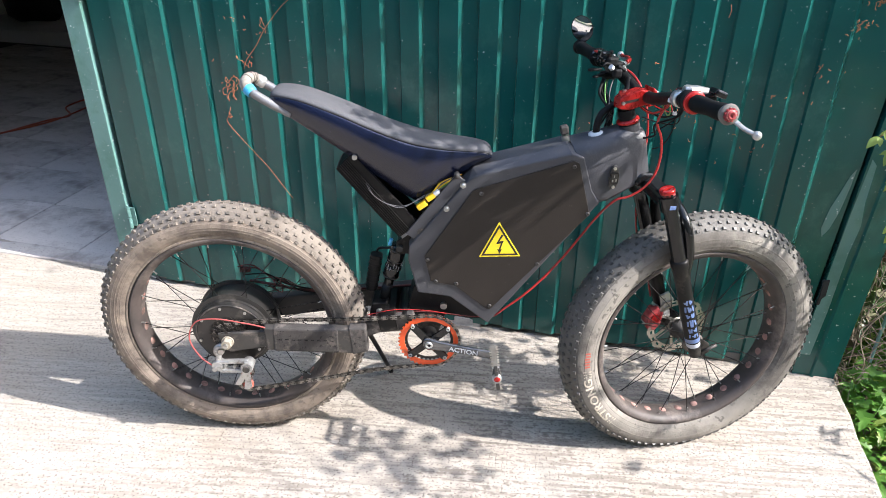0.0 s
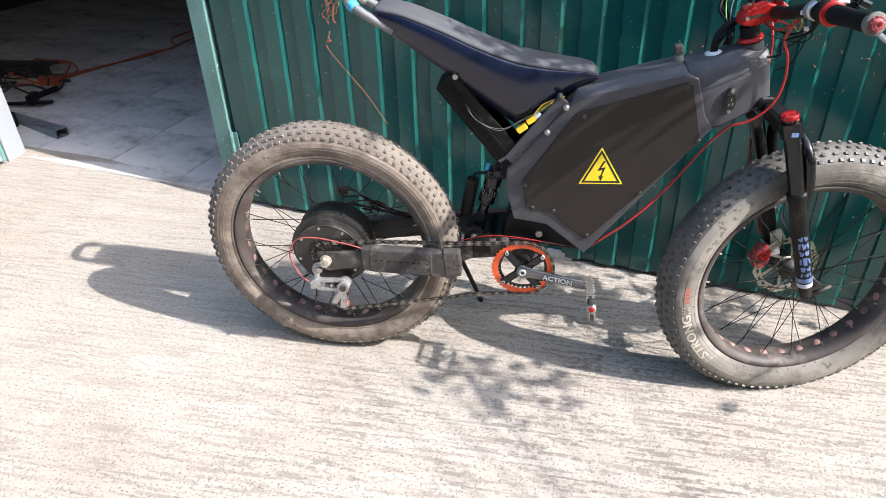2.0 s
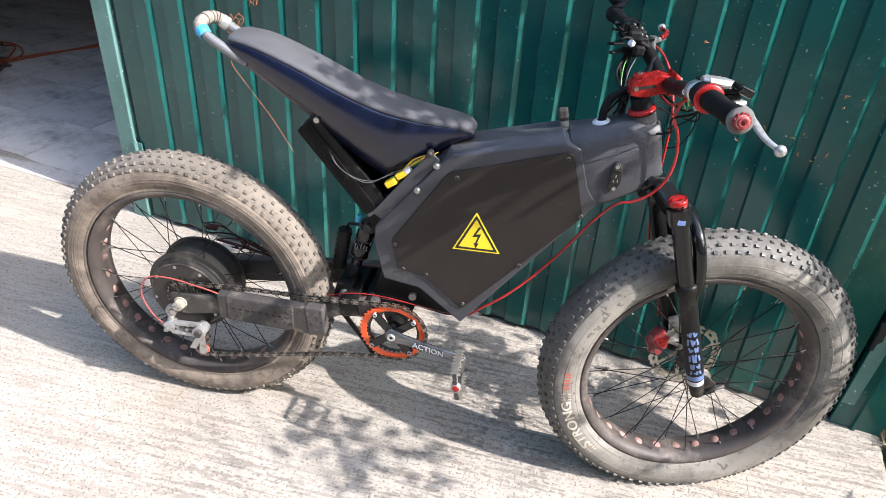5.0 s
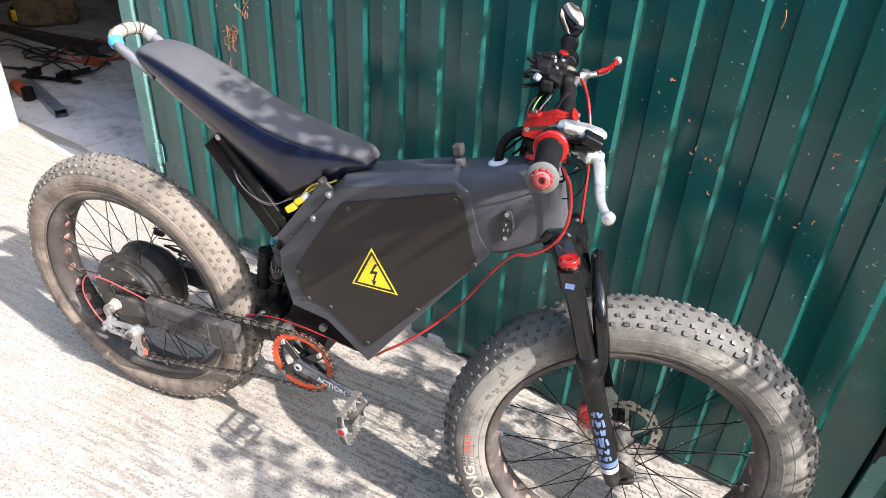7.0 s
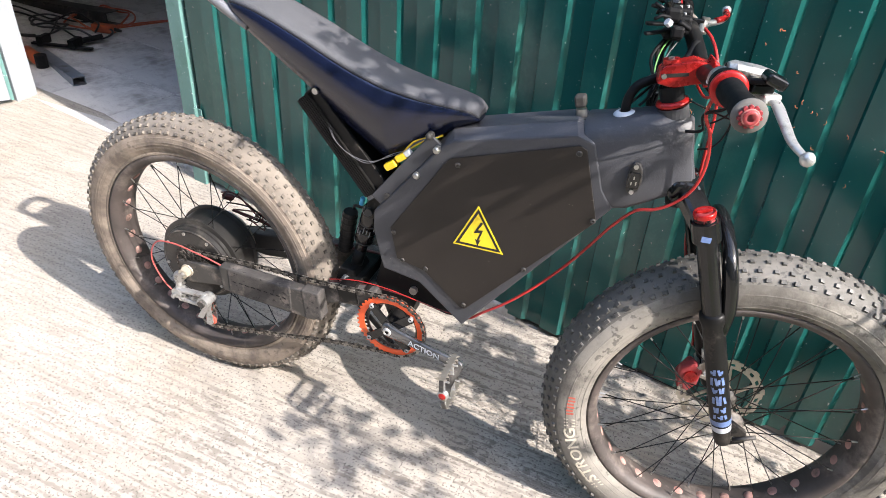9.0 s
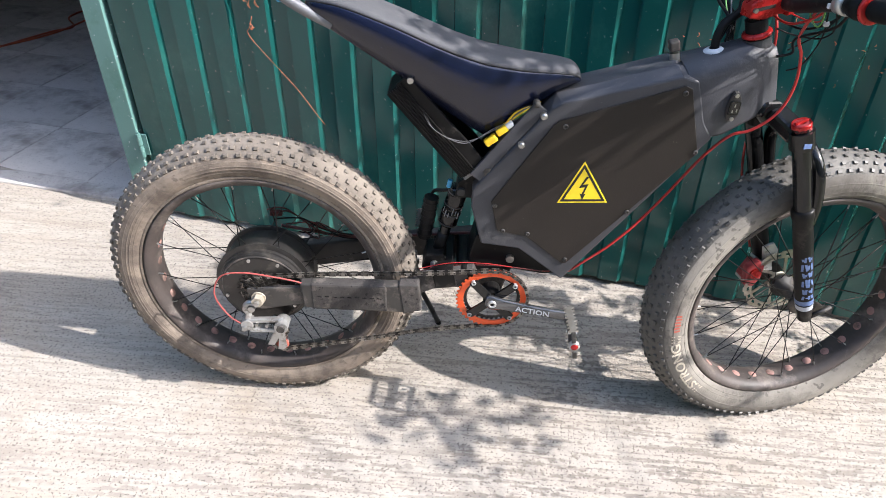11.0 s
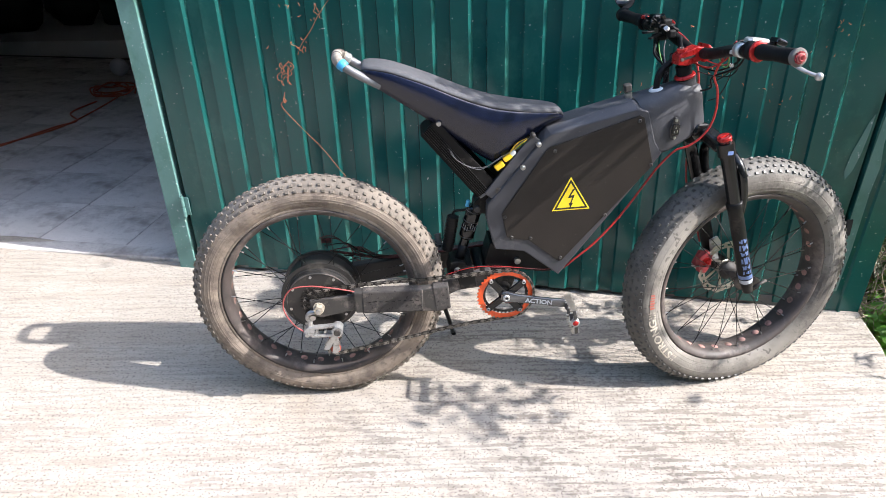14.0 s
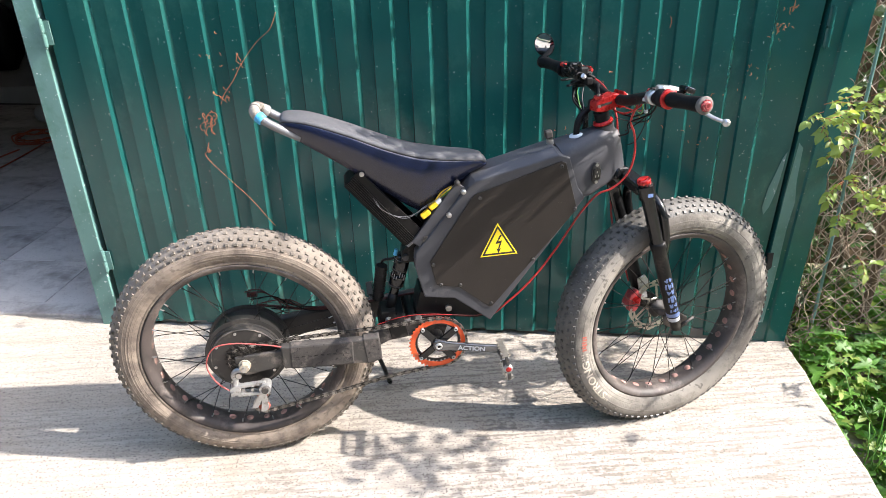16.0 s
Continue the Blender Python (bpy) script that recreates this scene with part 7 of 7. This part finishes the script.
# low broad-leaved weeds along the slab's edge
weeds = thing("weed_bed", Matrix.Identity(4), "dense bed of broad green weeds along the driveway's edge", "weeds")
q = random.Random(51)
near, rest = [], []
for i in range(3600):
    y = q.uniform(0.3, 2.15)
    x0 = 1.417 - 0.16 * (1.735 - y) + max(0.0, y - 1.70) * 0.6
    x = x0 + 0.03 + q.random() ** 1.3 * (0.92 + 0.35 * noise.noise((y * 2.6, 3.0, 0)))
    y += 0.14 * noise.noise((x * 4, 8.0, 0)) if y < 0.7 else 0.0
    top = -0.11 + 0.15 * min(1, (x - x0) * 2.4) + 0.10 * noise.noise((x * 3, y * 3, 0)) + 0.09 * max(0.0, min(1.0, (y - 1.40) / 0.3))
    p = on_drive(x, y, top - q.random() * 0.13)
    a = q.uniform(0, 2 * math.pi)
    d = Vector((math.cos(a), math.sin(a), q.uniform(-0.15, 0.55)))
    m = facing(p, d, (q.uniform(-0.5, 0.5), q.uniform(-0.6, 0.2), 1)) @ Matrix.Scale(q.uniform(0.34, 0.86), 4)
    (near if x - x0 < 0.42 and 0.85 < y and len(near) < 300 else rest).append(m)
for i, m in enumerate(near):
    part("leaf", broad if i % 5 < 3 else bright, None, weeds, m=m)
tagged(part("leaves", leaf_heap([m for i, m in enumerate(rest) if i % 3], broad_data), "leaf", weeds), "broad green weed leaves", kind="stuff")
tagged(part("young_leaves", leaf_heap(rest[::3], bright_data), "leaf_light", weeds), "lighter young weed leaves", kind="stuff")
g = Geo()
for i in range(160):
    y = q.uniform(0.5, 1.75)
    x = 1.417 - 0.16 * (1.735 - y) + q.uniform(0.05, 0.8)
    p = on_drive(x, y, -0.16)
    g.tube([p, p + Vector((q.uniform(-0.03, 0.03), q.uniform(-0.03, 0.03), 0.1)), p + Vector((q.uniform(-0.06, 0.06), q.uniform(-0.06, 0.06), 0.2))], 0.002, 4)
tagged(part("stalk", g, "leaf", weeds), "green weed stalks", kind="stuff")

# added leaves filling the ground behind the wire mesh, their colour darkened for shade
hedge = thing("hedge", FENCE, "leafy undergrowth added behind the wire mesh, coloured dark for the shade there", "hedge")
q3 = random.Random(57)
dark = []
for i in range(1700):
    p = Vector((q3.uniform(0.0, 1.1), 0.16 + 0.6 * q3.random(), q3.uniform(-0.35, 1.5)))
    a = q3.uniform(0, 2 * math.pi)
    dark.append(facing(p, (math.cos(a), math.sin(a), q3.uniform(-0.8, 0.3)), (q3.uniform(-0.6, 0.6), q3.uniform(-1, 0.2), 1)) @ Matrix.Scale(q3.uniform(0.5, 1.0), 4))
tagged(part("leaves", leaf_heap(dark, broad_data), "leaf_dark", hedge), "leaves coloured dark green to stand for shade", kind="stuff")
for i in range(9):
    x = 0.06 + 0.12 * i
    part("stem", Geo().tube(smooth_path([(x, 0.3, -0.4), (x + q3.uniform(-0.08, 0.08), 0.28, 0.2), (x + q3.uniform(-0.1, 0.1), 0.3, 0.8), (x + q3.uniform(-0.12, 0.12), 0.32, 1.5)], 4), q3.uniform(0.006, 0.014), 6), "bark", hedge)

# yellowing leaves and straw at the door's corner
straw = Geo()
for i in range(70):
    p = on_drive(1.44 + q.uniform(-0.02, 0.10), 1.74 + q.uniform(-0.06, 0.06), q.uniform(-0.1, 0.04))
    d = Vector((q.uniform(-1, 1), q.uniform(-1, 1), q.uniform(-0.2, 1))).normalized()
    straw.tube([p, p + d * 0.05, p + d * 0.09 + Vector((0, 0, -0.015))], 0.0012, 4)
tagged(part("straw", straw, "dry"), "dry straw and leaf litter at the foot of the door post", "straw", kind="stuff")

# ---- the tree whose leaves shade the drive ----
tree = thing("tree", Matrix.Identity(4), "small garden tree with an open leafy crown beside the driveway", "tree")
SUN_RUN = Vector((1.16, -0.165, 1.0))
CROWN = SLOPE @ (Vector((-0.30, 1.80, 0)) + 2.6 * SUN_RUN)
q = random.Random(61)
FORK = Vector((4.1, -0.55, 2.2))
base = Vector((4.4, -0.8, -0.45))
limbs = Geo().tube(smooth_path([base, base + Vector((-0.05, 0, 0.9)), base + Vector((-0.2, 0.1, 1.8)), FORK], 5), [0.09 - 0.0033 * i for i in range(16)], 10)
part("trunk", limbs, "bark", tree)
clumps = []
while len(clumps) < 7:
    o = Vector((q.uniform(-1, 1), q.uniform(-1, 1), q.uniform(-1, 1)))
    c = CROWN + Vector((o.x * 1.05, o.y * 0.60, o.z * 0.5))
    g0 = SLOPE.inverted() @ c
    g0 = g0 - SUN_RUN * g0.z
    if 0.1 < o.length < 1 and g0.y > 1.72 and g0.x > -0.9:
        clumps.append((c, 7, 0.12))


def over(p, far):
    """The place far metres towards the sun from p."""
    return p + SUN * far


# outer sprays over the drive, the seat and the door
for x, y, n in ((-0.32, 1.28, 3), (-0.24, 1.28, 6), (-0.17, 1.33, 5), (-0.10, 1.27, 10), (-0.05, 1.24, 7), (0.01, 1.31, 9), (0.08, 1.34, 6), (-0.10, 1.19, 5), (-0.03, 1.18, 5), (0.15, 1.35, 4), (0.21, 1.27, 4), (0.14, 1.26, 4), (0.65, 1.32, 3), (0.58, 1.37, 3)):
    clumps.append((over(on_drive(x, y), q.uniform(2.2, 2.6)), n, 0.030))
for x, n in ((0.36, 7), (0.41, 12), (0.46, 14), (0.51, 14), (0.56, 14), (0.61, 14), (0.66, 10), (0.72, 7), (0.78, 6), (0.84, 5)):
    clumps.append((over(BIKE @ Vector((x, q.uniform(-0.02, 0.02), 0.95 + max(0, 0.5 - x) * 0.35)), q.uniform(1.5, 1.9)), n, 0.034))
for i in range(34):
    u, z = q.uniform(0.9, 2.6), q.uniform(0.1, 1.35)
    clumps.append((over(DOOR @ Vector((u, -0.02, z)), (1.95 - z) * 1.55 + q.uniform(0, 0.4)), 8, 0.05))
# low fine sprays close to the front of the bicycle
fronds = []
for i in range(44):
    a = radians(q.uniform(2, 62))
    spot = BIKE @ STEER @ Vector((FC[0] + 0.375 * math.cos(a), FC[1] + q.uniform(-0.055, 0.01), FC[2] + 0.375 * math.sin(a)))
    fronds.append((over(spot, q.uniform(0.62, 0.82)), 3, 0.012))
for i in range(9):
    fronds.append((over(BIKE @ Vector((q.uniform(0.88, 1.07), -0.045, q.uniform(0.86, 0.97))), q.uniform(1.15, 1.3)), 2, 0.016))
for i in range(9):
    fronds.append((over(BIKE @ Vector((q.uniform(0.66, 0.90), -0.02, q.uniform(0.89, 0.94))), q.uniform(1.15, 1.4)), 3, 0.02))
for i in range(5):
    fronds.append((over(on_drive(1.26 + 0.03 * q.random(), 1.36 + 0.03 * i), q.uniform(0.8, 0.9)), 2, 0.010))
heap = []
for i, (c, count, wide) in enumerate(clumps):
    if i % 9 == 0:
        part("limb", Geo().tube([FORK, (FORK + c) / 2 + Vector((0, 0, 0.12)), c], [0.004, 0.003, 0.0015], 5), "bark", tree)
    for j in range(count):
        p = c + Vector((q.gauss(0, wide), q.gauss(0, wide), q.gauss(0, wide * 0.85)))
        a = q.uniform(0, 2 * math.pi)
        heap.append(facing(p, (math.cos(a), math.sin(a), q.uniform(-0.6, 0.3)), (q.uniform(-0.6, 0.6), q.uniform(-0.6, 0.6), 1)) @ Matrix.Scale(q.uniform(0.75, 1.2), 4))
tagged(part("crown", leaf_heap(heap, young_data), "leaf", tree), "open crown of narrow green leaves", kind="stuff")
narrow_data = leaf_mesh("leaf", "leaf", 0.062, 0.0135, 0.2, 0.3)[1]
heap, twigs = [], Geo()
for i, (c, count, wide) in enumerate(fronds):
    d = Vector((q.uniform(-0.4, 0.4), q.uniform(-1, 1), q.uniform(-0.7, 0.1))).normalized()
    twigs.tube([c - d * 0.07, c, c + d * 0.05], 0.0012, 4)
    for j in range(count):
        p = c + d * q.uniform(-0.05, 0.05) + Vector((q.gauss(0, wide), q.gauss(0, wide), q.gauss(0, wide)))
        heap.append(facing(p, d + Vector((q.uniform(-0.5, 0.5), q.uniform(-0.5, 0.5), q.uniform(-0.5, 0.3))), (q.uniform(0.2, 1.0), q.uniform(-0.5, 0.5), 1)) @ Matrix.Scale(q.uniform(0.8, 1.3), 4))
tagged(part("fronds", leaf_heap(heap, narrow_data), "leaf", tree), "fine low sprays of narrow leaves", kind="stuff")
part("twig", twigs, "bark", tree)

# ---- paving slabs of the garage floor ----
tile = Geo()
TX, TY, J = 0.42, 0.40, 0.0028
tile.add([(J, J, 0.0), (TX - J, J, 0.0), (TX - J, TY - J, 0.0), (J, TY - J, 0.0), (J - 0.0015, J - 0.0015, -0.003), (TX - J + 0.0015, J - 0.0015, -0.003), (TX - J + 0.0015, TY - J + 0.0015, -0.003), (J - 0.0015, TY - J + 0.0015, -0.003)],
         [(0, 1, 2, 3), (0, 4, 5, 1), (1, 5, 6, 2), (2, 6, 7, 3), (3, 7, 4, 0)])
tile_mesh = tile.mesh("paving_slab", M["slab"])
q = random.Random(71)
for i in range(-8, 6):
    for j in range(0, 9):
        part("paving_slab", tile_mesh, None, garage_floor, m=Matrix.Translation((i * TX, j * TY, 0.0 + q.uniform(0, 0.002))))
